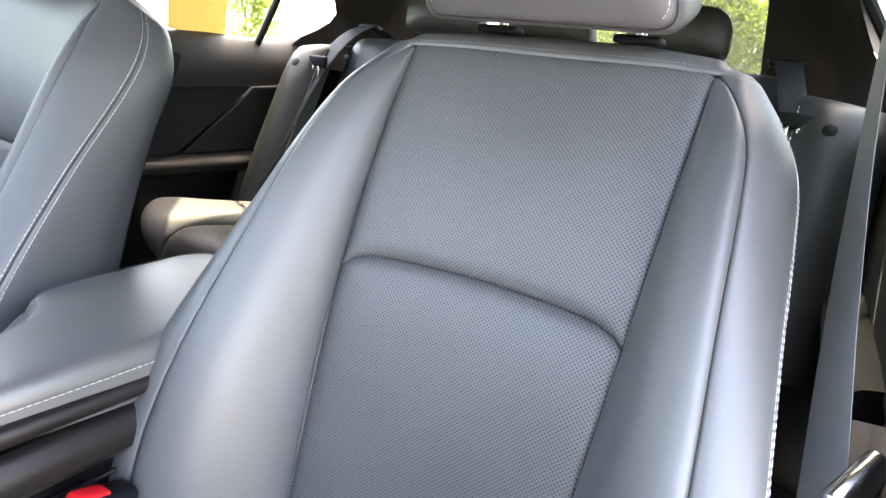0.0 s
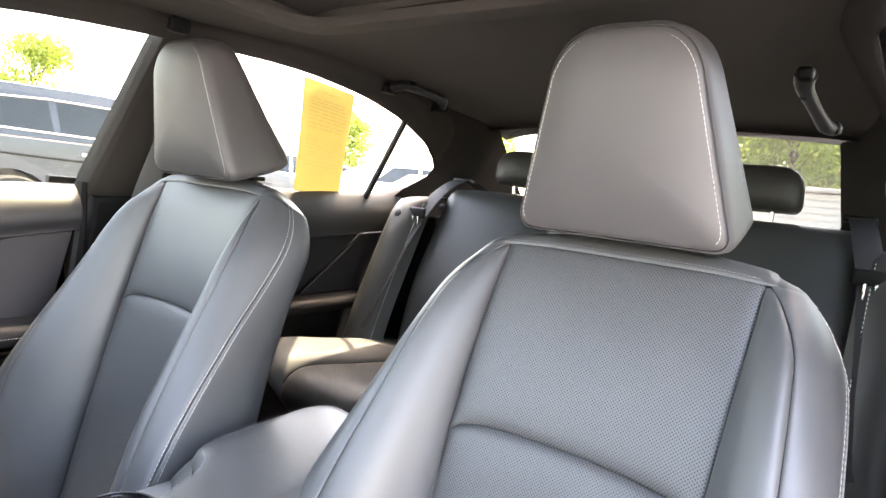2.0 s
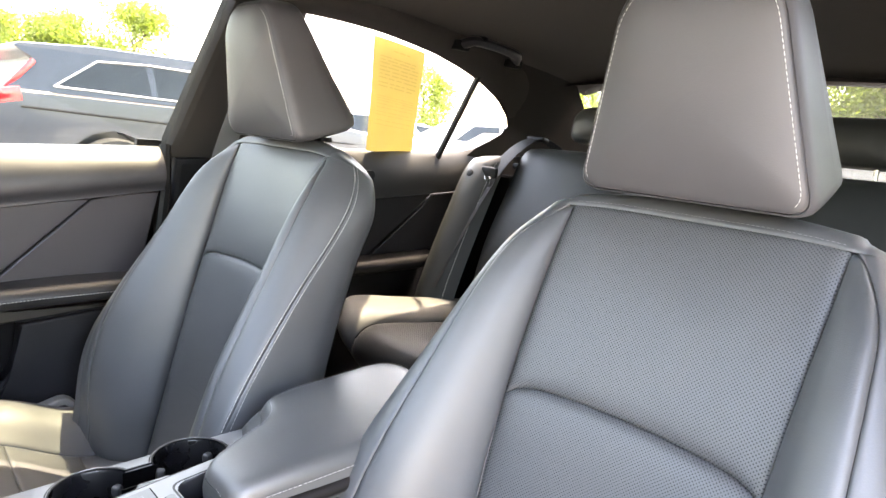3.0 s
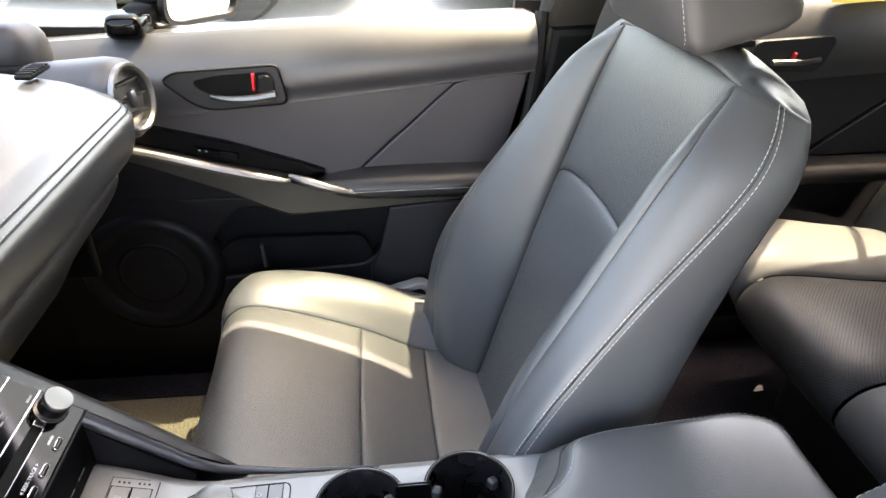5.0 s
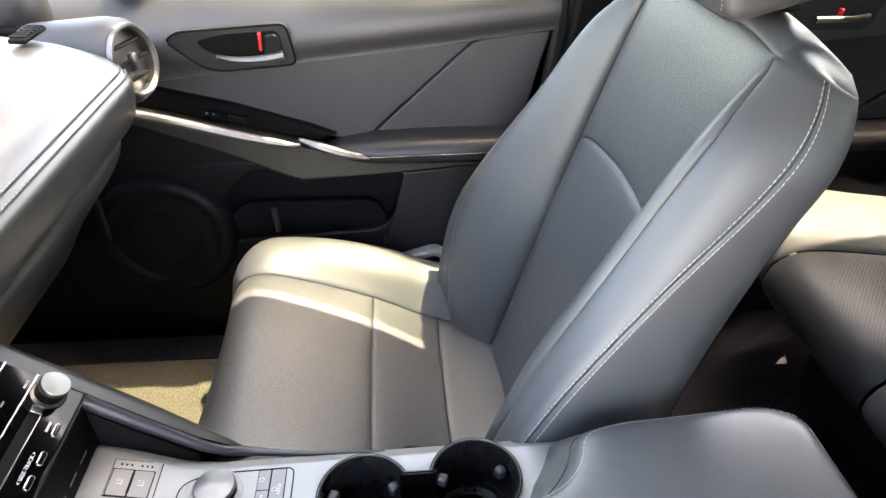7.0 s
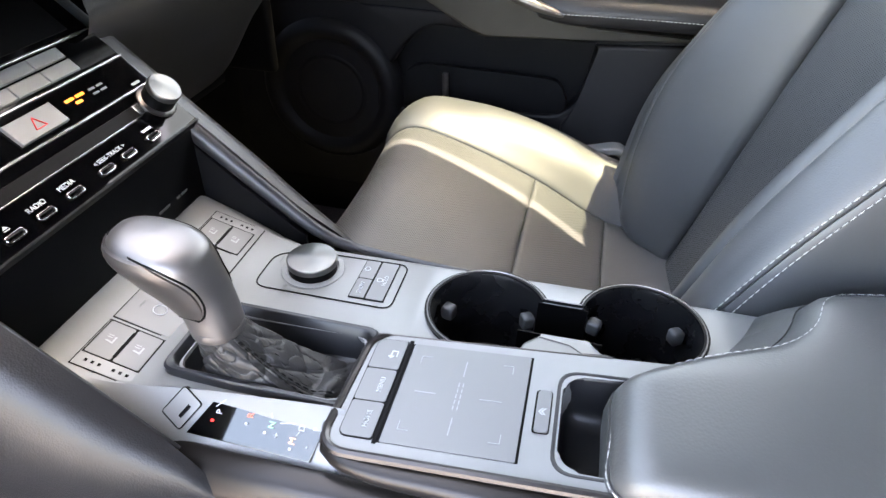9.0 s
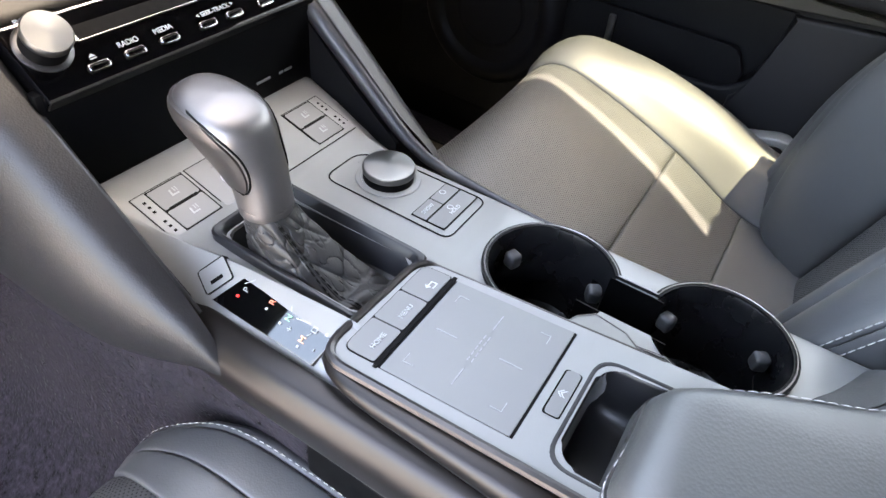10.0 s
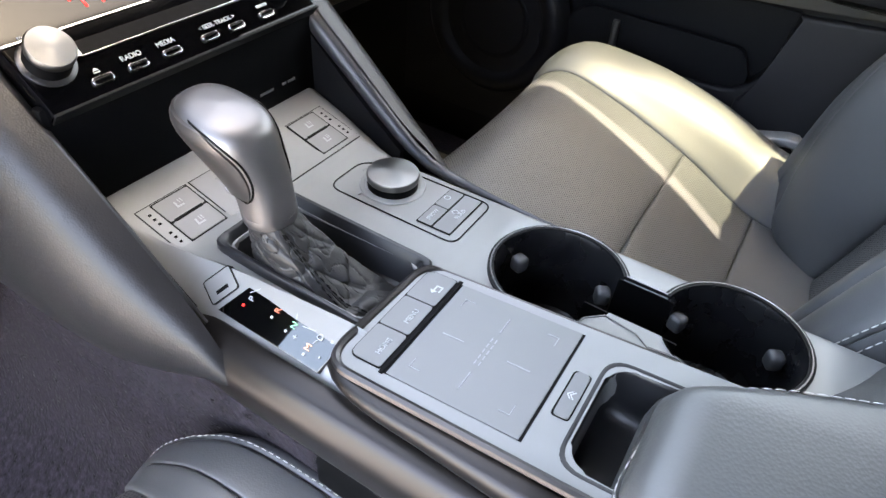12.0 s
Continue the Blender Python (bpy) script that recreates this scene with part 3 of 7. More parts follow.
window("window_2", [(-glass_x(z, 1.1) - 0.02, y, z) for y, z in [(0.74, 0.95), (1.32, 0.97), (1.285, 1.20), (1.10, 1.235), (0.86, 1.26), (0.75, 1.23)]], "closed side window of the rear door", REAR_GLASS)
wq = window("window_3", [(-glass_x(z, 1.1) - 0.02, y, z) for y, z in [(1.32, 0.97), (1.54, 1.04), (1.54, 1.10), (1.285, 1.20)]], "small fixed quarter window of the rear door", REAR_GLASS)
bar = tube([(-glass_x(0.965, 1.3) + 0.004, 1.308, 0.965), (-glass_x(1.201, 1.3) + 0.004, 1.281, 1.201)], 0.009, 8)
part("divider_bar", bar, RUBBER, wq, "black upright bar between the panes")
# open side: rear door's windows
window("window_4", [(glass_x(z, 1.1) + 0.02, y, z) for y, z in [(0.74, 0.95), (1.32, 0.97), (1.285, 1.20), (1.10, 1.235), (0.86, 1.26), (0.75, 1.23)]], "side window of the rear door on the open side", TINT, False)
wq2 = window("window_5", [(glass_x(z, 1.1) + 0.02, y, z) for y, z in [(1.32, 0.97), (1.54, 1.04), (1.54, 1.10), (1.285, 1.20)]], "small quarter window on the open side", TINT, False)
part("divider_bar", tube([(glass_x(0.965, 1.3) - 0.004, 1.308, 0.965), (glass_x(1.201, 1.3) - 0.004, 1.281, 1.201)], 0.009, 8), RUBBER, wq2, "black upright bar between the panes")


# ---- doors ----
def belt(s, y0, y1, sill, crease, xs, bulge):
    """The padded upper part of a door between the window sill and the crease."""
    def f(u, v):
        y = y0 + (y1 - y0) * v
        za, zb = sill(y), crease(y)
        z = za + (zb - za) * u
        x = glass_x(za) + 0.004 + (xs - glass_x(za) - 0.004) * u - bulge * math.sin(math.pi * min(1.0, u * 1.05)) ** 0.8
        return side(s, x, y, z)
    # roll over the sill to the outside
    def g(u, v):
        if u < 0:
            p = f(0, v)
            return p + Vector((s * 0.055 * -u, 0, -0.004 * -u))
        return f(u, v)
    bm = surf(g, [-1, -0.35, -0.12, 0, 0.04, 0.1] + lin(0.18, 0.94, 9) + [1.0], lin(0, 1, 30))
    rim = [e for e in bm.edges if e.is_boundary]
    ex = bmesh.ops.extrude_edge_only(bm, edges=rim)
    for v in ex["geom"]:
        if isinstance(v, bmesh.types.BMVert):
            v.co.x += s * 0.03
    bmesh.ops.recalc_face_normals(bm, faces=bm.faces)
    return bm


def door_face(s, points, x, depth=0.03, bevel=0.004, lean=None):
    """A panel of a door, points (y, z), its face x from the middle."""
    bm = plate(points, yz(s, x), depth, bevel, 3)
    if lean:
        for v in bm.verts:
            v.co.x += s * lean(v.co.y, v.co.z)
    return bm


front_sill = lambda y: spline([(-0.5, 0.884), (-0.16, 0.909), (0.13, 0.930), (0.53, 0.951)], y)
front_crease = lambda y: spline([(-0.5, 0.735), (-0.14, 0.785), (0.20, 0.825), (0.385, 0.847), (0.51, 0.863)], y)


def front_door(s):
    d = thing("door_1", "closed front door with dark trim, leather armrest and satin metal", "car door", (s * 0.75, 0.1, 0.25), kind="structure")
    part("upper_trim", belt(s, -0.48, 0.515, front_sill, front_crease, 0.698, 0.026), SILL_LIT, d)
    ins = [(-0.30, 0.766)] + [(y, front_crease(y) - 0.003) for y in lin(-0.18, 0.378, 12)] + [(0.192, 0.671), (0.16, 0.672), (0.10, 0.690), (0.02, 0.706), (-0.06, 0.728), (-0.14, 0.758), (-0.30, 0.755)]
    part("front_insert", door_face(s, ins, 0.707, 0.03, 0.003), INSERT, d)
    ins2 = [(0.3785, 0.842)] + [(y, front_crease(y) - 0.003) for y in lin(0.40, 0.507, 5)] + [(0.470, 0.690), (0.36, 0.693), (0.26, 0.686), (0.1925, 0.668)]
    part("rear_insert", door_face(s, ins2, 0.706, 0.03, 0.004), INSERT, d)
    # armrest pad
    path = smooth_path([(s * 0.690, 0.130, 0.662), (s * 0.682, 0.19, 0.664), (s * 0.678, 0.28, 0.668), (s * 0.678, 0.38, 0.670), (s * 0.684, 0.485, 0.670)], 24)
    prof = rounded([(-0.040, -0.022), (0.020, -0.022), (0.027, 0.000), (0.014, 0.016), (-0.040, 0.026)] if s < 0 else [(0.040, -0.022), (0.040, 0.026), (-0.014, 0.016), (-0.027, 0.0), (-0.020, -0.022)], 0.010, 4)
    arm = part("armrest", sweep(prof, path, scale=lambda t: 0.35 + 0.65 * min(1, t * 4) ** 0.6), KNEE, d, "dark grey leather armrest pad with a stitched edge")
    edge = [p + Vector((-s * 0.0262, 0, -0.003)) for p in path[3:]]
    part("armrest_stitching", stitches(edge, [Vector((-s, 0, 0.35)).normalized()] * len(edge), 0.004, 0.002, 0.0006), THREAD, arm)
    # metal blade under and ahead of the armrest
    blade = [(-0.215, 0.752), (-0.157, 0.744), (-0.05, 0.715), (0.07, 0.684), (0.10, 0.676), (0.15, 0.655), (0.24, 0.640), (0.46, 0.642), (0.46, 0.634), (0.24, 0.622), (0.082, 0.610), (0.055, 0.620), (-0.02, 0.665), (-0.157, 0.728), (-0.215, 0.735)]
    bl = part("trim_blade", door_face(s, blade, 0.662, 0.045, 0.006, lambda y, z: 0.010 * max(0, (0.70 - z) / 0.09) + max(0, y - 0.12) * 0.04), SATIN_BLADE, d, "dark satin metal trim blade")
    hi = smooth_path([(s * 0.668, -0.205, 0.750), (s * 0.664, -0.13, 0.736), (s * 0.661, -0.02, 0.708), (s * 0.662, 0.070, 0.686), (s * 0.668, 0.085, 0.682)], 24)
    part("bright_strip", tube(hi, lambda t: 0.0105 - 0.005 * abs(2 * t - 1) ** 3, 10, 0.8), KNOB_METAL, bl, "bright satin metal strip")
    hi2 = smooth_path([(s * 0.672, 0.085, 0.690), (s * 0.662, 0.12, 0.681), (s * 0.660, 0.165, 0.667), (s * 0.664, 0.215, 0.654)], 16)
    part("pull_cap", tube(hi2, lambda t: 0.0095 * math.sin(math.pi * (0.18 + 0.75 * t)), 10, 0.9), KNOB_METAL, bl, "satin metal end of the door pull")
    # switch panel ahead of the armrest
    sw = [(-0.215, 0.790), (-0.13, 0.772), (-0.02, 0.745), (0.10, 0.706), (0.145, 0.688), (0.11, 0.678), (0.0, 0.706), (-0.10, 0.732), (-0.215, 0.758)]
    swp = part("switch_panel", door_face(s, sw, 0.690, 0.035, 0.005), DEEP, d)
    m = basis((s * 0.6885, -0.035, 0.7275), (0, 0.97, -0.19), (-s * 0.25, 0.19, 0.95))
    part("switch_base", plate(rounded([(-0.036, -0.007), (0.036, -0.007), (0.036, 0.007), (-0.036, 0.007)], 0.003, 3), m, 0.010, 0.001), PIANO, swp)
    m2 = m @ Matrix.Translation((0.017, 0, 0.0035))
    part("window_switch", plate(rounded([(-0.011, -0.0055), (0.017, -0.0055), (0.017, 0.0055), (-0.011, 0.0055)], 0.002, 3), m2, 0.004, 0.0012), PLASTIC, swp)
    for k in (-0.029, -0.018):
        part("symbol", plate([(-0.002, -0.0012), (0.002, -0.0012), (0.002, 0.0012), (-0.002, 0.0012)], m @ Matrix.Translation((k, 0.001, 0.0006)), 0.0005, 0), GREY_INK, swp)
    # lower panel, pocket
    lowp = rounded([(-0.115, 0.455), (0.215, 0.478), (0.246, 0.515), (0.262, 0.606), (0.10, 0.603), (-0.02, 0.610), (-0.075, 0.55)], [0.03, 0.03, 0.03, 0.008, 0.02, 0.03, 0.03], 4)
    # ring of the lower panel round the pocket
    cen = Vector((0.08, 0.53))
    outer = []
    for p in lowp:
        dv = (Vector(p) - cen).normalized()
        k = 1e9
        lim = ((-0.50, 0.25), (0.50, 0.632))
        for a in range(2):
            if abs(dv[a]) > 1e-6:
                t = ((lim[1][a] if dv[a] > 0 else lim[0][a]) - cen[a]) / dv[a]
                k = min(k, t)
        outer.append(tuple(cen + dv * k))
    for corner in ((-0.50, 0.25), (0.50, 0.25), (0.50, 0.632), (-0.50, 0.632)):
        i = min(range(len(outer)), key=lambda q: (Vector(outer[q]) - Vector(corner)).length)
        outer[i] = corner
    ring = frame_plate(outer, lowp, yz(s, 0.712), 0.045)
    bmesh.ops.bevel(ring, geom=[e for e in ring.edges if len(e.link_faces) == 2 and e.calc_face_angle(0) > 1 and min(v.co.y for v in e.verts) > -0.2 and max(v.co.y for v in e.verts) < 0.30], offset=0.006, segments=3, affect="EDGES", profile=0.5)
    lo = part("lower_panel", ring, LOWER_SHADED, d)
    part("front_filler", door_face(s, [(-0.50, 0.62), (-0.50, 0.76), (-0.20, 0.755), (-0.02, 0.69), (0.06, 0.63), (0.06, 0.61)], 0.715, 0.03, 0.002), LOWER_SHADED, d)
    part("pocket_back", door_face(s, [(-0.16, 0.42), (0.28, 0.42), (0.30, 0.62), (-0.16, 0.62)], 0.748, 0.01, 0), PLASTIC, lo)
    part("pocket_front", door_face(s, rounded([(-0.115, 0.455), (0.215, 0.478), (0.228, 0.495), (0.206, 0.537), (0.0, 0.5385), (-0.045, 0.538), (-0.09, 0.475)], [0.02, 0.02, 0.01, 0.012, 0.0, 0.02, 0.02], 4), 0.722, 0.010, 0.003), PLASTIC, lo)
    part("pocket_rod", tube([(s * 0.716, 0.017, 0.478), (s * 0.718, 0.014, 0.528)], 0.0055, 10), SATIN, lo, "grey plastic divider in the door pocket")
    # rear shoulder of the lower panel
    part("rear_shoulder", door_face(s, [(0.256, 0.606), (0.245, 0.50), (0.22, 0.47), (0.22, 0.30), (0.50, 0.30), (0.50, 0.628)], 0.704, 0.03, 0.006), SOFT, d)
    # speaker
    turn = yz(s, 0).to_3x3()
    at = (s * 0.716, -0.195, 0.472)
    sp = part("speaker_ring", lathe([(0.136, -0.012), (0.132, 0.002), (0.124, 0.012), (0.113, 0.016), (0.100, 0.012), (0.090, 0.002), (0.086, -0.004)], at, turn, 56), LOWER_SHADED, d)
    part("speaker_grille", lathe([(0.090, -0.008), (0.088, -0.001), (0.070, 0.002), (0.066, 0.005), (0.060, 0.005), (0.056, 0.002), (0.0003, 0.004)], at, turn, 48), PLASTIC, sp)
    # handle
    bez = rounded([(-0.104, 0.853), (-0.085, 0.866), (0.082, 0.878), (0.094, 0.815), (-0.045, 0.803)], [0.012, 0.02, 0.012, 0.012, 0.03], 4)
    recess = rounded([(-0.058, 0.852), (-0.02, 0.862), (0.070, 0.868), (0.078, 0.823), (-0.005, 0.822), (-0.045, 0.838)], [0.01, 0.02, 0.01, 0.008, 0.02, 0.01], 4)
    hb = part("handle_bezel", door_face(s, bez, 0.6865, 0.02, 0.003), SOFT, d)
    part("handle_recess", door_face(s, recess, 0.6855, 0.01, 0.001), DEEP, hb)
    hp = smooth_path([(s * 0.684, -0.028, 0.829), (s * 0.676, 0.0, 0.826), (s * 0.674, 0.04, 0.827), (s * 0.678, 0.076, 0.832)], 16)
    part("handle_lever", tube(hp, lambda t: 0.0045 + 0.005 * t, 8, 0.9), BUCKLE, hb, "satin silver door handle")
    ol = [Vector((s * 0.6862, y, z)) for y, z in bez]
    part("bezel_groove", tube(ol + ol[:1], 0.0016, 6, caps=False), DEEP, hb)
    part("handle_post", door_face(s, rounded([(0.046, 0.832), (0.050, 0.862), (0.066, 0.865), (0.074, 0.855), (0.074, 0.832)], 0.004, 3), 0.676, 0.012, 0.003), PLASTIC, hb)
    part("lock_knob", door_face(s, [(0.0385, 0.838), (0.0395, 0.866), (0.0445, 0.866), (0.0435, 0.838)], 0.679, 0.012, 0.002), RED, hb, "red lock tab")
    # rubber seal at the door's rear edge
    part("rear_seal", tube([(s * 0.735, 0.528, 0.955), (s * 0.716, 0.522, 0.86), (s * 0.72, 0.500, 0.62), (s * 0.72, 0.505, 0.3)], 0.012, 8), RUBBER, d)
    return d


front_door(-1)


def rear_door(s, label):
    d = thing("door_2" if s < 0 else "door_3", label, "car door", (s * 0.75, 1.1, 0.25), kind="structure")
    sill = lambda y: spline([(0.74, 0.963), (0.92, 0.972), (1.33, 0.986), (1.45, 1.004), (1.56, 1.06)], y)
    crease = lambda y: spline([(0.74, 0.818), (0.95, 0.838), (1.25, 0.862), (1.56, 0.885)], y)
    part("upper_trim", belt(s, 0.755, 1.56, sill, crease, 0.700, 0.016), SILL_LIT, d)
    part("front_insert", door_face(s, [(0.76, 0.66)] + [(y, crease(y) - 0.003) for y in lin(0.76, 1.29, 10)] + [(1.07, 0.693), (1.04, 0.688)], 0.707, 0.03, 0.003), SOFT, d)
    part("rear_insert", door_face(s, [(1.30, 0.858), (1.52, 0.878), (1.46, 0.70), (1.08, 0.690)], 0.706, 0.03, 0.004), SOFT, d)
    prof = rounded([(-0.04, -0.02), (0.022, -0.02), (0.03, 0.0), (0.016, 0.016), (-0.04, 0.022)] if s < 0 else [(0.04, -0.02), (0.04, 0.022), (-0.016, 0.016), (-0.03, 0.0), (-0.022, -0.02)], 0.008, 4)
    part("armrest", sweep(prof, smooth_path([(s * 0.70, 0.85, 0.662), (s * 0.685, 0.92, 0.665), (s * 0.680, 1.1, 0.668), (s * 0.684, 1.30, 0.672)], 14)), LOWER_SHADED, d)
    part("lower_panel", door_face(s, [(0.76, 0.25), (0.76, 0.66), (1.45, 0.68), (1.30, 0.25)], 0.715, 0.03, 0.004), PLASTIC, d)
    hb = part("handle_bezel", door_face(s, rounded([(0.90, 0.862), (0.905, 0.915), (1.06, 0.925), (1.04, 0.862)], 0.012, 4), 0.6865, 0.02, 0.003), SOFT, d)
    part("handle_lever", tube([(s * 0.680, 0.94, 0.880), (s * 0.676, 1.0, 0.882), (s * 0.680, 1.03, 0.886)], 0.005, 8), BUCKLE, hb, "satin silver door handle")
    part("lock_knob", door_face(s, [(0.978, 0.885), (0.979, 0.897), (0.984, 0.897), (0.983, 0.885)], 0.679, 0.012, 0.002), RED, hb, "red lock tab")
    return d


rear_door(-1, "closed rear door with dark trim, sunlit along its window sill")
rear_door(1, "closed rear door with dark trim behind the driver's seat")

# paper on the rear window
paper = thing("window_notice", "yellow printed paper notice stuck to the rear side window", "paper notice", (-0.68, 1.1, 1.1))
pm = lambda y, z: Vector((-(glass_x(z, y) + 0.008), y, z))
q = [(0.911, 1.240), (1.077, 1.227), (1.218, 0.966), (1.045, 0.975)]
def on_paper(u, v):
    a = [q[0][k] + (q[1][k] - q[0][k]) * u for k in (0, 1)]
    b = [q[3][k] + (q[2][k] - q[3][k]) * u for k in (0, 1)]
    p = pm(*[a[k] + (b[k] - a[k]) * v for k in (0, 1)])
    return p + Vector((0.004 * math.sin(3 * u + 2 * v), 0, 0))
bm = surf(on_paper, lin(0, 1, 9), lin(0, 1, 13))
bmesh.ops.solidify(bm, geom=bm.faces[:], thickness=0.0004)
sheet = part("sheet", bm, PAPER, paper)
rnd = random.Random(4)
rows_ = [0.07, 0.13, 0.155, 0.18, 0.21, 0.24, 0.27, 0.30, 0.34, 0.37, 0.46, 0.48, 0.50, 0.53, 0.56, 0.60, 0.63, 0.68, 0.72]
for v in rows_:
    u = 0.12 if v != 0.07 else 0.35
    stop = 0.9 if v != 0.07 else 0.7
    while u < stop - 0.05:
        w = rnd.uniform(0.06, 0.22)
        e = min(u + w, stop)
        bm = surf(lambda a, b, u=u, e=e, v=v: on_paper(u + (e - u) * a, v + (0.011 if v < 0.4 else 0.005) * b) + Vector((0.0012, 0, 0)), lin(0, 1, 4), [0, 1])
        part("print_bar", bm, INK_PAPER, sheet)
        u = e + rnd.uniform(0.015, 0.05)


# grab handles
def grab_handle(s, label):
    g = thing("grab_handle", label, "grab handle", (s * 0.58, 1.32, 1.26), "grab handles")
    a, b = Vector((s * 0.512, 1.145, 1.252)), Vector((s * 0.512, 1.355, 1.240))
    if s > 0:
        a, b = Vector((0.468, 0.890, 1.214)), Vector((0.481, 1.095, 1.176))
    d = (b - a)
    inn = Vector((-0.008, 0, -0.007)) if s > 0 else Vector((0.036, 0, 0.020))
    path = smooth_path([a + inn * 0.2, a + d * 0.10 + inn * 0.85, a + d * 0.3 + inn, a + d * 0.7 + inn, a + d * 0.9 + inn * 0.85, b + inn * 0.2], 24)
    part("grip", tube(path, lambda t: (0.0095 if s > 0 else 0.0135) + 0.004 * abs(2 * t - 1) ** 2, 10, 0.8), BOOT_FRAME, g)
    for p in (a, b):
        part("mount", rbox(tuple(p + inn * 0.15), (0.032, 0.050, 0.024) if s < 0 else (0.020, 0.034, 0.018), 0.006, 3), DEEP, g)
    part("coat_hook", rbox(tuple(a + d * 0.22 + inn * 1.2), (0.01, 0.02, 0.016), 0.003), PLASTIC, g)
    return g


grab_handle(-1, "black plastic grab handle over the rear door")
grab_handle(1, "black plastic grab handle over the rear door on the open side")

# ---- dashboard ----
dash = thing("dashboard", "dark stitched leather dashboard, its top in bright sunlight", "dashboard", (0, -0.3, 0.4))


def dash_end(x):
    """How far the dashboard's end curves away towards the vent."""
    return 0.034 * max(0.0, (-0.465 - x) / 0.063) ** 2


def dash_top(u, v):
    """u along x, v from the stitched rear edge forward to the windscreen."""
    y = -0.088 - 0.62 * v
    z = spline([(0, 0.872), (0.03, 0.888), (0.12, 0.905), (0.4, 0.925), (1.0, 0.93)], v)
    x = -0.528 + u * 1.228
    drop = 0.02 * max(0, abs(x) - 0.5) / 0.12 + 0.12 * min(1.0, max(0.0, (x - 0.16) / 0.12))
    return Vector((x, y - dash_end(x), z - drop))


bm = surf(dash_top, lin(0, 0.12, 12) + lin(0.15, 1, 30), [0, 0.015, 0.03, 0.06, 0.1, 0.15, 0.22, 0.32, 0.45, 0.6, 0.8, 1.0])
top = part("top_pad", bm, DASH_TOP_LIT, dash)
for off in (0.0004, 0.0070):
    line = [dash_top(u, off / 0.62) + Vector((0, 0.0006, 0.0012)) for u in lin(0.02, 0.36, 60)]
    part("dash_seam", tube([p + Vector((0, 0.0010, -0.0012)) for p in line], 0.0011, 6), GROOVE, top)
    part("dash_stitching", stitches([p + Vector((0, 0.0004, 0.0004)) for p in line], [Vector((0, 0.7, 0.7))] * len(line), 0.005, 0.0015, 0.0005), THREAD_FAINT, top)


def dash_face(u, v):
    x = -0.528 + u * 0.428
    y, z = spline([(0, -0.088, 0.872), (0.06, -0.082, 0.862), (0.2, -0.088, 0.825), (0.32, -0.105, 0.800), (0.38, -0.120, 0.792), (0.48, -0.120, 0.775), (0.62, -0.140, 0.740), (0.78, -0.200, 0.665), (0.9, -0.26, 0.58), (1.0, -0.34, 0.53)], v)
    return Vector((x, y - dash_end(x), z))


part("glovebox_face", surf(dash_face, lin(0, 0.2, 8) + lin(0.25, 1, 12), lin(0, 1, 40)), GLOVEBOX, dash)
part("dash_end", rbox((-0.605, -0.44, 0.72), (0.02, 0.40, 0.36), 0.008, 3), DEEP, dash)
part("dash_underside", rbox((-0.35, -0.51, 0.52), (0.52, 0.34, 0.02), 0.004), PLASTIC, dash)
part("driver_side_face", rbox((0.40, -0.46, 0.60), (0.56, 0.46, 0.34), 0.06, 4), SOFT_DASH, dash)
part("defroster_slot", rbox((-0.50, -0.20, 0.918), (0.06, 0.020, 0.006), 0.002), DEEP, dash)
for k in range(6):
    part("defroster_slat", rbox((-0.523 + 0.009 * k, -0.20, 0.9215), (0.003, 0.020, 0.004), 0.001), PLASTIC, dash)
# round vent at the dashboard's end
vt = Euler((radians(-82), 0, radians(-14))).to_matrix() @ Matrix.Diagonal((1.16, 1.16, 1.0))
VC = (-0.572, -0.112, 0.861)
part("vent_housing", lathe([(0.052, -0.14), (0.052, -0.03), (0.049, -0.008), (0.044, -0.001), (0.042, -0.001), (0.040, -0.03)], VC, vt, 40), SOFT_DASH, dash)
vent = part("round_vent_ring", lathe([(0.0435, -0.01), (0.0435, 0.003), (0.042, 0.006), (0.039, 0.006), (0.036, 0.002), (0.035, -0.03)], VC, vt, 40), SATIN, dash, "satin silver ring of the round air vent")
part("vent_well", lathe([(0.039, -0.032), (0.039, -0.022), (0.02, -0.024)], VC, vt, 32), DEEP, vent)
for k in (-0.02, 0.0, 0.02):
    b = rbox((0, k, -0.008), (0.066 - abs(k) * 0.9, 0.003, 0.018), 0.001)
    bmesh.ops.transform(b, matrix=Matrix.Translation(VC) @ vt.to_4x4(), verts=b.verts)
    part("vent_slat", b, PLASTIC, vent)
b = rbox((0.004, 0.0, 0.004), (0.010, 0.022, 0.010), 0.003)
bmesh.ops.transform(b, matrix=Matrix.Translation(VC) @ vt.to_4x4(), verts=b.verts)
part("vent_tab", b, SATIN, vent)
# front pillars
for s in (-1, 1):
    path = smooth_path([(s * 0.70, -0.62, 0.90), (s * 0.685, -0.40, 1.02), (s * 0.65, -0.10, 1.16), (s * 0.60, 0.10, 1.235)], 16)
    lone("trim_front_pillar" if s < 0 else "trim_front_pillar_open_side", tube(path, lambda t: 0.05 - 0.015 * t, 10, 0.8), PILLAR, "dark trim of the pillar beside the windscreen", "pillar", "structure")
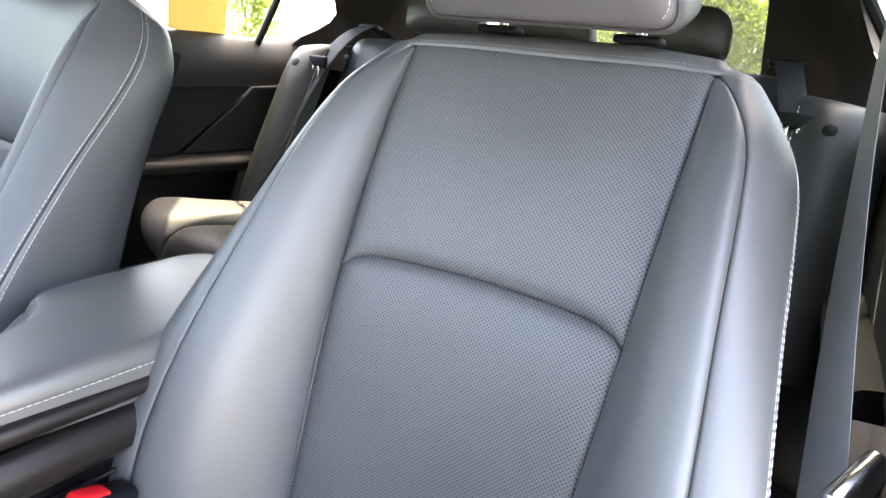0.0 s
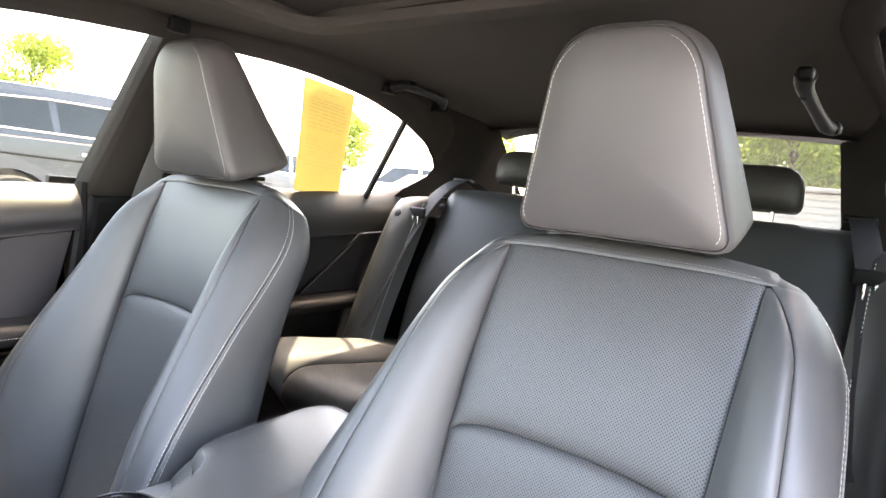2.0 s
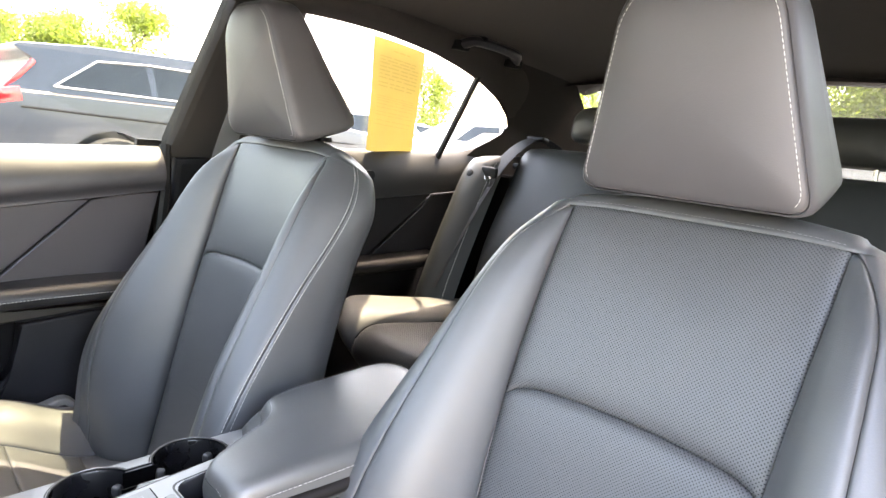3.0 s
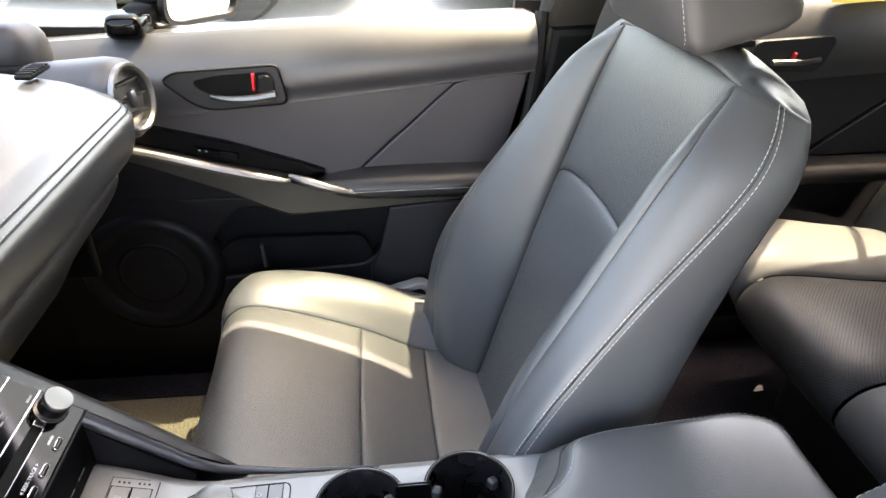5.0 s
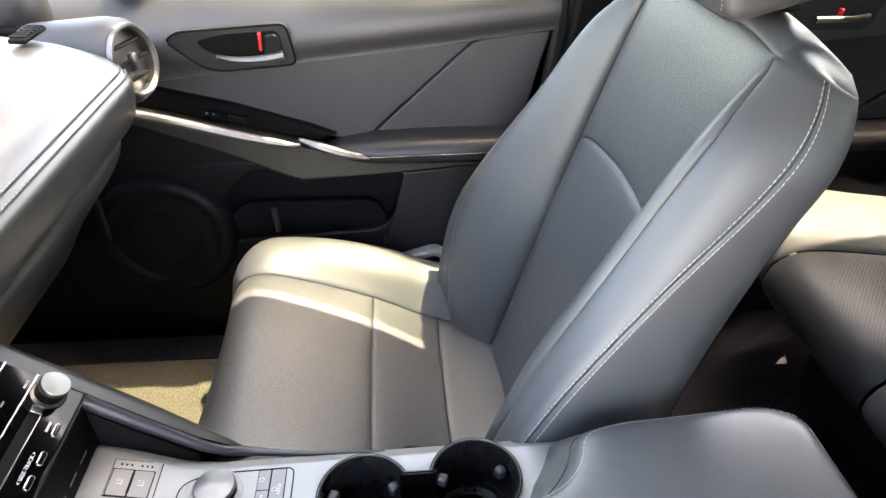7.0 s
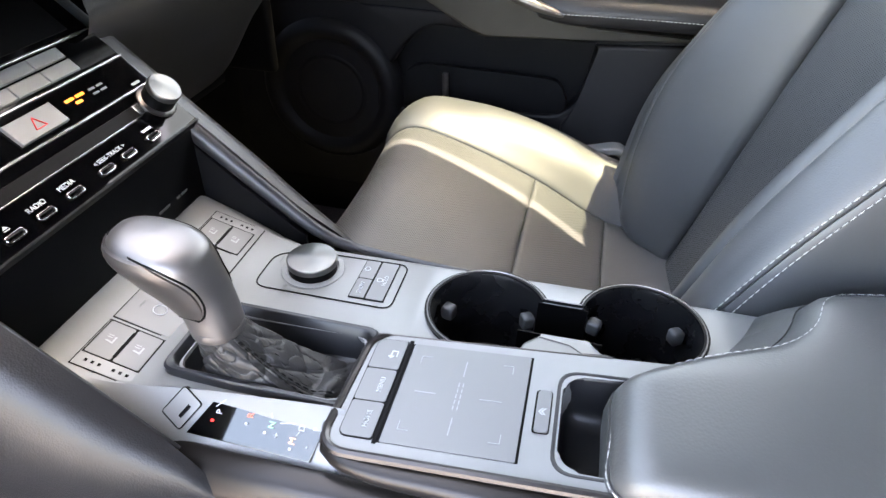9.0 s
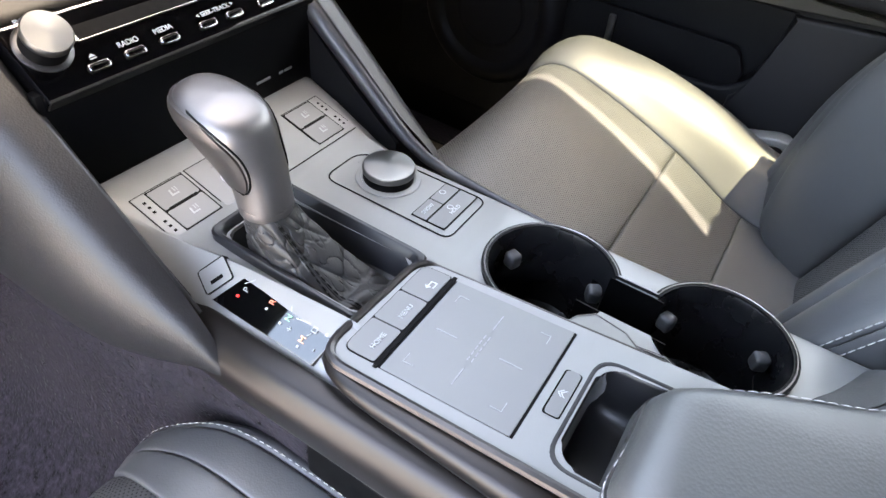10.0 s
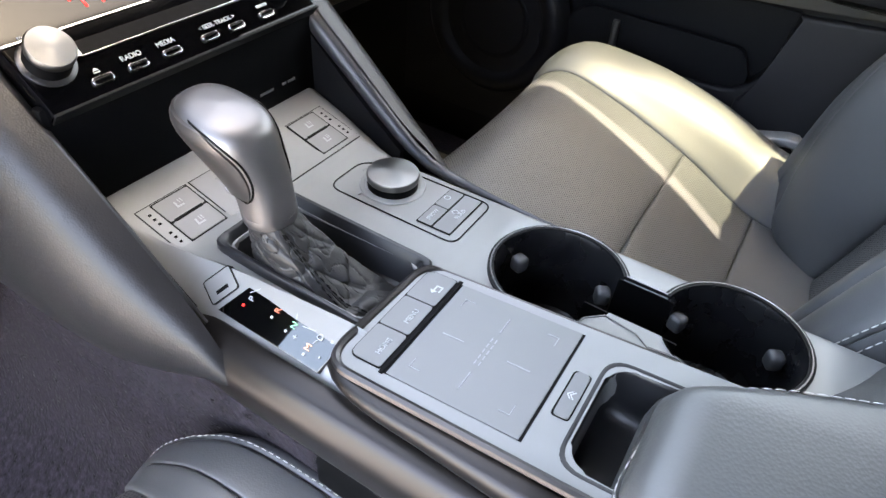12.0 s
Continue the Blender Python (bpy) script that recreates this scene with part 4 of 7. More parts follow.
# added plates, out of view, that keep the sun off the dashboard's ends
for s in (-1, 1):
    corner = plate(rounded([(s * 0.700, -0.300), (s * 0.560, -0.130), (s * 0.515, -0.030), (s * 0.420, 0.030), (s * 0.300, 0.062), (s * 0.640, 0.100)], [0.01, 0.10, 0.08, 0.10, 0.01, 0.01], 5), Matrix.Identity(4), 0.006, 0)
    for v in corner.verts:
        v.co.z += 1.262 + 0.42 * min(0.0, v.co.y - 0.06)
    lone("sun_block_corner" if s < 0 else "sun_block_corner_open_side", corner, PLASTIC, "unseen plate that blocks the sun at the windscreen's upper corner", "trim", "structure")
lone("trim_pillar_base", rbox((-0.655, -0.36, 0.905), (0.10, 0.22, 0.09), 0.035, 4), SOFT, "soft black corner trim at the foot of the windscreen pillar", "trim", "structure")

# ---- rear seat ----
rear = thing("rear_seat", "dark leather rear bench seat, its front edge partly sunlit", "rear seat", (0, 1.1, 0.24))
RC = [(0.0, 0.985, 0.40), (0.10, 0.900, 0.455), (0.18, 0.832, 0.518), (0.23, 0.812, 0.552), (0.28, 0.826, 0.588), (0.34, 0.87, 0.606), (0.5, 1.02, 0.590), (0.8, 1.32, 0.555)]
def bench(u, v, x0, x1, lift=0.0):
    y, z = spline(RC, v)
    x = x0 + (x1 - x0) * u
    e = abs(2 * u - 1) ** 6
    k = max(0.0, (abs(x) - 0.39) / 0.21)
    return Vector((x, y + 0.012 * e + 0.13 * k ** 2 * max(0.0, 1.0 - v / 0.8), z - 0.010 * e + lift * math.sin(math.pi * u) ** 0.5 * min(1.0, v * 4)))
# perforated cushions and the open-side one take the shaded tone
for x0, x1, lift, m_ in ((-0.61, -0.432, 0.022, REAR_LEATHER_LIT), (-0.428, -0.175, 0.0, REAR_PERF_SHADED), (-0.17, 0.17, 0.0, REAR_LEATHER_LIT), (0.175, 0.428, 0.0, REAR_PERF_SHADED), (0.432, 0.61, 0.022, REAR_LEATHER_SHADED)):
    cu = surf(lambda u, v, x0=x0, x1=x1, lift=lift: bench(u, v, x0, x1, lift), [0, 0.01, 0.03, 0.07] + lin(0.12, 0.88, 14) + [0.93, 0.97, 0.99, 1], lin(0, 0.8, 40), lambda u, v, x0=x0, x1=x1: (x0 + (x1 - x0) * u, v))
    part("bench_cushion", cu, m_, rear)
# near-black core gives the shade below the bench's front edge
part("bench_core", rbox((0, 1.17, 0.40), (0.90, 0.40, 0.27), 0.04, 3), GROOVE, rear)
RB = [(0.0, 1.27, 0.55), (0.2, 1.315, 0.74), (0.4, 1.40, 0.92), (0.49, 1.44, 1.0), (0.53, 1.475, 1.025), (0.58, 1.53, 1.02), (0.7, 1.58, 0.95)]
def rback(u, v, x0, x1):
    y, z = spline(RB, v)
    e = abs(2 * u - 1) ** 6
    return Vector((x0 + (x1 - x0) * u, y + 0.016 * e, z - 0.006 * e))
for x0, x1 in ((-0.52, -0.165), (-0.16, 0.16), (0.165, 0.52)):
    part("bench_back", surf(lambda u, v, x0=x0, x1=x1: rback(u, v, x0, x1), [0, 0.01, 0.03, 0.07] + lin(0.12, 0.88, 14) + [0.93, 0.97, 0.99, 1], lin(0, 0.7, 34)), REAR_LEATHER_SHADED, rear)
for s in (-1, 1):
    def wing(u, v, s=s):
        y, z = spline([(0.0, 1.20, 0.55), (0.15, 1.235, 0.66), (0.35, 1.31, 0.84), (0.47, 1.365, 0.955), (0.53, 1.41, 0.995), (0.6, 1.50, 0.99)], v)
        return Vector((s * (0.525 + 0.17 * u), y + 0.07 * (2 * u - 0.9) ** 2 - 0.03, z - 0.02 * u))
    w = part("side_bolster", surf(wing, lin(0, 1, 12), lin(0, 0.6, 24)), REAR_LEATHER_SHADED, rear)
    line = [wing(0.12, v) + Vector((0, -0.001, 0.0)) for v in lin(0.02, 0.5, 40)]
    part("bolster_stitching", stitches(line, [Vector((0, -1, 0.4)).normalized()] * 40, 0.006, 0.003, 0.001), THREAD, w)
    part("release_button", lathe([(0.012, 0), (0.012, 0.006), (0.008, 0.008)], (s * 0.60, 1.335, 0.935), Euler((radians(65), 0, 0)).to_matrix(), 14), PLASTIC, w)
for x in (-0.285, 0.0, 0.285):
    scales = [(0.02, 0.045), (0.5, 0.044), (0.85, 0.036), (0.97, 0.024), (1.0, 0.008), (1.0, -0.02), (0.95, -0.04), (0.8, -0.048), (0.02, -0.05)]
    bm, line, nrm = headrest_mesh((x, 1.515, 1.050), 0.10 if x else 0.085, 0.205, 0.17, 0.08, radians(4), scales)
    h = part("rear_headrest", bm, REAR_LEATHER_SHADED, rear, "low padded rear headrest")
    for k in (-0.05, 0.05):
        part("headrest_post", tube([(x + k, 1.52, 1.01), (x + k, 1.52, 1.07)], 0.005, 8), SILVER, h)


# ---- seats ----
BACK = [(0.0, 0.430, 0.340), (0.10, 0.463, 0.433), (0.435, 0.557, 0.755), (0.671, 0.654, 0.970), (0.712, 0.690, 0.987), (0.75, 0.722, 0.983), (0.80, 0.750, 0.958)]
CUSH = [(0.0, 0.000, 0.290), (0.10, 0.000, 0.385), (0.175, 0.010, 0.462), (0.23, 0.050, 0.496), (0.30, 0.120, 0.485), (0.43, 0.245, 0.440), (0.553, 0.357, 0.388), (0.68, 0.475, 0.378), (0.80, 0.585, 0.370)]


def section(g, pw, hw, b, depth, dish, e=-0.012, cf=0.72):
    """Half a seat's cross-section at girth g: sideways and forwards."""
    a, w = abs(g), hw - pw
    if a <= 0.38:
        x, f = pw * a / 0.38, -dish * (1 - (a / 0.38) ** 2)
    else:
        x, f = spline([(0.30, pw * 0.79, -dish * 0.38), (0.38, pw, 0.0), (0.47, pw + 0.5 * cf * w, b * 0.72), (0.57, pw + cf * w, b), (0.65, pw + (0.55 + 0.45 * cf) * w + 0.002, b * 0.62 + e * 0.38 + 0.004), (0.72, hw, e),
                       (0.86, hw - 0.004, e * 0.4 - depth * 0.6), (1.0, hw - 0.03, -depth)], a)
    return (x if g >= 0 else -x), f


def seat_surface(curve, shape):
    """f(g, v): place and normal on a padded form that follows the curve; shape(v) gives the cross-section."""
    def at(g, v):
        y, z = spline(curve, v)
        y2, z2 = spline(curve, v + 0.002)
        t = Vector((0, y2 - y, z2 - z)).normalized()
        n = Vector((0, -t.z, t.y))
        x, f = section(g, *shape(v))
        return Vector((x, y, z)) + n * f

    def place(g, v):
        p = at(g, v)
        a, c = at(g + 0.004, v) - at(g - 0.004, v), at(g, v + 0.002) - at(g, v - 0.002)
        n = a.cross(c)
        return p, (n.normalized() if n.length > 1e-12 else Vector((0, -1, 0)))
    return place


def pad(place, g0, g1, v0, v1, nu, nv, tuck=0.0035, skirt=0.014, free=False, puff=0.0, top=1.0):
    """One upholstery panel between girths g0, g1 and from v0 to v1 (functions of -1..1), its rim drawn in to the seam."""
    f0 = v0 if callable(v0) else (lambda s: v0)
    f1 = v1 if callable(v1) else (lambda s: v1)
    ga, gb = (g0 if callable(g0) else (lambda t: g0)), (g1 if callable(g1) else (lambda t: g1))
    us = [0.0, 0.0, 0.012, 0.04] + lin(0.09, 0.91, nu) + [0.96, 0.988, 1.0, 1.0]
    vs = [0.0, 0.0, 0.008, 0.025] + lin(0.06, 0.94, nv) + [0.975, 0.992, 1.0, 1.0]
    drop = lambda k, n: (-skirt, -tuck, -tuck * 0.45, -tuck * 0.12)[min(k, n - 1 - k)] if min(k, n - 1 - k) < 4 else 0.0
    bm = bmesh.new()
    lay = bm.loops.layers.uv.new("UVMap")
    rows, flat = [], {}
    for j, t in enumerate(vs):
        row = []
        for i, s in enumerate(us):
            v = f0(2 * s - 1) + (f1(2 * s - 1) - f0(2 * s - 1)) * t
            g = ga(t) + (gb(t) - ga(t)) * s
            p, n = place(g, v)
            fall = min(drop(i, len(us)), 0.0 if free and j > 8 else drop(j, len(vs)) * (top if j > 8 and j < len(vs) - 1 else 1.0))
            full = min(1.0, (1 - (2 * s - 1) ** 2) * 1.9) ** 0.6 * min(1.0, 7 * t * (1 - t)) ** 0.6
            vert = bm.verts.new(p + n * (fall + puff * full))
            flat[vert] = (p.x, v)
            row.append(vert)
        rows.append(row)
    for a, b in zip(rows, rows[1:]):
        for i in range(len(us) - 1):
            fc = bm.faces.new((a[i], a[i + 1], b[i + 1], b[i]))
            for lp in fc.loops:
                lp[lay].uv = flat[lp.vert]
    return bm


def seam_line(place, g, v0, v1, n, lift=0.0):
    gs = g if callable(g) else (lambda t: g)
    out = [place(gs(t), v0 + (v1 - v0) * t) for t in lin(0, 1, n)]
    return [p + q * lift for p, q in out], [q for p, q in out]


def front_seat(base, label, lever, head_shift=(0, 0, 0), nose=0.0, swell=0.0, lean=0.0, waist=0.0):
    seat = thing("car_seat", label, "car seat", base, "front seats")
    off = Matrix.Translation(base)

    def put(name, bm, material, parent=seat, tag=""):
        bmesh.ops.transform(bm, matrix=off, verts=bm.verts)
        return part(name, bm, material, parent, tag, 60)

    shape = lambda v: (spline([(0, 0.100), (0.12, 0.118), (0.3, 0.132), (0.435, 0.139), (0.671, 0.145), (0.76, 0.138), (0.80, 0.134)], v),
                       spline([(0, 0.215), (0.10, 0.252), (0.19, 0.270), (0.32, 0.260), (0.46, 0.241), (0.56, 0.229), (0.60, 0.221), (0.64, 0.203), (0.671, 0.182), (0.70, 0.165), (0.75, 0.160), (0.80, 0.16)], v) - waist * max(0.0, 1 - abs(v - 0.11) / 0.13),
                       spline([(0, 0.060), (0.1, 0.090), (0.2, 0.103), (0.3, 0.097), (0.435, 0.066), (0.55, 0.040), (0.61, 0.022), (0.65, 0.004), (0.69, -0.007), (0.75, -0.010), (0.82, -0.008)], v),
                       spline([(0, 0.10), (0.3, 0.072), (0.5, 0.084), (0.6, 0.100), (0.68, 0.095), (0.74, 0.075), (0.80, 0.06)], v), 0.010,
                       spline([(0, 0.085), (0.1, 0.098), (0.2, 0.100), (0.3, 0.080), (0.435, 0.032), (0.55, -0.014), (0.62, -0.032), (0.67, -0.034), (0.72, -0.032), (0.80, -0.024)], v),
                       spline([(0, 0.70), (0.3, 0.66), (0.5, 0.60), (0.60, 0.54), (0.67, 0.50), (0.72, 0.52), (0.80, 0.6)], v))
    P = seat_surface([(v, y - lean * max(0.0, v - 0.42) / 0.25, z) for v, y, z in BACK], shape)
    crest = lambda s: 0.664 + 0.011 * max(0.0, 1 - s * s)
    arc = lambda s: 0.428 + 0.023 * (1 - 0.42 * s * s - 0.58 * abs(s) ** 12)
    put("upper_back_panel", pad(P, -0.38, 0.38, arc, crest, 20, 16, tuck=0.005, puff=0.003, top=0.25), PERF_BACK, tag="perforated dark grey leather panel")
    put("lower_back_panel", pad(P, -0.38, 0.38, 0.0, arc, 20, 20, tuck=0.005, puff=0.004), PERF, tag="perforated dark grey leather panel")
    # rolled cap over the top of the backrest
    def cap(g, t):
        f = P(g, crest(g / 0.38))[0]
        k = 1 - g * g
        rise = (P(g, 0.671)[0] - P(g, 0.662)[0]).normalized()
        c = f + rise * (0.008 + 0.040 * k * k)
        e = Vector((f.x * (1 - 0.09 * g * g), max(f.y + 0.002, 0.735 - lean - 0.012 * g * g), f.z - 0.012 - 0.045 * g * g))
        return (1 - t) ** 2 * f + 2 * t * (1 - t) * c + t * t * e

    def on_cap(g, t):
        n = (cap(g + 0.01, t) - cap(g - 0.01, t)).cross(cap(g, t + 0.02) - cap(g, t - 0.02))
        return cap(g, t), n.normalized()
    put("top_panel", surf(lambda g, t: cap(g, t) - on_cap(g, t)[1] * (0.0015 if t < 0.01 and abs(g) < 0.5 else 0.0), lin(-1, 1, 49), [0, 0.02, 0.05] + lin(0.1, 1, 14)), LEATHER)
    for s in (-1, 1):
        end = lambda t, s=s: s * (0.38 + 0.19 * (1.0 if t < 0.86 else max(0.02, 1 - ((t - 0.86) / 0.14) ** 2) ** 0.5))
        put("bolster_front", pad(P, 0.38 * s, end, 0.02, 0.664, 12, 44, tuck=0.005, puff=0.007), LEATHER)
        put("bolster_edge", pad(P, end, 0.72 * s, 0.02, 0.664, 10, 44, tuck=0.002, free=True), LEATHER)
        put("side_panel", pad(P, 0.72 * s, 1.0 * s, 0.02, 0.664, 8, 36, tuck=0.0012, skirt=0.003, free=True), LEATHER)
        for k, g in enumerate((0.710, 0.730)):
            put("stitching", stitches(*[u + [w[q] for w in (on_cap(g * s, t) for t in lin(0.04, 0.22, 5))] for q, u in enumerate(seam_line(P, g * s, 0.03, 0.662, 90, 0.0002))], 0.0044, 0.0015, 0.00045), THREAD, tag="pale contrast stitching")
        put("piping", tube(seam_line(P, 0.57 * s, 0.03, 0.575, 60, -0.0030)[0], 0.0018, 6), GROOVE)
    a, b = zip(*[on_cap(g, 0.07) for g in lin(-0.37, 0.37, 40)])
    put("top_stitching", stitches([p + q * 0.0003 for p, q in zip(a, b)], b, 0.0033, 0.0016, 0.0003), THREAD_FAINT)
    # closed shell behind the panels
    core = surf(lambda g, v: P(g, v)[0] - P(g, v)[1] * 0.010, lin(-1, 1, 41), lin(0.0, 0.660, 40))
    put("foam_core", core, LEATHER)
    back = surf(lambda x, v: (lambda e1, e2: e1.lerp(e2, (x + 1) / 2) + Vector((0, 0.028 * (1 - x**4), 0)))(P(-1, v)[0], P(1, v)[0]), lin(-1, 1, 15), lin(0.0, 0.671, 20))
    put("back_shell", back, SOFT)
    # headrest
    scales = [(0.02, 0.060), (0.3, 0.0595), (0.6, 0.0575), (0.80, 0.0535), (0.885, 0.0508), (0.930, 0.0490), (0.948, 0.0470), (0.954, 0.0440), (0.962, 0.0465), (0.985, 0.0435), (0.996, 0.034), (0.992, 0.020), (0.968, -0.015), (0.945, -0.034), (0.89, -0.046), (0.8, -0.052), (0.4, -0.055), (0.02, -0.056)]
    bm, line, nrm = headrest_mesh((0.0015 + head_shift[0], 0.659 + head_shift[1], 0.994 + head_shift[2]), 0.221, 0.243, 0.112, 0.1, radians(-12), scales)
    head = put("headrest", bm, LEATHER_HEAD, tag="padded dark grey leather headrest with pale stitching")
    n = len(line)
    border = line[14:] + line[:6]
    put("headrest_stitching", stitches(border, [nrm] * len(border), 0.0040, 0.0014, 0.00042), THREAD, head)
    for s in (-1, 1):
        put("headrest_post", tube([(0.070 * s, 0.700 - lean, 0.965), (0.070 * s, 0.690 - lean, 1.03)], 0.005, 12), SILVER, tag="chrome post")
        put("post_guide", rbox((0.070 * s, 0.690 - lean, 0.9885), (0.044, 0.024, 0.008), 0.0035, 3), PLASTIC)
    # cushion
    cshape = lambda v: (spline([(0, 0.174), (0.16, 0.180), (0.3, 0.177), (0.55, 0.170), (0.68, 0.155)], v), spline([(0, 0.196), (0.1, 0.202), (0.16, 0.208), (0.20, 0.228), (0.24, 0.247), (0.3, 0.256), (0.5, 0.266), (0.68, 0.26)], v) + swell * max(0.0, min(1.0, (v - 0.14) / 0.1)),
                        0.6 * swell * max(0.0, min(1.0, (v - 0.14) / 0.1)) + spline([(0, 0.0), (0.15, 0.003), (0.25, 0.007), (0.35, 0.024), (0.5, 0.038), (0.68, 0.052)], v), spline([(0, 0.05), (0.15, 0.07), (0.25, 0.13), (0.68, 0.14)], v), 0.006,
                        spline([(0, -0.02), (0.2, -0.016), (0.3, 0.0), (0.5, 0.006), (0.68, 0.0)], v), 0.80)
    C = seat_surface([(v, y - nose * max(0.0, 1 - (v / 0.23) ** 2), z) for v, y, z in CUSH], cshape)
    put("cushion_front_panel", pad(C, -0.38, 0.38, 0.03, 0.43, 20, 22), PERF_SEAT, tag="perforated dark grey leather panel")
    put("cushion_middle_panel", pad(C, -0.38, 0.38, 0.43, 0.553, 20, 8), PERF_SEAT, tag="perforated dark grey leather panel")
    put("cushion_rear_panel", pad(C, -0.38, 0.38, 0.553, 0.78, 20, 10), LEATHER)
    for s in (-1, 1):
        inner = s * base[0] < 0
        e = 0.575 if inner else 0.72
        put("cushion_bolster", pad(C, 0.38 * s, (0.475 if inner else e) * s, 0.16, 0.70, 8 if inner else 20, 36, tuck=0.003), LEATHER)
        if inner:
            put("cushion_bolster_roll", pad(C, 0.475 * s, e * s, 0.16, 0.70, 8, 36, tuck=0.003), LEATHER)
        put("cushion_corner", pad(C, 0.38 * s, e * s, 0.03, 0.16, 12, 8), LEATHER)
        put("cushion_side", pad(C, e * s, 1.0 * s, 0.05, 0.70, 12, 26), LEATHER)
        put("cushion_stitching", stitches(*seam_line(C, (e + 0.017) * s, 0.14, 0.66, 60, 0.0007), 0.0036, 0.0022, 0.0004), THREAD)
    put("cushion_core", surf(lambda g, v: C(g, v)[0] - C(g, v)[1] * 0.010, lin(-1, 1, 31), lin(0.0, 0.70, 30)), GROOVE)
    put("seat_base", rbox((0, 0.22, 0.283), (0.46, 0.40, 0.10), 0.03, 3), PLASTIC)
    for x in (-0.19, 0.19):
        put("seat_rail", rbox((x, 0.24, 0.245), (0.045, 0.56, 0.035), 0.006), PLASTIC)
    put("hinge_cover", rbox((-0.255, 0.475, 0.36), (0.03, 0.11, 0.10), 0.012, 3), PLASTIC)
    put("hinge_cover", rbox((0.255, 0.475, 0.36), (0.03, 0.11, 0.10), 0.012, 3), PLASTIC)
    if lever:
        arm = smooth_path([(-0.308, 0.400, 0.390), (-0.308, 0.368, 0.438), (-0.308, 0.330, 0.432), (-0.308, 0.294, 0.420)], 14)
        put("recline_lever", sweep(rounded([(-0.013, -0.007), (0.013, -0.007), (0.013, 0.007), (-0.013, 0.007)], 0.004, 3), arm), CONSOLE)
        put("side_shield", rbox((-0.292, 0.38, 0.345), (0.03, 0.26, 0.085), 0.013, 3), PLASTIC)
    return seat


DRIVER, PASSENGER = (0.357, 0.0, 0.0), (-0.357, -0.045, 0.016)
front_seat(DRIVER, "dark grey perforated leather front seat beside the open car side", False, nose=0.026)
front_seat(PASSENGER, "dark grey perforated leather front seat, partly sunlit, beside the closed door", True, (0, -0.024, -0.007), swell=0.019, lean=0.028, waist=0.018)


# ---- centre console ----
def cut(bm, *tools):
    """bm with the tools' solids taken away."""
    ob = new("solid", bpy.data.meshes.new("solid"))
    bm.to_mesh(ob.data)
    bm.free()
    cutters = []
    for t in tools:
        c = new("tool", bpy.data.meshes.new("tool"))
        t.to_mesh(c.data)
        t.free()
        md = ob.modifiers.new("cut", "BOOLEAN")
        md.operation, md.object, md.solver = "DIFFERENCE", c, "EXACT"
        cutters.append(c)
    bpy.context.view_layer.update()
    me = bpy.data.meshes.new_from_object(ob.evaluated_get(bpy.context.evaluated_depsgraph_get()))
    out = bmesh.new()
    out.from_mesh(me)
    for o in (ob, *cutters):
        d = o.data
        bpy.data.objects.remove(o)
        bpy.data.meshes.remove(d)
    bpy.data.meshes.remove(me)
    return out


def deck(y):
    """Height of the console's top."""
    return spline([(-0.075, 0.6400), (-0.04, 0.6305), (0.0, 0.6200), (0.03, 0.6165), (0.10, 0.6175), (0.30, 0.6220), (0.66, 0.6260)], y)


def lie(x, y, lift=0.0):
    """Plane on the console's top, lettering upright for somebody in the seats."""
    up = Vector((0, -0.01, deck(y - 0.005) - deck(y + 0.005)))
    return basis((x, y, deck(y) + lift), (-1, 0, 0), up)


console = thing("centre_console", "dark grey centre console with gear lever, cup holders and touchpad", "centre console", (0, 0.25, 0.22))
SHOULDER = [(-0.08, 0.0), (0.0, 0.001), (0.05, 0.005), (0.125, 0.0125), (0.137, 0.0125), (0.150, 0.002), (0.65, 0.002)]
EDGE = [(0.0, 0.0), (0.079, 0.0), (0.0815, -0.0012), (0.104, -0.0220), (0.110, -0.030), (0.110, -0.065), (0.095, -0.08)]


def console_body():
    bm = bmesh.new()
    rows = []
    ys = lin(-0.070, 0.05, 7) + [0.07, 0.09, 0.11, 0.125, 0.137, 0.150] + lin(0.18, 0.64, 15)
    for y in ys:
        k = spline([(-0.07, 1.26), (-0.02, 1.17), (0.0, 1.10), (0.035, 1.01), (0.06, 1.0), (0.64, 1.0)], y)
        sec = [(x * k, deck(y) + dz) for x, dz in EDGE[1:]]
        rise = spline(SHOULDER, y)
        drive = [(x * k, deck(y) + dz) for x, dz in ((0.0762, 0.0), (0.0792, rise - 0.0003), (0.0815, rise - 0.0020), (0.104, rise - 0.0242), (0.110, rise - 0.0325), (0.110, -0.065), (0.095, -0.08))]
        full = [(-a, b) for a, b in sec[::-1]] + drive
        rows.append([bm.verts.new((a, y, b)) for a, b in full])
    n = len(rows[0])
    for a, b in zip(rows, rows[1:]):
        for i in range(n):
            bm.faces.new((a[i], a[(i + 1) % n], b[(i + 1) % n], b[i]))
    bm.faces.new(rows[0])
    bm.faces.new(rows[-1][::-1])
    bmesh.ops.recalc_face_normals(bm, faces=bm.faces)
    return bm


CUPS = [(-0.038, 0.2005), (-0.0475, 0.3080)]
CUP_R = 0.0415
tools = [lathe([(CUP_R + 0.001, -0.095), (CUP_R + 0.001, 0.02)], (x, y, 0.62), None, 48) for x, y in CUPS]
tools.append(rbox((-0.0408, 0.253, 0.610), (0.0335, 0.060, 0.08), 0.002))
tools.append(rbox((0.037, 0.0715, 0.610), (0.056, 0.110, 0.06), 0.008))


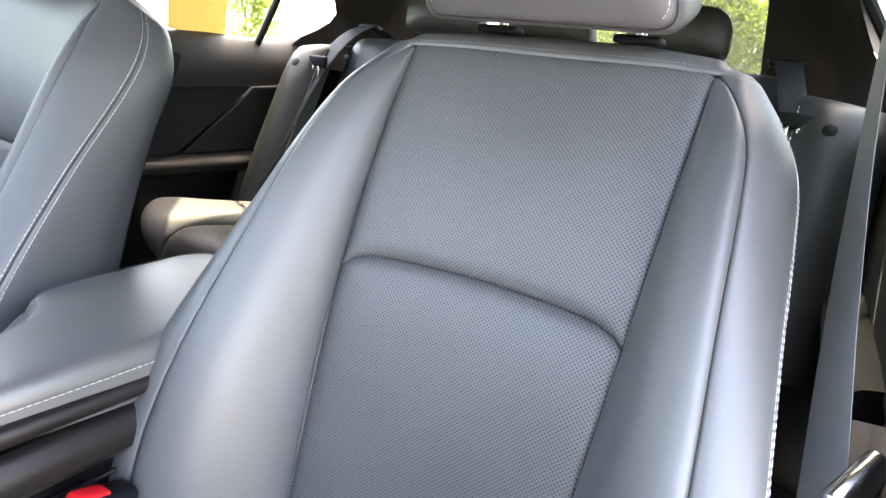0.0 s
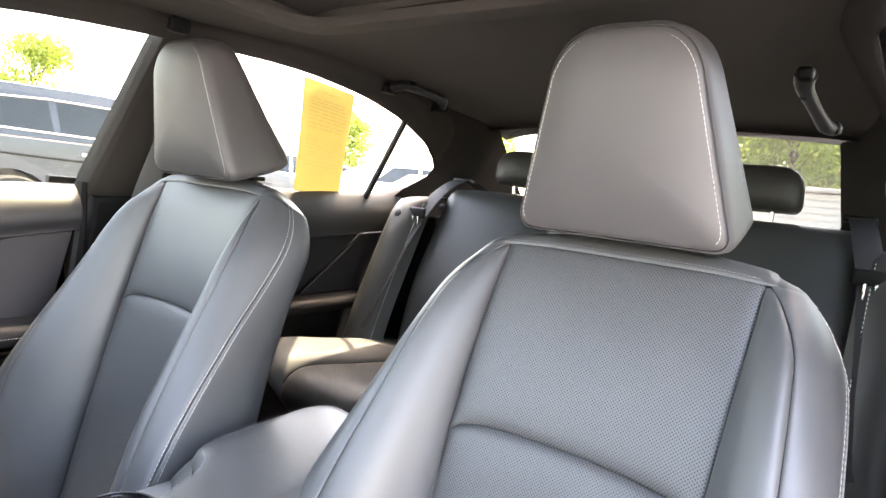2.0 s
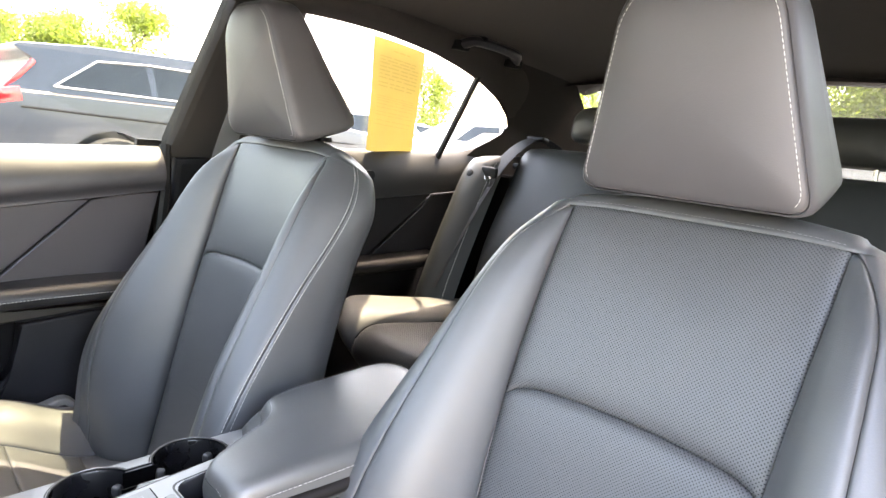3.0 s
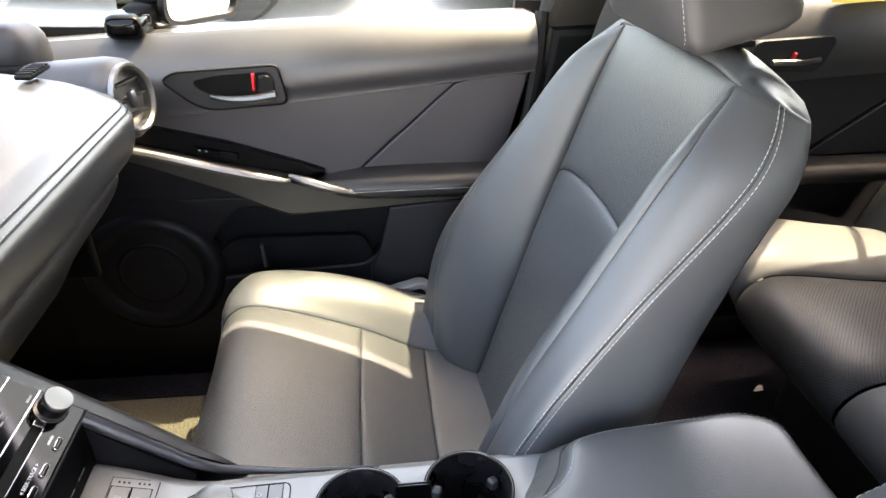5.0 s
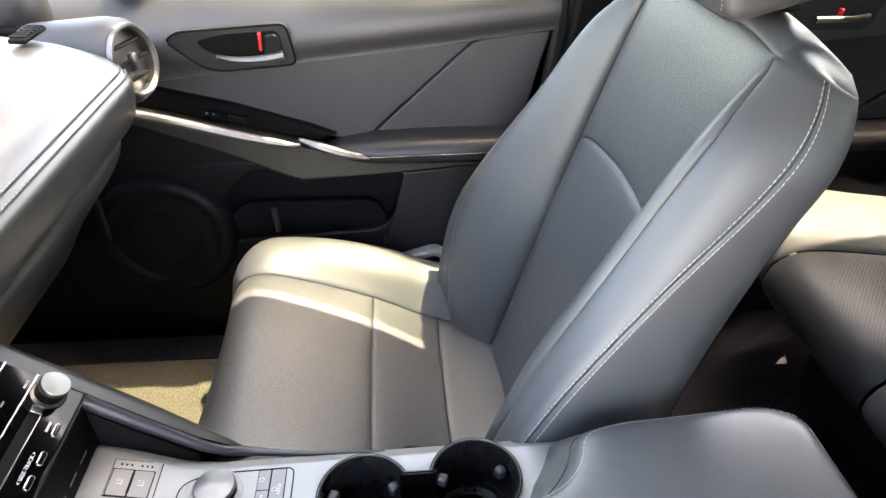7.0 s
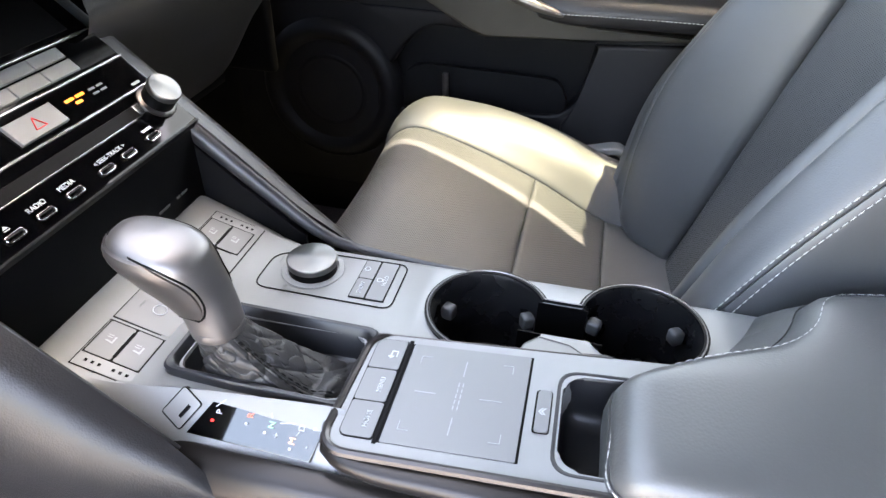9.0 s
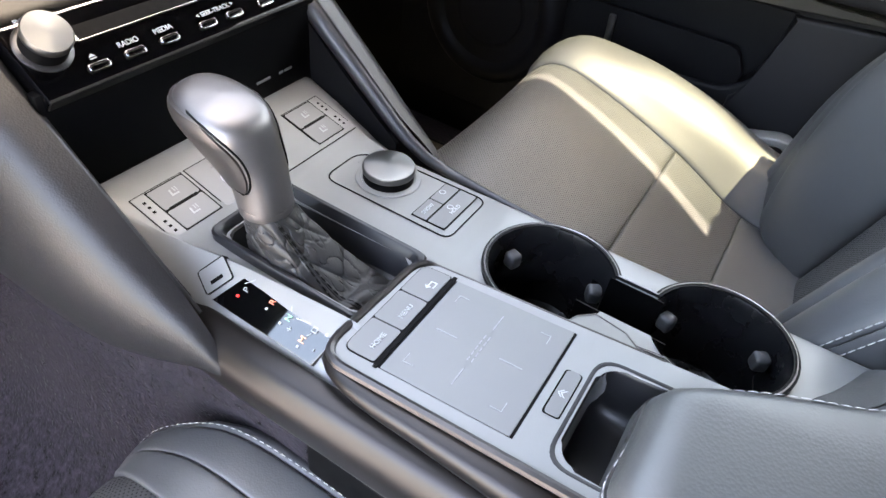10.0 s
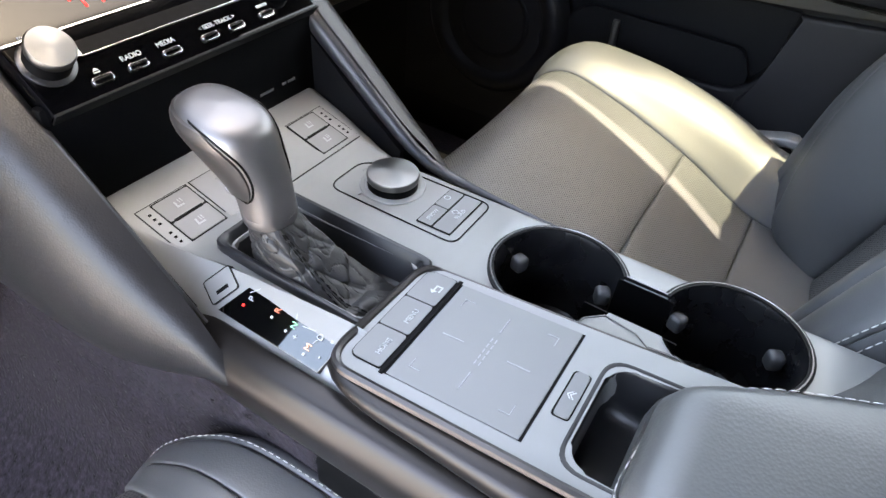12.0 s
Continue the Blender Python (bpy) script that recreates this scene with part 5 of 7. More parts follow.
def tray_plan(inset):
    """Rounded outline of the tray, smaller towards its floor."""
    x, y = 0.03375 - inset, 0.05125 - inset
    return [(0.0625 + a, 0.3085 + b) for a, b in rounded([(-x, -y), (x, -y), (x, y), (-x, y)], max(0.004, 0.012 - inset * 0.5), 6)]


tools.append(plate(tray_plan(-0.0004), Matrix.Translation((0, 0, 0.66)), 0.07, 0))
body = part("console_body", cut(console_body(), *tools), CONSOLE, console, "", 30)
for x, y in CUPS:
    well = lathe([(CUP_R + 0.0005, 0.0015), (CUP_R - 0.001, -0.002), (CUP_R - 0.0035, -0.045), (CUP_R - 0.006, -0.066), (CUP_R - 0.010, -0.070), (0.0003, -0.070)], (x, y, deck(y)), None, 48, False)
    neck = [f for f in well.faces if abs(f.calc_center_median().x + 0.0408) < 0.0165 and abs(f.calc_center_median().y - 0.253) < 0.036 and f.calc_center_median().z > 0.590]
    bmesh.ops.delete(well, geom=neck, context="FACES")
    cup = part("cup_holder", well, CUP, console, "round black cup holder")
    part("cup_floor_ring", lathe([(0.029, -0.0700), (0.029, -0.0675), (0.0275, -0.0675), (0.0275, -0.0700)], (x, y, deck(y)), None, 40), BUTTON_DARK, cup)
    for a in (160, 30):
        c, sn = math.cos(radians(a + 90)), math.sin(radians(a + 90))
        t = Euler((0, 0, radians(a + 90))).to_matrix()
        part("cup_tab", rbox((x + c * (CUP_R - 0.009), y + sn * (CUP_R - 0.009), deck(y) - 0.017), (0.010, 0.010, 0.012), 0.0028, 3, t), BUTTON_DARK, cup, "grey rubber tab that holds the cup")


def cup_outline(r):
    """Outline of both cups and the neck between them."""
    (x1, y1), (x2, y2) = CUPS
    out = []
    for k in range(37):
        a = radians(58 + 274 * k / 36)
        out.append((x1 + r * math.sin(a), y1 + r * math.cos(a)))
    for k in range(37):
        a = radians(194 + 288 * k / 36)
        out.append((x2 + r * math.sin(a), y2 + r * math.cos(a)))
    return out


outer, inner = cup_outline(CUP_R + 0.0042), cup_outline(CUP_R + 0.0002)
ring = frame_plate(outer, inner, Matrix.Translation((0, 0, 0)), 0.004)
for v in ring.verts:
    v.co.z += deck(v.co.y) + 0.0022
part("cup_rim", ring, PLASTIC, console, "dark satin rim round both cup holders")
line = [Vector((x, y, deck(y) + 0.0026)) for x, y in cup_outline(CUP_R + 0.0022)]
part("cup_rim_line", tube(line + line[:1], 0.0005, 6, caps=False), SATIN, console, "fine bright line in the cup rim")
HUMP = [(-1.0, -0.30, 0.222), (-0.72, -0.205, 0.232), (-0.5, -0.135, 0.29), (-0.3, -0.106, 0.42), (-0.12, -0.098, 0.54), (0.12, 0.098, 0.54), (0.3, 0.106, 0.42), (0.5, 0.135, 0.29), (0.72, 0.205, 0.232), (1.0, 0.30, 0.222)]
def hump_at(u, v):
    """Cross-section of the tunnel, wide in the footwells and narrow between the seats."""
    x, z = spline(HUMP, u)
    slim = min(1.0, max(0.0, (v + 0.02) / 0.14))
    return Vector((math.copysign(abs(x) - slim * 0.75 * max(0.0, abs(x) - 0.106), x), v, min(0.535, z)))


hump = surf(hump_at, lin(-1, 1, 41), lin(-0.71, 0.64, 28))
bmesh.ops.recalc_face_normals(hump, faces=hump.faces)
lone("floor_tunnel_front", hump, CARPET, "dark carpeted hump of the floor under the console", "floor", "structure")
for x in (-0.0572, -0.0246):
    part("cup_neck_wall", rbox((x, 0.253, 0.596), (0.0008, 0.036 if x < -0.04 else 0.058, 0.048), 0), DEEP, console)
part("cup_neck_floor", rbox((-0.041, 0.254, 0.580), (0.034, 0.040, 0.01), 0.002), DEEP, console)
tri = rounded([(0.0125, 0.2245), (-0.006, 0.2305), (-0.0150, 0.2400), (-0.0120, 0.2600), (-0.0050, 0.2700), (0.0125, 0.2760)], 0.0012, 2)
part("cup_side_plate", plate(tri, Matrix.Translation((0, 0, deck(0.25) + 0.0050)), 0.03, 0.0008), CONSOLE, console)
wedge = [Vector((x, y, deck(0.25) + 0.0052)) for x, y in tri[2:-2]]
part("cup_side_edge", tube(wedge, 0.0005, 6), SATIN, console, "fine bright edge beside the cups")

# side rails
for s in (-1, 1):
    if s > 0:
        path = smooth_path([(s * 0.098, -0.03, 0.578), (s * 0.108, 0.03, 0.588), (s * 0.1135, 0.075, 0.5955), (s * 0.1155, 0.12, 0.600), (s * 0.1155, 0.20, 0.602), (s * 0.1155, 0.35, 0.606), (s * 0.1155, 0.62, 0.610)], 40)
        prof = rounded([(-0.010, 0.010), (0.004, 0.008), (0.013, -0.006), (0.014, -0.026), (-0.008, -0.026)], 0.006, 4)
        part("side_rail", sweep(prof, path), SATIN_WARM, console, "dark satin rail along the console's side")
        # added dark sheet stands for the shade in the gap by the driver's seat
        part("side_panel", rbox((0.1085, 0.37, 0.520), (0.005, 0.50, 0.125), 0.002), DEEP, console, "dark sheet for the shade between the console and the seat")
        for r_, pts in ((0.0030, [(0.1215, 0.13, 0.566), (0.1215, 0.30, 0.577), (0.1205, 0.62, 0.584)]), (0.0026, [(0.1165, 0.17, 0.548), (0.1165, 0.32, 0.556), (0.116, 0.62, 0.563)])):
            part("side_ridge", tube(smooth_path(pts, 24), lambda t, r_=r_: r_ * min(1.0, 0.3 + 4 * t), 8), SATIN_WARM, console)
    # padded knee bars that run from the dashboard down to the console
    def knee(u, v, s=s):
        cy, cz, ly, lz, b = spline([(0.0, 0.078, 0.583, 0.078, 0.579, 0.004), (0.12, 0.055, 0.606, 0.054, 0.573, 0.014), (0.25, 0.022, 0.631, 0.020, 0.557, 0.027), (0.42, -0.03, 0.675, -0.035, 0.536, 0.036),
                                    (0.7, -0.14, 0.765, -0.13, 0.530, 0.042), (1.0, -0.26, 0.86, -0.26, 0.532, 0.044)], v)
        w = (1 - math.cos(math.pi * u)) / 2
        root = spline([(0.0, 0.121), (0.12, 0.1175), (0.25, 0.1140), (1.0, 0.113)], v)
        return Vector((s * (root + b * math.sin(math.pi * u) ** 0.62), cy + (ly - cy) * w, cz + (lz - cz) * w))
    bm = surf(knee, lin(0, 1, 22), lin(0, 1, 34))
    bmesh.ops.recalc_face_normals(bm, faces=bm.faces)
    part("knee_pad", bm, KNEE, console, "padded knee bar in dark grey leather")
    tail = [(s * 0.099, 0.22, 0.6035), (s * 0.1055, 0.14, 0.5985)] if s < 0 else []
    crest = smooth_path(tail + ([(s * 0.116, 0.072, 0.595)] if s < 0 else []) + [(s * 0.112, 0.045, 0.606), (s * 0.112, 0.0, 0.640), (s * 0.113, -0.06, 0.688), (s * 0.114, -0.15, 0.763), (s * 0.114, -0.24, 0.83)], 30)
    part("knee_trim", tube(crest, lambda t: 0.0012 + 0.0070 * min(1, 1.8 * t), 10), TRIM_SATIN, console)
    flank = plate([(0.03, 0.606), (-0.02, 0.645), (-0.09, 0.705), (-0.16, 0.765), (-0.16, 0.60), (0.03, 0.595)], yz(-s, 0.0), 0.004, 0)
    bmesh.ops.translate(flank, vec=(s * 0.110, 0, 0), verts=flank.verts)
    part("inner_flank", flank, PLASTIC, console)

# gear lever
def frame_ring(inset, z):
    """A rounded oblong round the lever, drawn in by inset, z above the console's top."""
    pts = rounded([(0.002 + inset, 0.0095 + inset), (0.072 - inset, 0.0095 + inset), (0.074 - inset, 0.133 - inset), (0.003 + inset, 0.134 - inset)], 0.008, 4)
    return [Vector((x, y, deck(y) + z)) for x, y in pts]


rim = bmesh.new()
loops = [[rim.verts.new(p) for p in frame_ring(*l)] for l in ((0.0, -0.004), (0.0, 0.0045), (0.0012, 0.0062), (0.0035, 0.0062), (0.0048, 0.0048), (0.0090, -0.0100), (0.0105, -0.0240))]
for a, b in zip(loops, loops[1:]):
    for i in range(len(a)):
        rim.faces.new((a[i], a[(i + 1) % len(a)], b[(i + 1) % len(a)], b[i]))
rim.faces.new(loops[-1])
bmesh.ops.recalc_face_normals(rim, faces=rim.faces)
gear = thing("gear_lever", "automatic gear lever with satin metal knob and black leather gaiter", "gear lever", (0.045, 0.06, 0.60))
part("gaiter_frame", rim, BOOT_FRAME, gear, "black padded frame round the gaiter")
TOPC = Vector((0.0540, 0.0460, 0.652))


def gaiter(u, v):
    """u round, v from the frame up to the collar: a flat skirt, a fold, then a taut neck with creases."""
    a = 2 * math.pi * u
    cx, cy = math.cos(a), math.sin(a)
    k = 1 / max(abs(cx), abs(cy)) * 0.86 + 0.14
    low = Vector((0.038 + 0.0265 * cx * k, 0.0715 + 0.0520 * cy * k, 0.600))
    toe = Vector((0.044 + 0.0215 * cx * k, 0.0680 + (0.0300 + 0.008 * max(0.0, cy)) * cy * k, 0.6045 + 0.004 * cy))
    up = TOPC + Vector((0.0150 * cx, 0.0155 * cy, 0))
    if v < 0.30:
        w = v / 0.30
        p = low.lerp(toe, w)
        p.z += -0.010 * math.sin(math.pi * w) * (1 - 0.9 * max(0.0, cy) ** 2) + 0.006 * max(0.0, cy) ** 2 * math.sin(math.pi * w) * (1 + cx)
    else:
        w = (v - 0.30) / 0.70
        p = toe.lerp(up, w ** 0.85)
        p.z = toe.z + (up.z - toe.z) * w ** 1.08
    edge = min(1.0, max(0.0, v * (1 - v) * 9))
    crease = (1 - abs(math.sin(2.5 * a + 5.5 * v))) ** 4 * -0.0014 + (1 - abs(math.sin(1.5 * a - 8.0 * v + 0.7))) ** 5 * -0.0013
    belly = 0.0022 * math.sin(math.pi * v) * (0.5 + 0.5 * math.sin(3 * a + 0.5))
    rough_ = 0.0009 * noise.noise(Vector((cx * 2.2, cy * 2.2, v * 7))) - 0.0011 * (1 - min(1.0, abs(noise.noise(Vector((cx * 3.1 + 4, cy * 3.1, v * 9)))) * 7)) ** 3
    return p + Vector((cx, cy, 0.35)) * edge * (crease + belly + rough_)


gt = part("gaiter", surf(gaiter, lin(0, 1, 241)[:-1], lin(0, 1, 100), None, True), GAITER, gear, "creased black leather gaiter")
def seam_tape(u, v):
    """Folded strip of leather over the gaiter's seam."""
    v = 0.10 + 0.88 * v
    return gaiter(0.165 + (u - 0.5) * 0.040 * (1.4 - v), v) + Vector((0.3, 0.9, 0.4)).normalized() * (0.0009 * min(1.0, 5 * u, 5 * (1 - u)) - 0.0007 * max(0.0, 1 - abs(u - 0.5) * 10))


part("seam_tape", surf(seam_tape, lin(0, 1, 21), lin(0, 1, 60)), GAITER, gt)
for da in (-0.012, 0.012):
    pts = [gaiter(0.165 + da * (1.4 - v), v) for v in lin(0.12, 0.97, 30)]
    nr = [Vector((0.3, 0.9, 0.4)).normalized()] * 30
    part("gaiter_stitching", stitches([p + n * 0.0012 for p, n in zip(pts, nr)], nr, 0.0040, 0.0016, 0.0006), STITCH_BLACK, gt)
part("collar", lathe([(0.0160, 0.0), (0.0165, 0.003), (0.0160, 0.006)], TOPC + Vector((0, 0, -0.002)), None, 28), KNOB_METAL, gear)
KNOB = [(0.0, 0.0540, 0.0460, 0.654, 0.0155, 0.0155), (0.2, 0.0540, 0.0430, 0.668, 0.0155, 0.0170), (0.40, 0.0540, 0.0370, 0.679, 0.0175, 0.0205), (0.6, 0.0545, 0.0280, 0.692, 0.0205, 0.0255),
        (0.78, 0.0550, 0.0215, 0.7040, 0.0225, 0.0285), (0.9, 0.0550, 0.0205, 0.7115, 0.0200, 0.0255), (0.97, 0.0550, 0.0200, 0.7155, 0.0130, 0.0170), (1.0, 0.0550, 0.0200, 0.7165, 0.0001, 0.0001)]


def knob(u, v, grow=0.0):
    x, y, z, rx, ry = spline(KNOB, v)
    a = 2 * math.pi * u
    c, s = math.cos(a), math.sin(a)
    e = 0.82
    tilt = 0.30 * s * ry * max(0.0, v - 0.2)
    return Vector((x + (rx + grow) * math.copysign(abs(c) ** e, c), y + (ry + grow) * math.copysign(abs(s) ** e, s), z - tilt * 0.8))


kn = part("knob", surf(knob, lin(0, 1, 65)[:-1], lin(0, 1, 40), None, True), KNOB_METAL, gear, "satin silver metal knob")
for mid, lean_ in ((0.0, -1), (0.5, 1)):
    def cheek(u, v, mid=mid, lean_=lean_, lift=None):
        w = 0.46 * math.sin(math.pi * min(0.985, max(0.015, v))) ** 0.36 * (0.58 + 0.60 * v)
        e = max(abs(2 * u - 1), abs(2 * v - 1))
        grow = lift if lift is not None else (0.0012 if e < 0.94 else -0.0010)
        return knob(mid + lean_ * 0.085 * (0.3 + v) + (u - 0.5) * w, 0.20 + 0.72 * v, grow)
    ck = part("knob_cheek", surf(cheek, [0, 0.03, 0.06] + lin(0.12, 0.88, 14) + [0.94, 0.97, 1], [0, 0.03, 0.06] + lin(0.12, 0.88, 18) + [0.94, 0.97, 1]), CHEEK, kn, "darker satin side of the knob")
    rim_ = [cheek(0.0, v, lift=0.0003) for v in lin(0.02, 0.98, 24)] + [cheek(1.0, v, lift=0.0003) for v in lin(0.98, 0.02, 24)]
    part("knob_seam", tube(rim_ + rim_[:1], 0.0007, 5, caps=False), DEEP, ck)

# gear indicator on the sloping edge
A, B, C2, D2 = (Vector(p) for p in ((0.0990, 0.042, 0.6025), (0.0805, 0.055, 0.6205), (0.0850, 0.128, 0.6265), (0.1030, 0.123, 0.6075)))
ind = thing("gear_indicator", "glossy black gear indicator strip set in the console's sloping edge", "gear indicator", tuple((A + C2) / 2))
mid = (A + B + C2 + D2) / 4
across, along = B - A, (A - D2).normalized()
up_ = across.cross(along).normalized()
im = basis(mid + up_ * 0.0009, along.cross(up_), along)
im = im @ Matrix.Rotation(radians(9), 4, "Y")
loc = lambda p: (im.inverted() @ Vector(p))[:2]
part("indicator_panel", plate([loc(p) for p in (A, D2, C2, B)], im, 0.005, 0.0005), INDICATOR, ind)


def spot(a, b, lift=0.0006):
    """Plane on the strip: a from its outer to its inner edge, b from front to rear."""
    x, y = loc((A.lerp(B, a)).lerp(D2.lerp(C2, a), b))
    return im @ Matrix.Translation((x, y, lift))


for ch, a, b, m_ in (("P", 0.62, 0.125, WHITE_INK), ("R", 0.70, 0.38, INK_RED), ("N", 0.60, 0.59, INK_GREEN), ("D", 0.68, 0.83, WHITE_INK), ("M", 0.36, 0.81, INK_ORANGE), ("+", 0.40, 0.67, WHITE_INK), ("-", 0.30, 0.93, WHITE_INK)):
    part("gear_letter", words(ch, spot(a, b), 0.0056), m_, ind)
for a, b, m_ in ((0.40, 0.12, LED_RED), (0.50, 0.39, WHITE_INK), (0.40, 0.57, WHITE_INK), (0.18, 0.82, WHITE_INK), (0.72, 0.93, WHITE_INK)):
    part("gear_mark", plate([(-0.0008, -0.0008), (0.0008, -0.0008), (0.0008, 0.0008), (-0.0008, 0.0008)], spot(a, b, 0.0007), 0.0003, 0), m_, ind)
for (a, b), (c, e) in (((0.72, 0.06), (0.95, 0.10)), ((0.95, 0.10), (0.93, 0.28)), ((0.93, 0.40), (0.95, 0.50)), ((0.95, 0.50), (0.74, 0.56)), ((0.68, 0.64), (0.74, 0.76)), ((0.48, 0.815), (0.58, 0.825))):
    part("gear_line", tube([spot(a, b, 0.0004).translation, spot(c, e, 0.0004).translation], 0.00028, 5), WHITE_INK, ind)
# small cover ahead of the indicator
cn = Vector((0.68, 0, 0.73)).normalized()
cx = Vector((-0.60, 0.50, 0.56)).normalized()
cm = basis(Vector((0.0886, 0.0340, 0.6113)) + cn * 0.0018, cx, cn.cross(cx))
cov = part("shift_lock_cover", frame_plate(rounded([(-0.0105, -0.0085), (0.0105, -0.0085), (0.0105, 0.0085), (-0.0105, 0.0085)], 0.002, 3), rounded([(-0.0099, -0.0079), (0.0099, -0.0079), (0.0099, 0.0079), (-0.0099, 0.0079)], 0.0018, 3), cm, 0.004), DEEP, console)
part("shift_lock_face", plate(rounded([(-0.0099, -0.0079), (0.0099, -0.0079), (0.0099, 0.0079), (-0.0099, 0.0079)], 0.0018, 3), cm @ Matrix.Translation((0, 0, -0.0001)), 0.004, 0.0003), CONSOLE, cov)
part("shift_lock_slot", plate([(-0.0012, -0.0045), (0.0012, -0.0045), (0.0012, 0.0045), (-0.0012, 0.0045)], cm @ Matrix.Translation((0.0, -0.003, 0.0002)) @ Matrix.Rotation(radians(90), 4, "Z"), 0.0006, 0), DEEP, cov)


# ---- touchpad ----
def tz(y):
    return 0.6325 + (y - 0.16) * 0.105


def pad_plane(x, y, lift=0.0):
    return basis((x, y, tz(y) + lift), (-1, 0, 0), (0, -1, -0.105))


tp = thing("touchpad", "grey touchpad module with three buttons on the centre console", "touchpad", (0.055, 0.2, 0.62))
mp = pad_plane(0.056, 0.20)
notch = [(0.01525 + 0.012 * math.cos(a), -0.0696 + 0.012 * math.sin(a)) for a in lin(0, math.pi / 2, 9)]
notch += [(-0.02825 + 0.012 * math.cos(a), -0.0696 + 0.012 * math.sin(a)) for a in lin(math.pi / 2, math.pi, 9)]
out = rounded([(-0.050, 0.071), (0.0435, 0.068), (0.0445, -0.060), (0.046, -0.150), (0.02725, -0.150)] + notch + [(-0.04025, -0.150), (-0.052, -0.150)], [0.018, 0.016, 0.0, 0.003, 0.0] + [0.0] * len(notch) + [0.0, 0.003], 9)
part("module_base", plate(out, mp @ Matrix.Translation((0, 0, -0.0015)), 0.026, 0.0015), CONSOLE, tp)
rimline = [mp @ Vector((a, b, -0.0018)) for a, b in [(-0.052, -0.15), (-0.0515, -0.09), (-0.0508, -0.02)] + [p for p in out if p[1] > 0.03] + [(0.0440, 0.02), (0.0445, -0.04), (0.0452, -0.085)]]
part("module_rim", tube(rimline, lambda t: 0.0028 - 0.0020 * max(0.0, min(1.0, (t - 0.72) * 8)), 8), SATIN_DARK, tp, "dark satin metal rim")
rail = smooth_path([mp @ Vector((-0.030, 0.0715, -0.006)), mp @ Vector((-0.046, 0.066, -0.007)), mp @ Vector((-0.053, 0.045, -0.009)), mp @ Vector((-0.0545, 0.0, -0.011)), mp @ Vector((-0.056, -0.06, -0.014)), mp @ Vector((-0.058, -0.14, -0.020)), mp @ Vector((-0.060, -0.22, -0.026))], 40)
part("module_rail", tube(rail, lambda t: 0.0045 + 0.0055 * min(1, t * 2.2), 10), SATIN_WARM, tp, "bronze-tinted satin metal side rail")
# face of the pad, set between two dark slots
padm = pad_plane(0.0575, 0.1985, -0.0012)
part("pad_bed", plate([(-0.0388, 0.0388), (0.0388, 0.0388), (0.0388, -0.0400), (-0.0388, -0.0400)], padm, 0.004, 0), DEEP, tp)
face = part("pad_face", plate(rounded([(-0.0388, 0.0365), (0.0388, 0.0365), (0.0388, -0.0385), (-0.0388, -0.0385)], 0.001, 2), padm @ Matrix.Translation((0, 0, 0.0004)), 0.003, 0.0003), BUTTON, tp, "flat matt grey touch surface")
top = padm @ Matrix.Translation((0, 0, 0.0004))
for sx in (-1, 1):
    for sy in (-1, 1):
        for a, b in (((0, 0.00025), (0.006, 0.00025)), ((0.00025, 0), (0.00025, 0.006))):
            w, h = abs(b[0] - a[0]) + 0.0004, abs(b[1] - a[1]) + 0.0004
            part("corner_mark", plate([(0, 0), (w, 0), (w, h), (0, h)], top @ Matrix.Translation((sx * 0.029 - (w if sx > 0 else 0), sy * 0.029 - (h if sy > 0 else 0), 0.0003)), 0.0003, 0), PAD_INK, face)
for x, y, w, h in ((0.0, 0.020, 0.0006, 0.013), (0.0, -0.019, 0.0006, 0.013), (-0.022, 0.0, 0.012, 0.0006), (0.022, 0.0, 0.012, 0.0006)):
    part("cross_mark", plate([(-w / 2, -h / 2), (w / 2, -h / 2), (w / 2, h / 2), (-w / 2, h / 2)], top @ Matrix.Translation((x, y, 0.0003)), 0.0003, 0), PAD_INK, face)
for k in range(5):
    for h_ in (-0.0013, 0.0013):
        part("badge_bar", plate([(-0.0015, h_ - 0.00032), (0.0015, h_ - 0.00032), (0.0017, h_ + 0.00032), (-0.0013, h_ + 0.00032)], top @ Matrix.Translation((-0.0088 + 0.0044 * k, 0, 0.0003)), 0.0002, 0), PAD_INK, face)
part("button_bed", plate(rounded([(-0.0391, -0.0101), (0.0391, -0.0101), (0.0391, 0.0106), (-0.0391, 0.0106)], [0.002, 0.002, 0.0055, 0.0055], 4), pad_plane(0.0565, 0.1480, -0.0008), 0.003, 0), DEEP, tp)
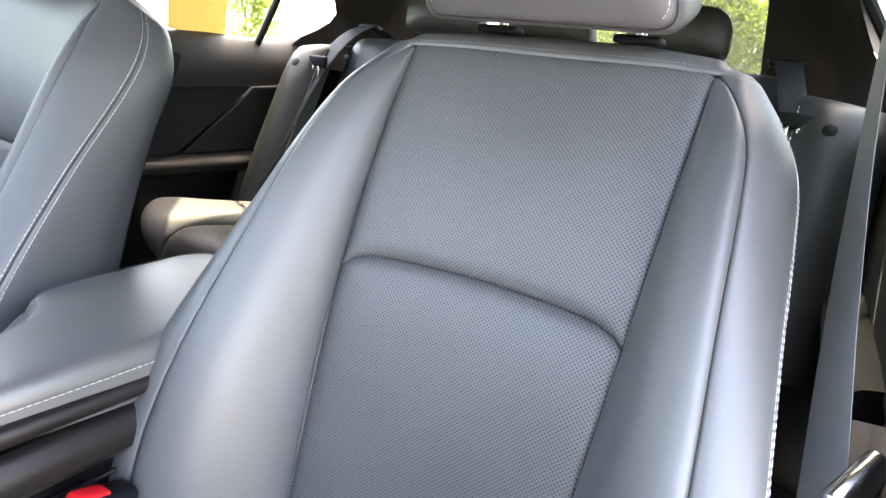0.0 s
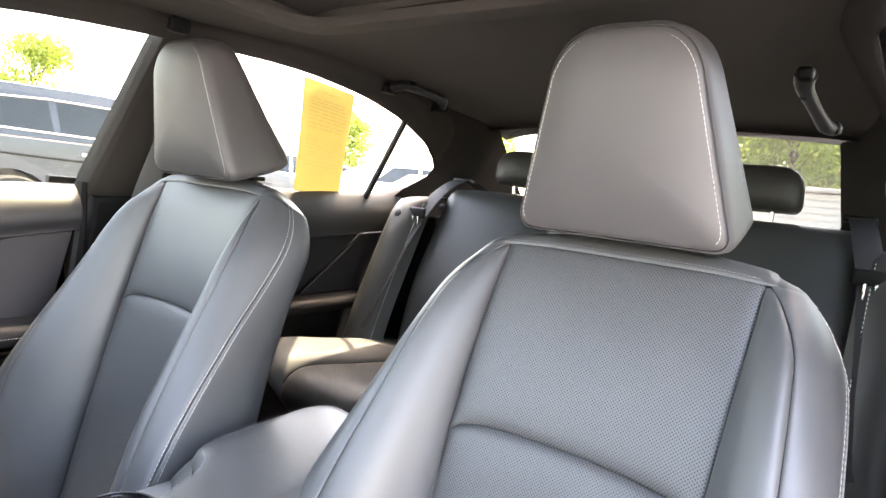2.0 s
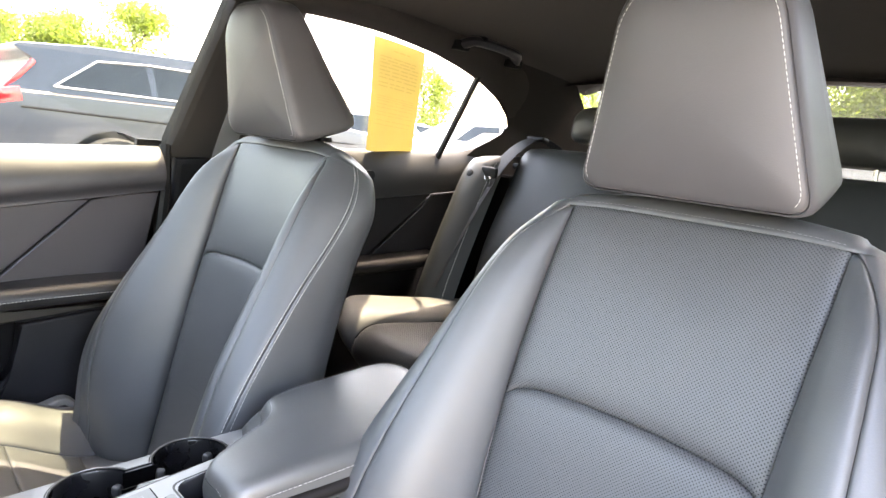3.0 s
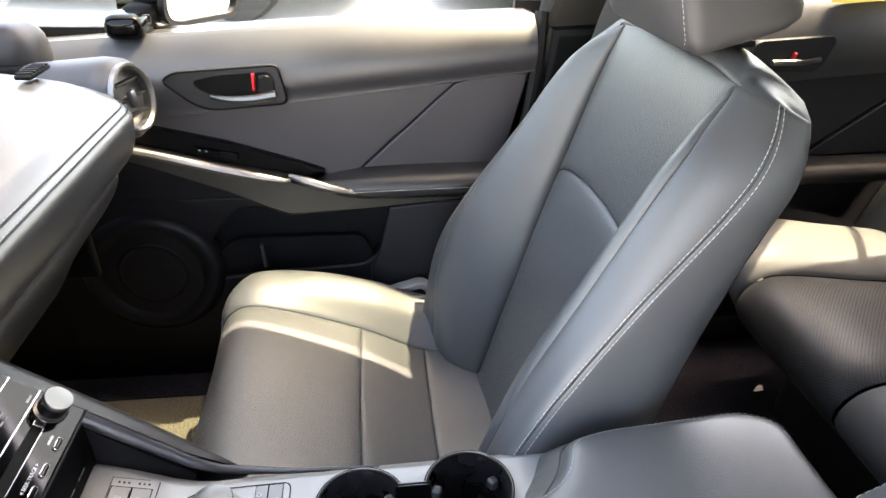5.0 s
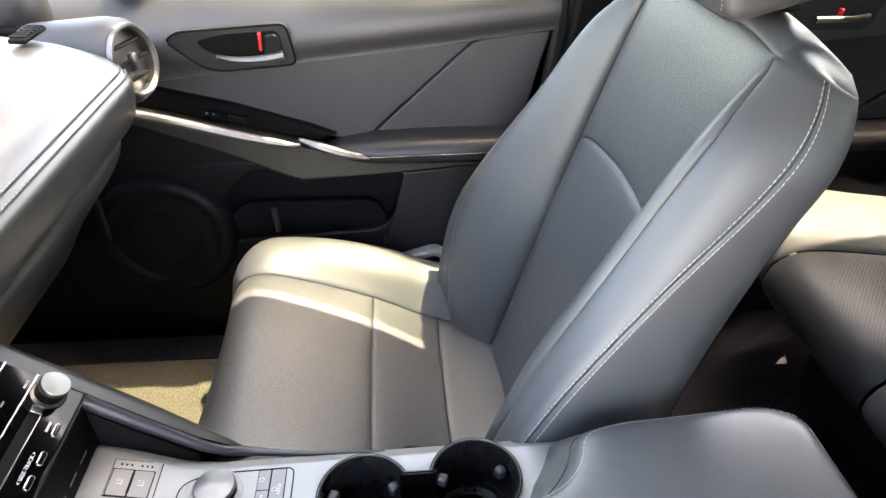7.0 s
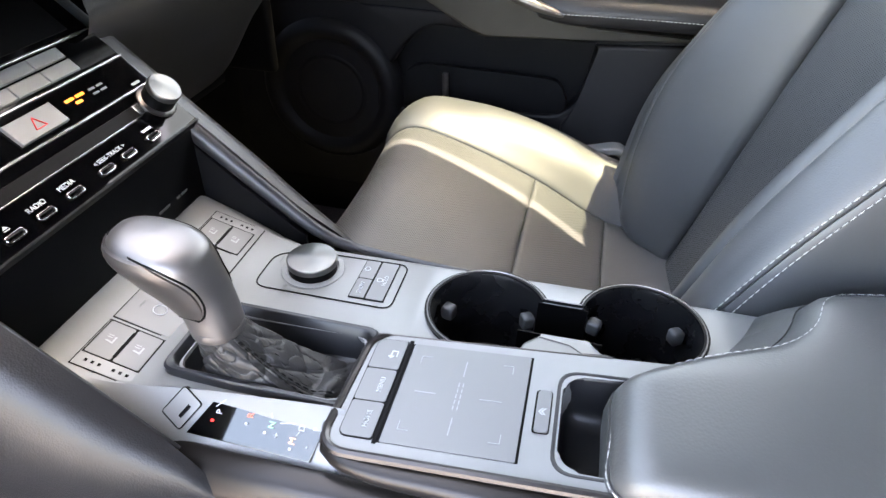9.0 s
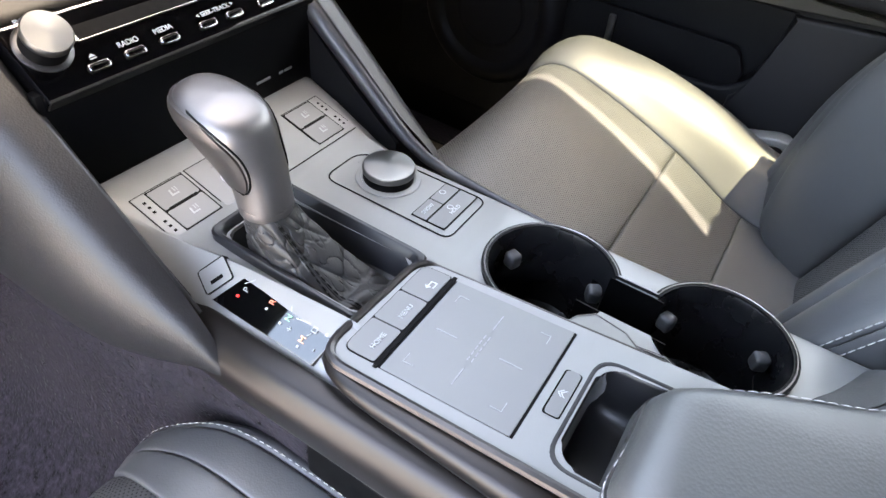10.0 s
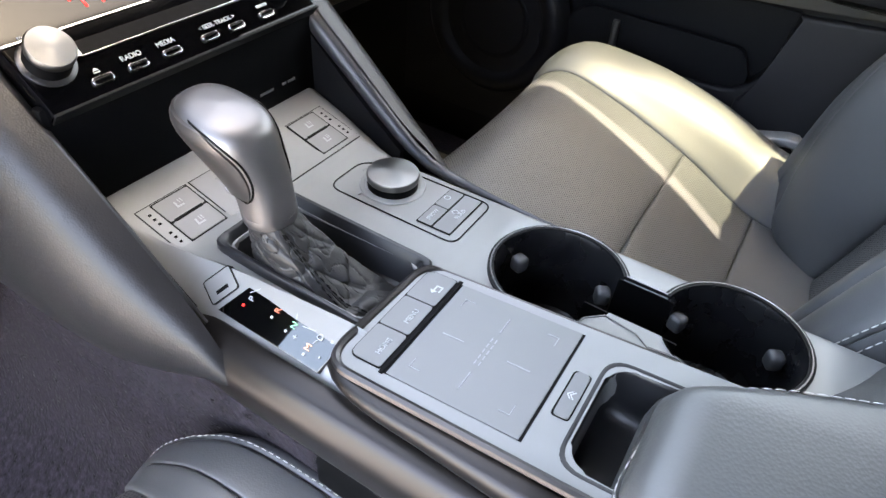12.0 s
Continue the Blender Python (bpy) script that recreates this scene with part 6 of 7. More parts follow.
for k, (lab, x0, x1) in enumerate((("HOME", -0.0385, -0.0135), ("MENU", -0.0125, 0.0125), ("", 0.0135, 0.0385))):
    bmx = pad_plane(0.0565, 0.1480, -0.0012)
    r = [0.0018] * 4
    if k == 0:
        r[3] = 0.005
    if k == 2:
        r[2] = 0.005
    bt = part("pad_button", plate(rounded([(x0, -0.0095), (x1, -0.0095), (x1, 0.0100), (x0, 0.0100)], r, 3), bmx @ Matrix.Translation((0, 0, 0.0008)), 0.004, 0), BUTTON, tp)
    if lab:
        part("button_word", words(lab, bmx @ Matrix.Translation(((x0 + x1) / 2, -0.0032, 0.0011)), 0.0043), WHITE_INK, bt)
    else:
        c = (x0 + x1) / 2
        part("button_arrow", plate([(c - 0.004, 0.001), (c - 0.0015, 0.0032), (c - 0.0015, 0.0015), (c + 0.003, 0.0015), (c + 0.003, -0.003), (c - 0.002, -0.003), (c - 0.002, -0.0022), (c + 0.0022, -0.0022), (c + 0.0022, 0.0006), (c - 0.0015, 0.0006), (c - 0.0015, -0.0012)], bmx @ Matrix.Translation((0, -0.003, 0.0011)), 0.0003, 0), WHITE_INK, bt)
part("button_slot", plate([(-0.0405, -0.0012), (0.0405, -0.0012), (0.0405, 0.0012), (-0.0405, 0.0012)], pad_plane(0.0570, 0.1595, -0.0007), 0.003, 0), DEEP, tp)
# button that opens the box
bm_ = pad_plane(0.0595, 0.2475, -0.0012)
part("release_surround", plate(rounded([(-0.0156, -0.0048), (0.0156, -0.0048), (0.0156, 0.0048), (-0.0156, 0.0048)], 0.002, 4), bm_, 0.004, 0.0004), DEEP, tp)
rb = part("release_button", plate(rounded([(-0.0150, -0.0042), (0.0150, -0.0042), (0.0150, 0.0036), (-0.0150, 0.0036)], 0.002, 4), bm_ @ Matrix.Translation((0, 0, 0.0010)), 0.005, 0.0008), BUTTON, tp)
for dy in (0.0, 0.0016):
    part("release_chevron", plate([(-0.0024, -0.0016 + dy), (0, 0.0006 + dy), (0.0024, -0.0016 + dy), (0.0024, -0.0009 + dy), (0, 0.0013 + dy), (-0.0024, -0.0009 + dy)], bm_ @ Matrix.Translation((-0.001, -0.0006, 0.0012)), 0.0003, 0), WHITE_INK, rb)
# tray in front of the armrest: one smooth moulding with rounded corners and floor
liner_bm, liner_rings = bmesh.new(), []
for inset, z in ((-0.0030, 1.030), (-0.0012, 1.036), (0.0002, 1.0), (0.0009, 0.93), (0.0014, 0.45), (0.0022, 0.28), (0.0046, 0.12), (0.0085, 0.03), (0.0140, 0.0)):
    liner_rings.append([liner_bm.verts.new((x, y, 0.6075 + z * (tz(y) - 0.0024 - 0.6075))) for x, y in tray_plan(inset)])
for lo, hi in zip(liner_rings, liner_rings[1:]):
    for k in range(len(lo)):
        liner_bm.faces.new((lo[k], lo[(k + 1) % len(lo)], hi[(k + 1) % len(lo)], hi[k]))
liner_bm.faces.new(liner_rings[-1])
bmesh.ops.recalc_face_normals(liner_bm, faces=liner_bm.faces)
bmesh.ops.reverse_faces(liner_bm, faces=liner_bm.faces)
part("tray", liner_bm, BOOT_FRAME, console, "dark moulded tray with rounded corners", 60)

# ---- switches on the console ----
def switch_pair(x0, x1, dots):
    """Two seat-heater keys with a row of lamps at one side, let into the console between x0 and x1."""
    sw = thing("seat_heater_switch", "pair of grey seat heater keys let into the console", "switch", ((x0 + x1) / 2, -0.02, 0.62), "seat heater switches")
    m = lie((x0 + x1) / 2, -0.020, 0.0004)
    w = abs(x1 - x0) / 2
    part("surround", plate([(-w, -0.0205), (w, -0.0205), (w, 0.0205), (-w, 0.0205)], m, 0.003, 0), DEEP, sw)
    part("face", plate([(-w + 0.0007, -0.0198), (w - 0.0007, -0.0198), (w - 0.0007, 0.0198), (-w + 0.0007, 0.0198)], m @ Matrix.Translation((0, 0, 0.0003)), 0.003, 0.0002), CONSOLE, sw)
    part("key_outline", plate([(-0.0148, -0.0192), (0.0148, -0.0192), (0.0148, 0.0192), (-0.0148, 0.0192)], m @ Matrix.Translation((-0.005 * dots, 0, 0.0005)), 0.003, 0), DEEP, sw)
    off = 0.005 * dots
    for sy in (-1, 1):
        k = part("key", plate(rounded([(-0.014, -0.0088), (0.014, -0.0088), (0.014, 0.0088), (-0.014, 0.0088)], 0.0015, 3), m @ Matrix.Translation((-off, 0.0095 * sy, 0.0008)), 0.003, 0.0004), BUTTON, sw)
        icon = m @ Matrix.Translation((-off, 0.0095 * sy, 0.0010))
        for pts in ([(-0.0028, -0.0025), (-0.0016, -0.0025), (-0.0008, 0.0028), (-0.002, 0.0028)], [(-0.0016, -0.0025), (0.0030, -0.0025), (0.0030, -0.0013), (-0.0013, -0.0013)], [(0.0012, 0.0), (0.0018, 0.0), (0.0018, 0.0035), (0.0012, 0.0035)], [(0.0030, 0.0), (0.0036, 0.0), (0.0036, 0.0035), (0.0030, 0.0035)]):
            part("seat_symbol", plate(pts, icon, 0.0003, 0), PAD_INK, k)
    part("key_gap", plate([(-0.011, -0.0012), (0.011, -0.0012), (0.011, 0.0012), (-0.011, 0.0012)], m @ Matrix.Translation((-off, 0, 0.0011)), 0.002, 0.0003), DEEP, sw)
    for k in range(6):
        part("lamp", plate([(-0.001, -0.0009), (0.001, -0.0009), (0.001, 0.0009), (-0.001, 0.0009)], m @ Matrix.Translation((dots * 0.0145, -0.0145 + 0.0045 * k + (0.005 if k > 2 else 0), 0.0006)), 0.0003, 0), DEEP, sw)


switch_pair(0.048, 0.0885, -1)
switch_pair(-0.0885, -0.048, 1)
wheel_key = thing("steering_heater_switch", "single grey steering wheel heater key let into the console", "switch", (0.028, -0.02, 0.62))
m = lie(0.0275, -0.020, 0.0004)
part("surround", plate([(-0.0185, -0.0205), (0.0185, -0.0205), (0.0185, 0.0205), (-0.0185, 0.0205)], m, 0.003, 0), DEEP, wheel_key)
part("key", plate([(-0.0178, -0.0198), (0.0178, -0.0198), (0.0178, 0.0198), (-0.0178, 0.0198)], m @ Matrix.Translation((0, 0, 0.0004)), 0.003, 0.0003), BUTTON, wheel_key)
ringm = [m @ Vector((0.0045 * math.cos(a), 0.0045 * math.sin(a) - 0.002, 0.001)) for a in lin(0, 2 * math.pi, 21)]
part("wheel_symbol", tube(ringm, 0.0004, 6, caps=False), WHITE_INK, wheel_key)
part("key_mark", plate([(-0.003, -0.0006), (0.003, -0.0006), (0.003, 0.0006), (-0.003, 0.0006)], m @ Matrix.Translation((0, 0.011, 0.0009)), 0.0003, 0), DIM_INK, wheel_key)

seam_ = [Vector((x, 0.0030, deck(0.003) + 0.0002)) for x in lin(0.008, -0.087, 12)]
part("switch_bar_seam", tube(seam_, 0.0005, 5), DEEP, wheel_key)
# drive mode dial
dial = thing("drive_mode_dial", "turned aluminium drive mode dial in a grey switch panel", "dial", (-0.053, 0.06, 0.615))
m = lie(-0.0490, 0.0775, 0.0004)
ol = rounded([(-0.0265, -0.0540), (0.0260, -0.0540), (0.0255, 0.0300), (0.0140, 0.0535), (-0.0255, 0.0535)], [0.008, 0.008, 0.012, 0.010, 0.010], 5)
groove = [Vector((-0.0490 - a, 0.0775 - b, deck(0.0775 - b) + 0.0003)) for a, b in ol]
part("panel_groove", tube(groove + groove[:1], 0.0006, 6, caps=False), DEEP, dial)
kc = Vector((-0.0530, 0.0600, deck(0.06)))
part("dial_base", lathe([(0.0245, 0.0006), (0.0240, 0.0016), (0.0205, 0.0020), (0.0200, 0.0012)], kc, None, 48), CONSOLE, dial)
part("dial_side", lathe([(0.0188, 0.0), (0.0188, 0.0085), (0.0183, 0.0095)], kc, None, 64), DEEP, dial)
dt = part("dial_top", lathe([(0.0192, 0.0), (0.0194, 0.0038), (0.0187, 0.0049), (0.0178, 0.0052), (0.0003, 0.0054)], (0, 0, 0), None, 64), BRUSHED, dial, "turned aluminium cap")
dt.matrix_parent_inverse = Matrix.Translation(dial.location).inverted() @ Matrix.Translation(kc + Vector((0, 0, 0.0072)))
m2 = m @ Matrix.Translation((0.002, -0.033, 0.0009))
part("key_outline", plate([(-0.0226, -0.0141), (0.0226, -0.0141), (0.0226, 0.0131), (-0.0226, 0.0131)], m2 @ Matrix.Translation((0, 0, -0.0004)), 0.002, 0), DEEP, dial)
for x0, x1, y0, y1, lab in ((-0.022, -0.0005, 0.001, 0.0125, "SNOW"), (0.0005, 0.022, 0.001, 0.0125, ""), (-0.022, 0.022, -0.0135, 0.0, "HOLD")):
    k = part("mode_key", plate(rounded([(x0, y0), (x1, y0), (x1, y1), (x0, y1)], 0.0012, 3), m2, 0.003, 0.0003), BUTTON, dial)
    c = Vector(((x0 + x1) / 2, (y0 + y1) / 2))
    if lab:
        part("key_word", words(lab, m2 @ Matrix.Translation((c.x, c.y - (0.0022 if lab == "HOLD" else 0), 0.0003)), 0.0042), WHITE_INK, k)
    if lab != "SNOW":
        ps = [m2 @ Vector((c.x + 0.0022 * math.cos(a), c.y + 0.002 + 0.0022 * math.sin(a), 0.0003)) for a in lin(0, 2 * math.pi, 17)]
        part("key_symbol", tube(ps, 0.0003, 5, caps=False), WHITE_INK, k)
part("mode_key_gap", plate([(-0.0225, -0.0004), (0.0225, -0.0004), (0.0225, 0.0012), (-0.0225, 0.0012)], m2, 0.002, 0), DEEP, dial)
for a0 in (120, 165):
    ps = [kc + Vector((0.0245 * math.cos(radians(a)), 0.0245 * math.sin(radians(a)), 0.0014)) for a in lin(a0 - 90, a0 - 65, 8)]
    part("dial_arc", tube(ps, 0.0004, 5), GREY_INK, dial)
for k, (x, y) in enumerate(((0.012, 0.040), (0.010, 0.046), (-0.016, 0.030))):
    part("dial_word_bar", plate([(-0.005, -0.0007), (0.005, -0.0007), (0.005, 0.0007), (-0.005, 0.0007)], m @ Matrix.Translation((x, y, 0.001)), 0.0003, 0), GREY_INK, dial)

# ---- armrest box ----
box = thing("armrest", "padded dark grey leather armrest lid with pale stitching", "armrest", (0.01, 0.45, 0.62))
plan = rounded([(0.112, 0.281), (0.040, 0.281), (0.018, 0.318), (-0.005, 0.368), (-0.034, 0.392), (-0.064, 0.402), (-0.0755, 0.448), (-0.0745, 0.600), (-0.056, 0.634), (0.085, 0.634), (0.120, 0.600), (0.122, 0.420)],
               [0.018, 0.012, 0.05, 0.05, 0.04, 0.03, 0.04, 0.05, 0.03, 0.03, 0.05, 0.2], 5)
cen = Vector((0.03, 0.47))


def ring_at(scale, z, k, shrink=1.0):
    out = []
    for x, y in plan:
        d = Vector((x, y)) - cen
        flare = max(0.0, min(1.0, (0.03 - x) / 0.05)) * max(0.0, min(1.0, (0.46 - y) / 0.06)) * max(0.0, min(1.0, (0.649 - z) / 0.023))
        p = cen + d * (1 - (scale - 0.024 * flare) / d.length) * shrink
        out.append(Vector((p.x, p.y, z + k * (p.y - 0.281))))
    return out


levels = [(0.006, 0.618, 0.0), (0.001, 0.628, 0.01), (0.0, 0.640, 0.03), (0.0015, 0.6515, 0.05), (0.003, 0.6505, 0.05), (0.003, 0.6545, 0.05), (0.007, 0.6630, 0.055), (0.014, 0.6690, 0.06), (0.014, 0.6708, 0.06, 0.93), (0.014, 0.6720, 0.06, 0.82),
          (0.014, 0.6729, 0.06, 0.68), (0.014, 0.6735, 0.06, 0.5), (0.014, 0.6738, 0.06, 0.3), (0.014, 0.674, 0.06, 0.12), (0.014, 0.674, 0.06, 0.01)]


def lid_z(z):
    return 0.618 + 0.90 * (z - 0.618)


bm = bmesh.new()
rings = [[bm.verts.new(p) for p in ring_at(l[0], lid_z(l[1]), l[2] * 0.85, *l[3:])] for l in levels]
n = len(plan)
for a, b in zip(rings, rings[1:]):
    for i in range(n):
        bm.faces.new((a[i], a[(i + 1) % n], b[(i + 1) % n], b[i]))
bm.faces.new(rings[-1])
bmesh.ops.recalc_face_normals(bm, faces=bm.faces)
lid = part("lid", bm, LEATHER_LID, box, "", 60)
ln = []
for near_, far_ in zip(ring_at(0.0012, lid_z(0.6500), 0.047), ring_at(0.0135, lid_z(0.6698), 0.0512)):
    k = min(1.0, max(0.0, (0.075 - near_.x) / 0.06))
    ln.append(near_.lerp(far_, k * k * (3 - 2 * k)))
nr = [((Vector((p.x, p.y, 0)) - Vector((cen.x, cen.y, 0))).normalized() + Vector((0, 0, 1.0))).normalized() for p in ln]
part("lid_stitching", stitches(ln + ln[:1], nr + nr[:1], 0.0046, 0.0014, 0.00040), THREAD, lid)
part("box_body", rbox((0.022, 0.500, 0.43), (0.178, 0.25, 0.34), 0.02, 3), PLASTIC, box)

# ---- centre stack ----
stack = thing("centre_stack", "glossy black radio and climate panel with metal knobs", "control panel", (0, -0.1, 0.7))
UP = Vector((0, -0.77, 0.64)).normalized()


def on_stack(x, s, lift=0.0):
    n = Vector((0, UP.z, -UP.y))
    p = Vector((x, -0.052, 0.704)) + UP * s + n * lift
    return basis(p, (-1, 0, 0), UP)


def bar(x0, x1, s0, s1, lift, depth, material, name, parent=stack, bevel=0.0003, r=0.0):
    pts = [(-(x1 - x0) / 2, s0), ((x1 - x0) / 2, s0), ((x1 - x0) / 2, s1), (-(x1 - x0) / 2, s1)]
    if r:
        pts = rounded(pts, r, 3)
    return part(name, plate(pts, on_stack((x0 + x1) / 2, 0, lift), depth, bevel), material, parent)


panel = bar(-0.107, 0.107, 0.0, 0.150, 0.0, 0.02, PIANO, "panel", bevel=0.002)
bar(-0.107, 0.107, -0.001, 0.0008, 0.001, 0.01, PLASTIC, "lower_lip")
for s0 in (0.0425, 0.0700, 0.0980):
    bar(-0.106, 0.106, s0, s0 + 0.0016, 0.0012, 0.003, SILVER, "bright_strip")
slot = bar(-0.070, 0.072, 0.0255, 0.0345, 0.0006, 0.003, DEEP, "disc_slot")
for x in (-0.074, 0.076):
    bar(x - 0.005, x + 0.005, 0.0255, 0.0345, 0.0010, 0.003, SILVER, "slot_end", slot)
bar(-0.070, 0.072, 0.0245, 0.0255, 0.0012, 0.002, SILVER, "slot_edge", slot)
for x in (0.091, -0.091):
    kb = part("radio_knob_ring", lathe([(0.0145, 0), (0.0150, 0.002), (0.0135, 0.003)], on_stack(x, 0.028).translation, on_stack(x, 0.028).to_3x3(), 40), SATIN_DARK, stack)
    part("radio_knob_side", lathe([(0.0122, 0.001), (0.0122, 0.0135)], on_stack(x, 0.028).translation, on_stack(x, 0.028).to_3x3(), 40), DEEP, kb)
    cap = part("radio_knob", lathe([(0.0125, 0.0), (0.0128, 0.004), (0.0120, 0.0052), (0.0003, 0.0055)], (0, 0, 0), None, 48), BRUSHED, kb, "turned aluminium knob")
    cap.matrix_parent_inverse = on_stack(x, 0.028, 0.0125)
for x, lab in ((0.071, "\u23cf"), (0.047, "RADIO"), (0.022, "MEDIA"), (-0.0085, "SEEK"), (-0.0315, ""), (-0.060, "")):
    b_ = bar(x - 0.0058, x + 0.0058, 0.0070, 0.0102, 0.0018, 0.003, PIANO, "radio_key", bevel=0.0008, r=0.0014)
    rim_ = [on_stack(x, 0.0086, 0.0013) @ Vector((a, b, 0)) for a, b in rounded([(-0.0064, -0.0021), (0.0064, -0.0021), (0.0064, 0.0021), (-0.0064, 0.0021)], 0.002, 4)]
    part("key_edge", tube(rim_ + rim_[:1], 0.0004, 5, caps=False), SILVER, b_)
    if lab in ("RADIO", "MEDIA"):
        part("key_word", words(lab, on_stack(x, 0.0155, 0.0003), 0.0046), WHITE_INK, b_)
part("key_word", words("< SEEK-TRACK >", on_stack(-0.020, 0.0155, 0.0003), 0.0042), WHITE_INK, panel)
part("eject_symbol", plate([(-0.002, 0), (0.002, 0), (0, 0.002)], on_stack(0.071, 0.0148, 0.0004), 0.0003, 0), WHITE_INK, panel)
bar(0.069, 0.073, 0.0135, 0.0141, 0.0004, 0.0003, WHITE_INK, "eject_symbol", panel, 0)
part("knob_word", words("PWR-VOL", on_stack(0.086, 0.0485 - 0.0035, 0.0003) , 0.0042), WHITE_INK, panel)
bar(-0.097, -0.088, 0.0465, 0.0485, 0.0004, 0.0003, GREY_INK, "knob_word_bar", panel, 0)
bar(-0.066, -0.056, 0.0145, 0.0165, 0.0004, 0.0003, WHITE_INK, "key_word_bar", panel, 0)
hz = bar(-0.021, 0.019, 0.0480, 0.0640, 0.0030, 0.004, BUTTON, "hazard_key", bevel=0.0005)
tr = on_stack(-0.001, 0.0555, 0.0033)
for a, b in ((0, 1), (1, 2), (2, 0)):
    ps = [Vector((-0.0045, -0.0035, 0)), Vector((0.0045, -0.0035, 0)), Vector((0, 0.0045, 0))]
    part("hazard_triangle", tube([tr @ ps[a], tr @ ps[b]], 0.00045, 5), RED, hz)
for k, x in enumerate((0.052, 0.041)):
    for x0, x1, s0, s1 in ((-0.004, 0.004, 0.0625, 0.0638), (0.0027, 0.004, 0.051, 0.0625), (-0.004, -0.0027, 0.057, 0.0625)):
        bar(x - x1, x - x0, s0, s1, 0.0004, 0.0003, LED_RED, "temperature_display", panel, 0)
for x in (-0.046, -0.036):
    bar(x - 0.004, x + 0.004, 0.0585, 0.0605, 0.0005, 0.0003, LED_ORANGE, "airbag_lamp", panel, 0)
bar(-0.044, -0.038, 0.0545, 0.0565, 0.0005, 0.0003, LED_ORANGE, "airbag_lamp", panel, 0)
for x in (-0.058, -0.066):
    bar(x - 0.003, x + 0.003, 0.0585, 0.0600, 0.0005, 0.0003, DIM_INK, "lamp_word_bar", panel, 0)
    bar(x - 0.003, x + 0.003, 0.0545, 0.0560, 0.0005, 0.0003, DIM_INK, "lamp_word_bar", panel, 0)
for k in range(5):
    bar(-0.052 + 0.0285 * k - 0.0138, -0.052 + 0.0285 * k + 0.0138, 0.0745, 0.0845, 0.0020, 0.004, BUTTON, "climate_key", bevel=0.0008)
    bar(-0.052 + 0.0285 * k - 0.0138, -0.052 + 0.0285 * k + 0.0138, 0.0865, 0.0955, 0.0020, 0.004, BUTTON, "climate_key", bevel=0.0008)
bar(0.036, 0.040, 0.0850, 0.0862, 0.0024, 0.0004, LED_GREEN, "climate_lamp", panel, 0)
bar(-0.090, 0.090, 0.104, 0.145, 0.0006, 0.002, DEEP, "display", bevel=0.0)
bar(0.030, 0.034, 0.107, 0.112, 0.0009, 0.0003, WHITE_INK, "display_mark", panel, 0)
# recess under the radio, with small printed marks
wall = part("recess_wall", rbox((0, -0.064, 0.668), (0.222, 0.008, 0.075), 0.002), DEEP, stack)
for x, w in ((-0.030, 0.012), (-0.053, 0.014), (-0.072, 0.004), (-0.080, 0.008)):
    part("print_bar", rbox((x, -0.0598, 0.6505), (w, 0.0004, 0.0020), 0), DIM_INK, wall)
part("stack_top", rbox((0, -0.26, 0.80), (0.22, 0.20, 0.14), 0.01), SOFT_DASH, stack)
# centre air vents above the radio
for x in (-0.105, 0.105):
    vf = part("centre_vent", rbox((x * 1.22, -0.125, 0.842), (0.086, 0.05, 0.066), 0.010, 3, Euler((radians(-38), 0, 0)).to_matrix()), SATIN_DARK, dash, "satin framed centre air vent")
    for k in range(4):
        t = Euler((radians(-38), 0, 0)).to_matrix()
        p = Vector((x * 1.22, -0.125, 0.842)) + t @ Vector((0, 0.022, -0.024 + 0.016 * k))
        part("vent_slat", rbox(tuple(p), (0.070, 0.014, 0.003), 0.001, 1, t), DEEP, vf)

# ---- belts and small things ----
def strap(points, width, thick=0.0016, across=(0, 1, 0), end=None):
    """Webbing along the points, its width along across, turning to end at the far end."""
    pts = smooth_path(points, 40)
    first, last = Vector(across).normalized(), Vector(end or across).normalized()
    bm = bmesh.new()
    rows = []
    for i, p in enumerate(pts):
        d = (pts[min(i + 1, 39)] - pts[max(0, i - 1)]).normalized()
        a = first.lerp(last, i / 39)
        s = (a - d * a.dot(d)).normalized()
        n = d.cross(s) * thick / 2
        rows.append([bm.verts.new(p + s * width / 2 * k + n * m * (1 if abs(k) < 0.99 else 0.4)) for k, m in ((-1, 1), (-0.66, 1.6), (-0.33, 1), (0, 1.6), (0.33, 1), (0.66, 1.6), (1, 1), (1, -1), (-1, -1))])
    n = len(rows[0])
    for r, q in zip(rows, rows[1:]):
        for k in range(n):
            bm.faces.new((r[k], r[(k + 1) % n], q[(k + 1) % n], q[k]))
    bmesh.ops.recalc_face_normals(bm, faces=bm.faces)
    return bm


def buckle(x, y, z, label, top=RED, tip="red release button"):
    b = thing("belt_buckle", label, "seat belt buckle", (x, y, 0.35), "front belt buckles")
    t = Euler((radians(-14), 0, 0)).to_matrix()
    part("stalk", tube(smooth_path([(x, y + 0.02, 0.33), (x, y + 0.01, 0.45), (x, y, z - 0.06)], 10), 0.012, 8), PLASTIC, b)
    part("housing", rbox((x, y, z - 0.03), (0.028, 0.050, 0.075), 0.008, 3, t), PLASTIC, b)
    part("release_button", rbox((x, y - 0.008, z + 0.004), (0.020, 0.030, 0.016), 0.004, 3, t), top, b, tip)


buckle(0.145, 0.355, 0.560, "black belt buckle with a red button beside the driver's seat")
buckle(-0.147, 0.262, 0.522, "black belt buckle between the console and the passenger seat", PLASTIC, "black top of the buckle")


belt = thing("seat_belt", "dark grey webbing seat belt hanging beside the driver's seat", "seat belt", (0.64, 0.55, 0.6))
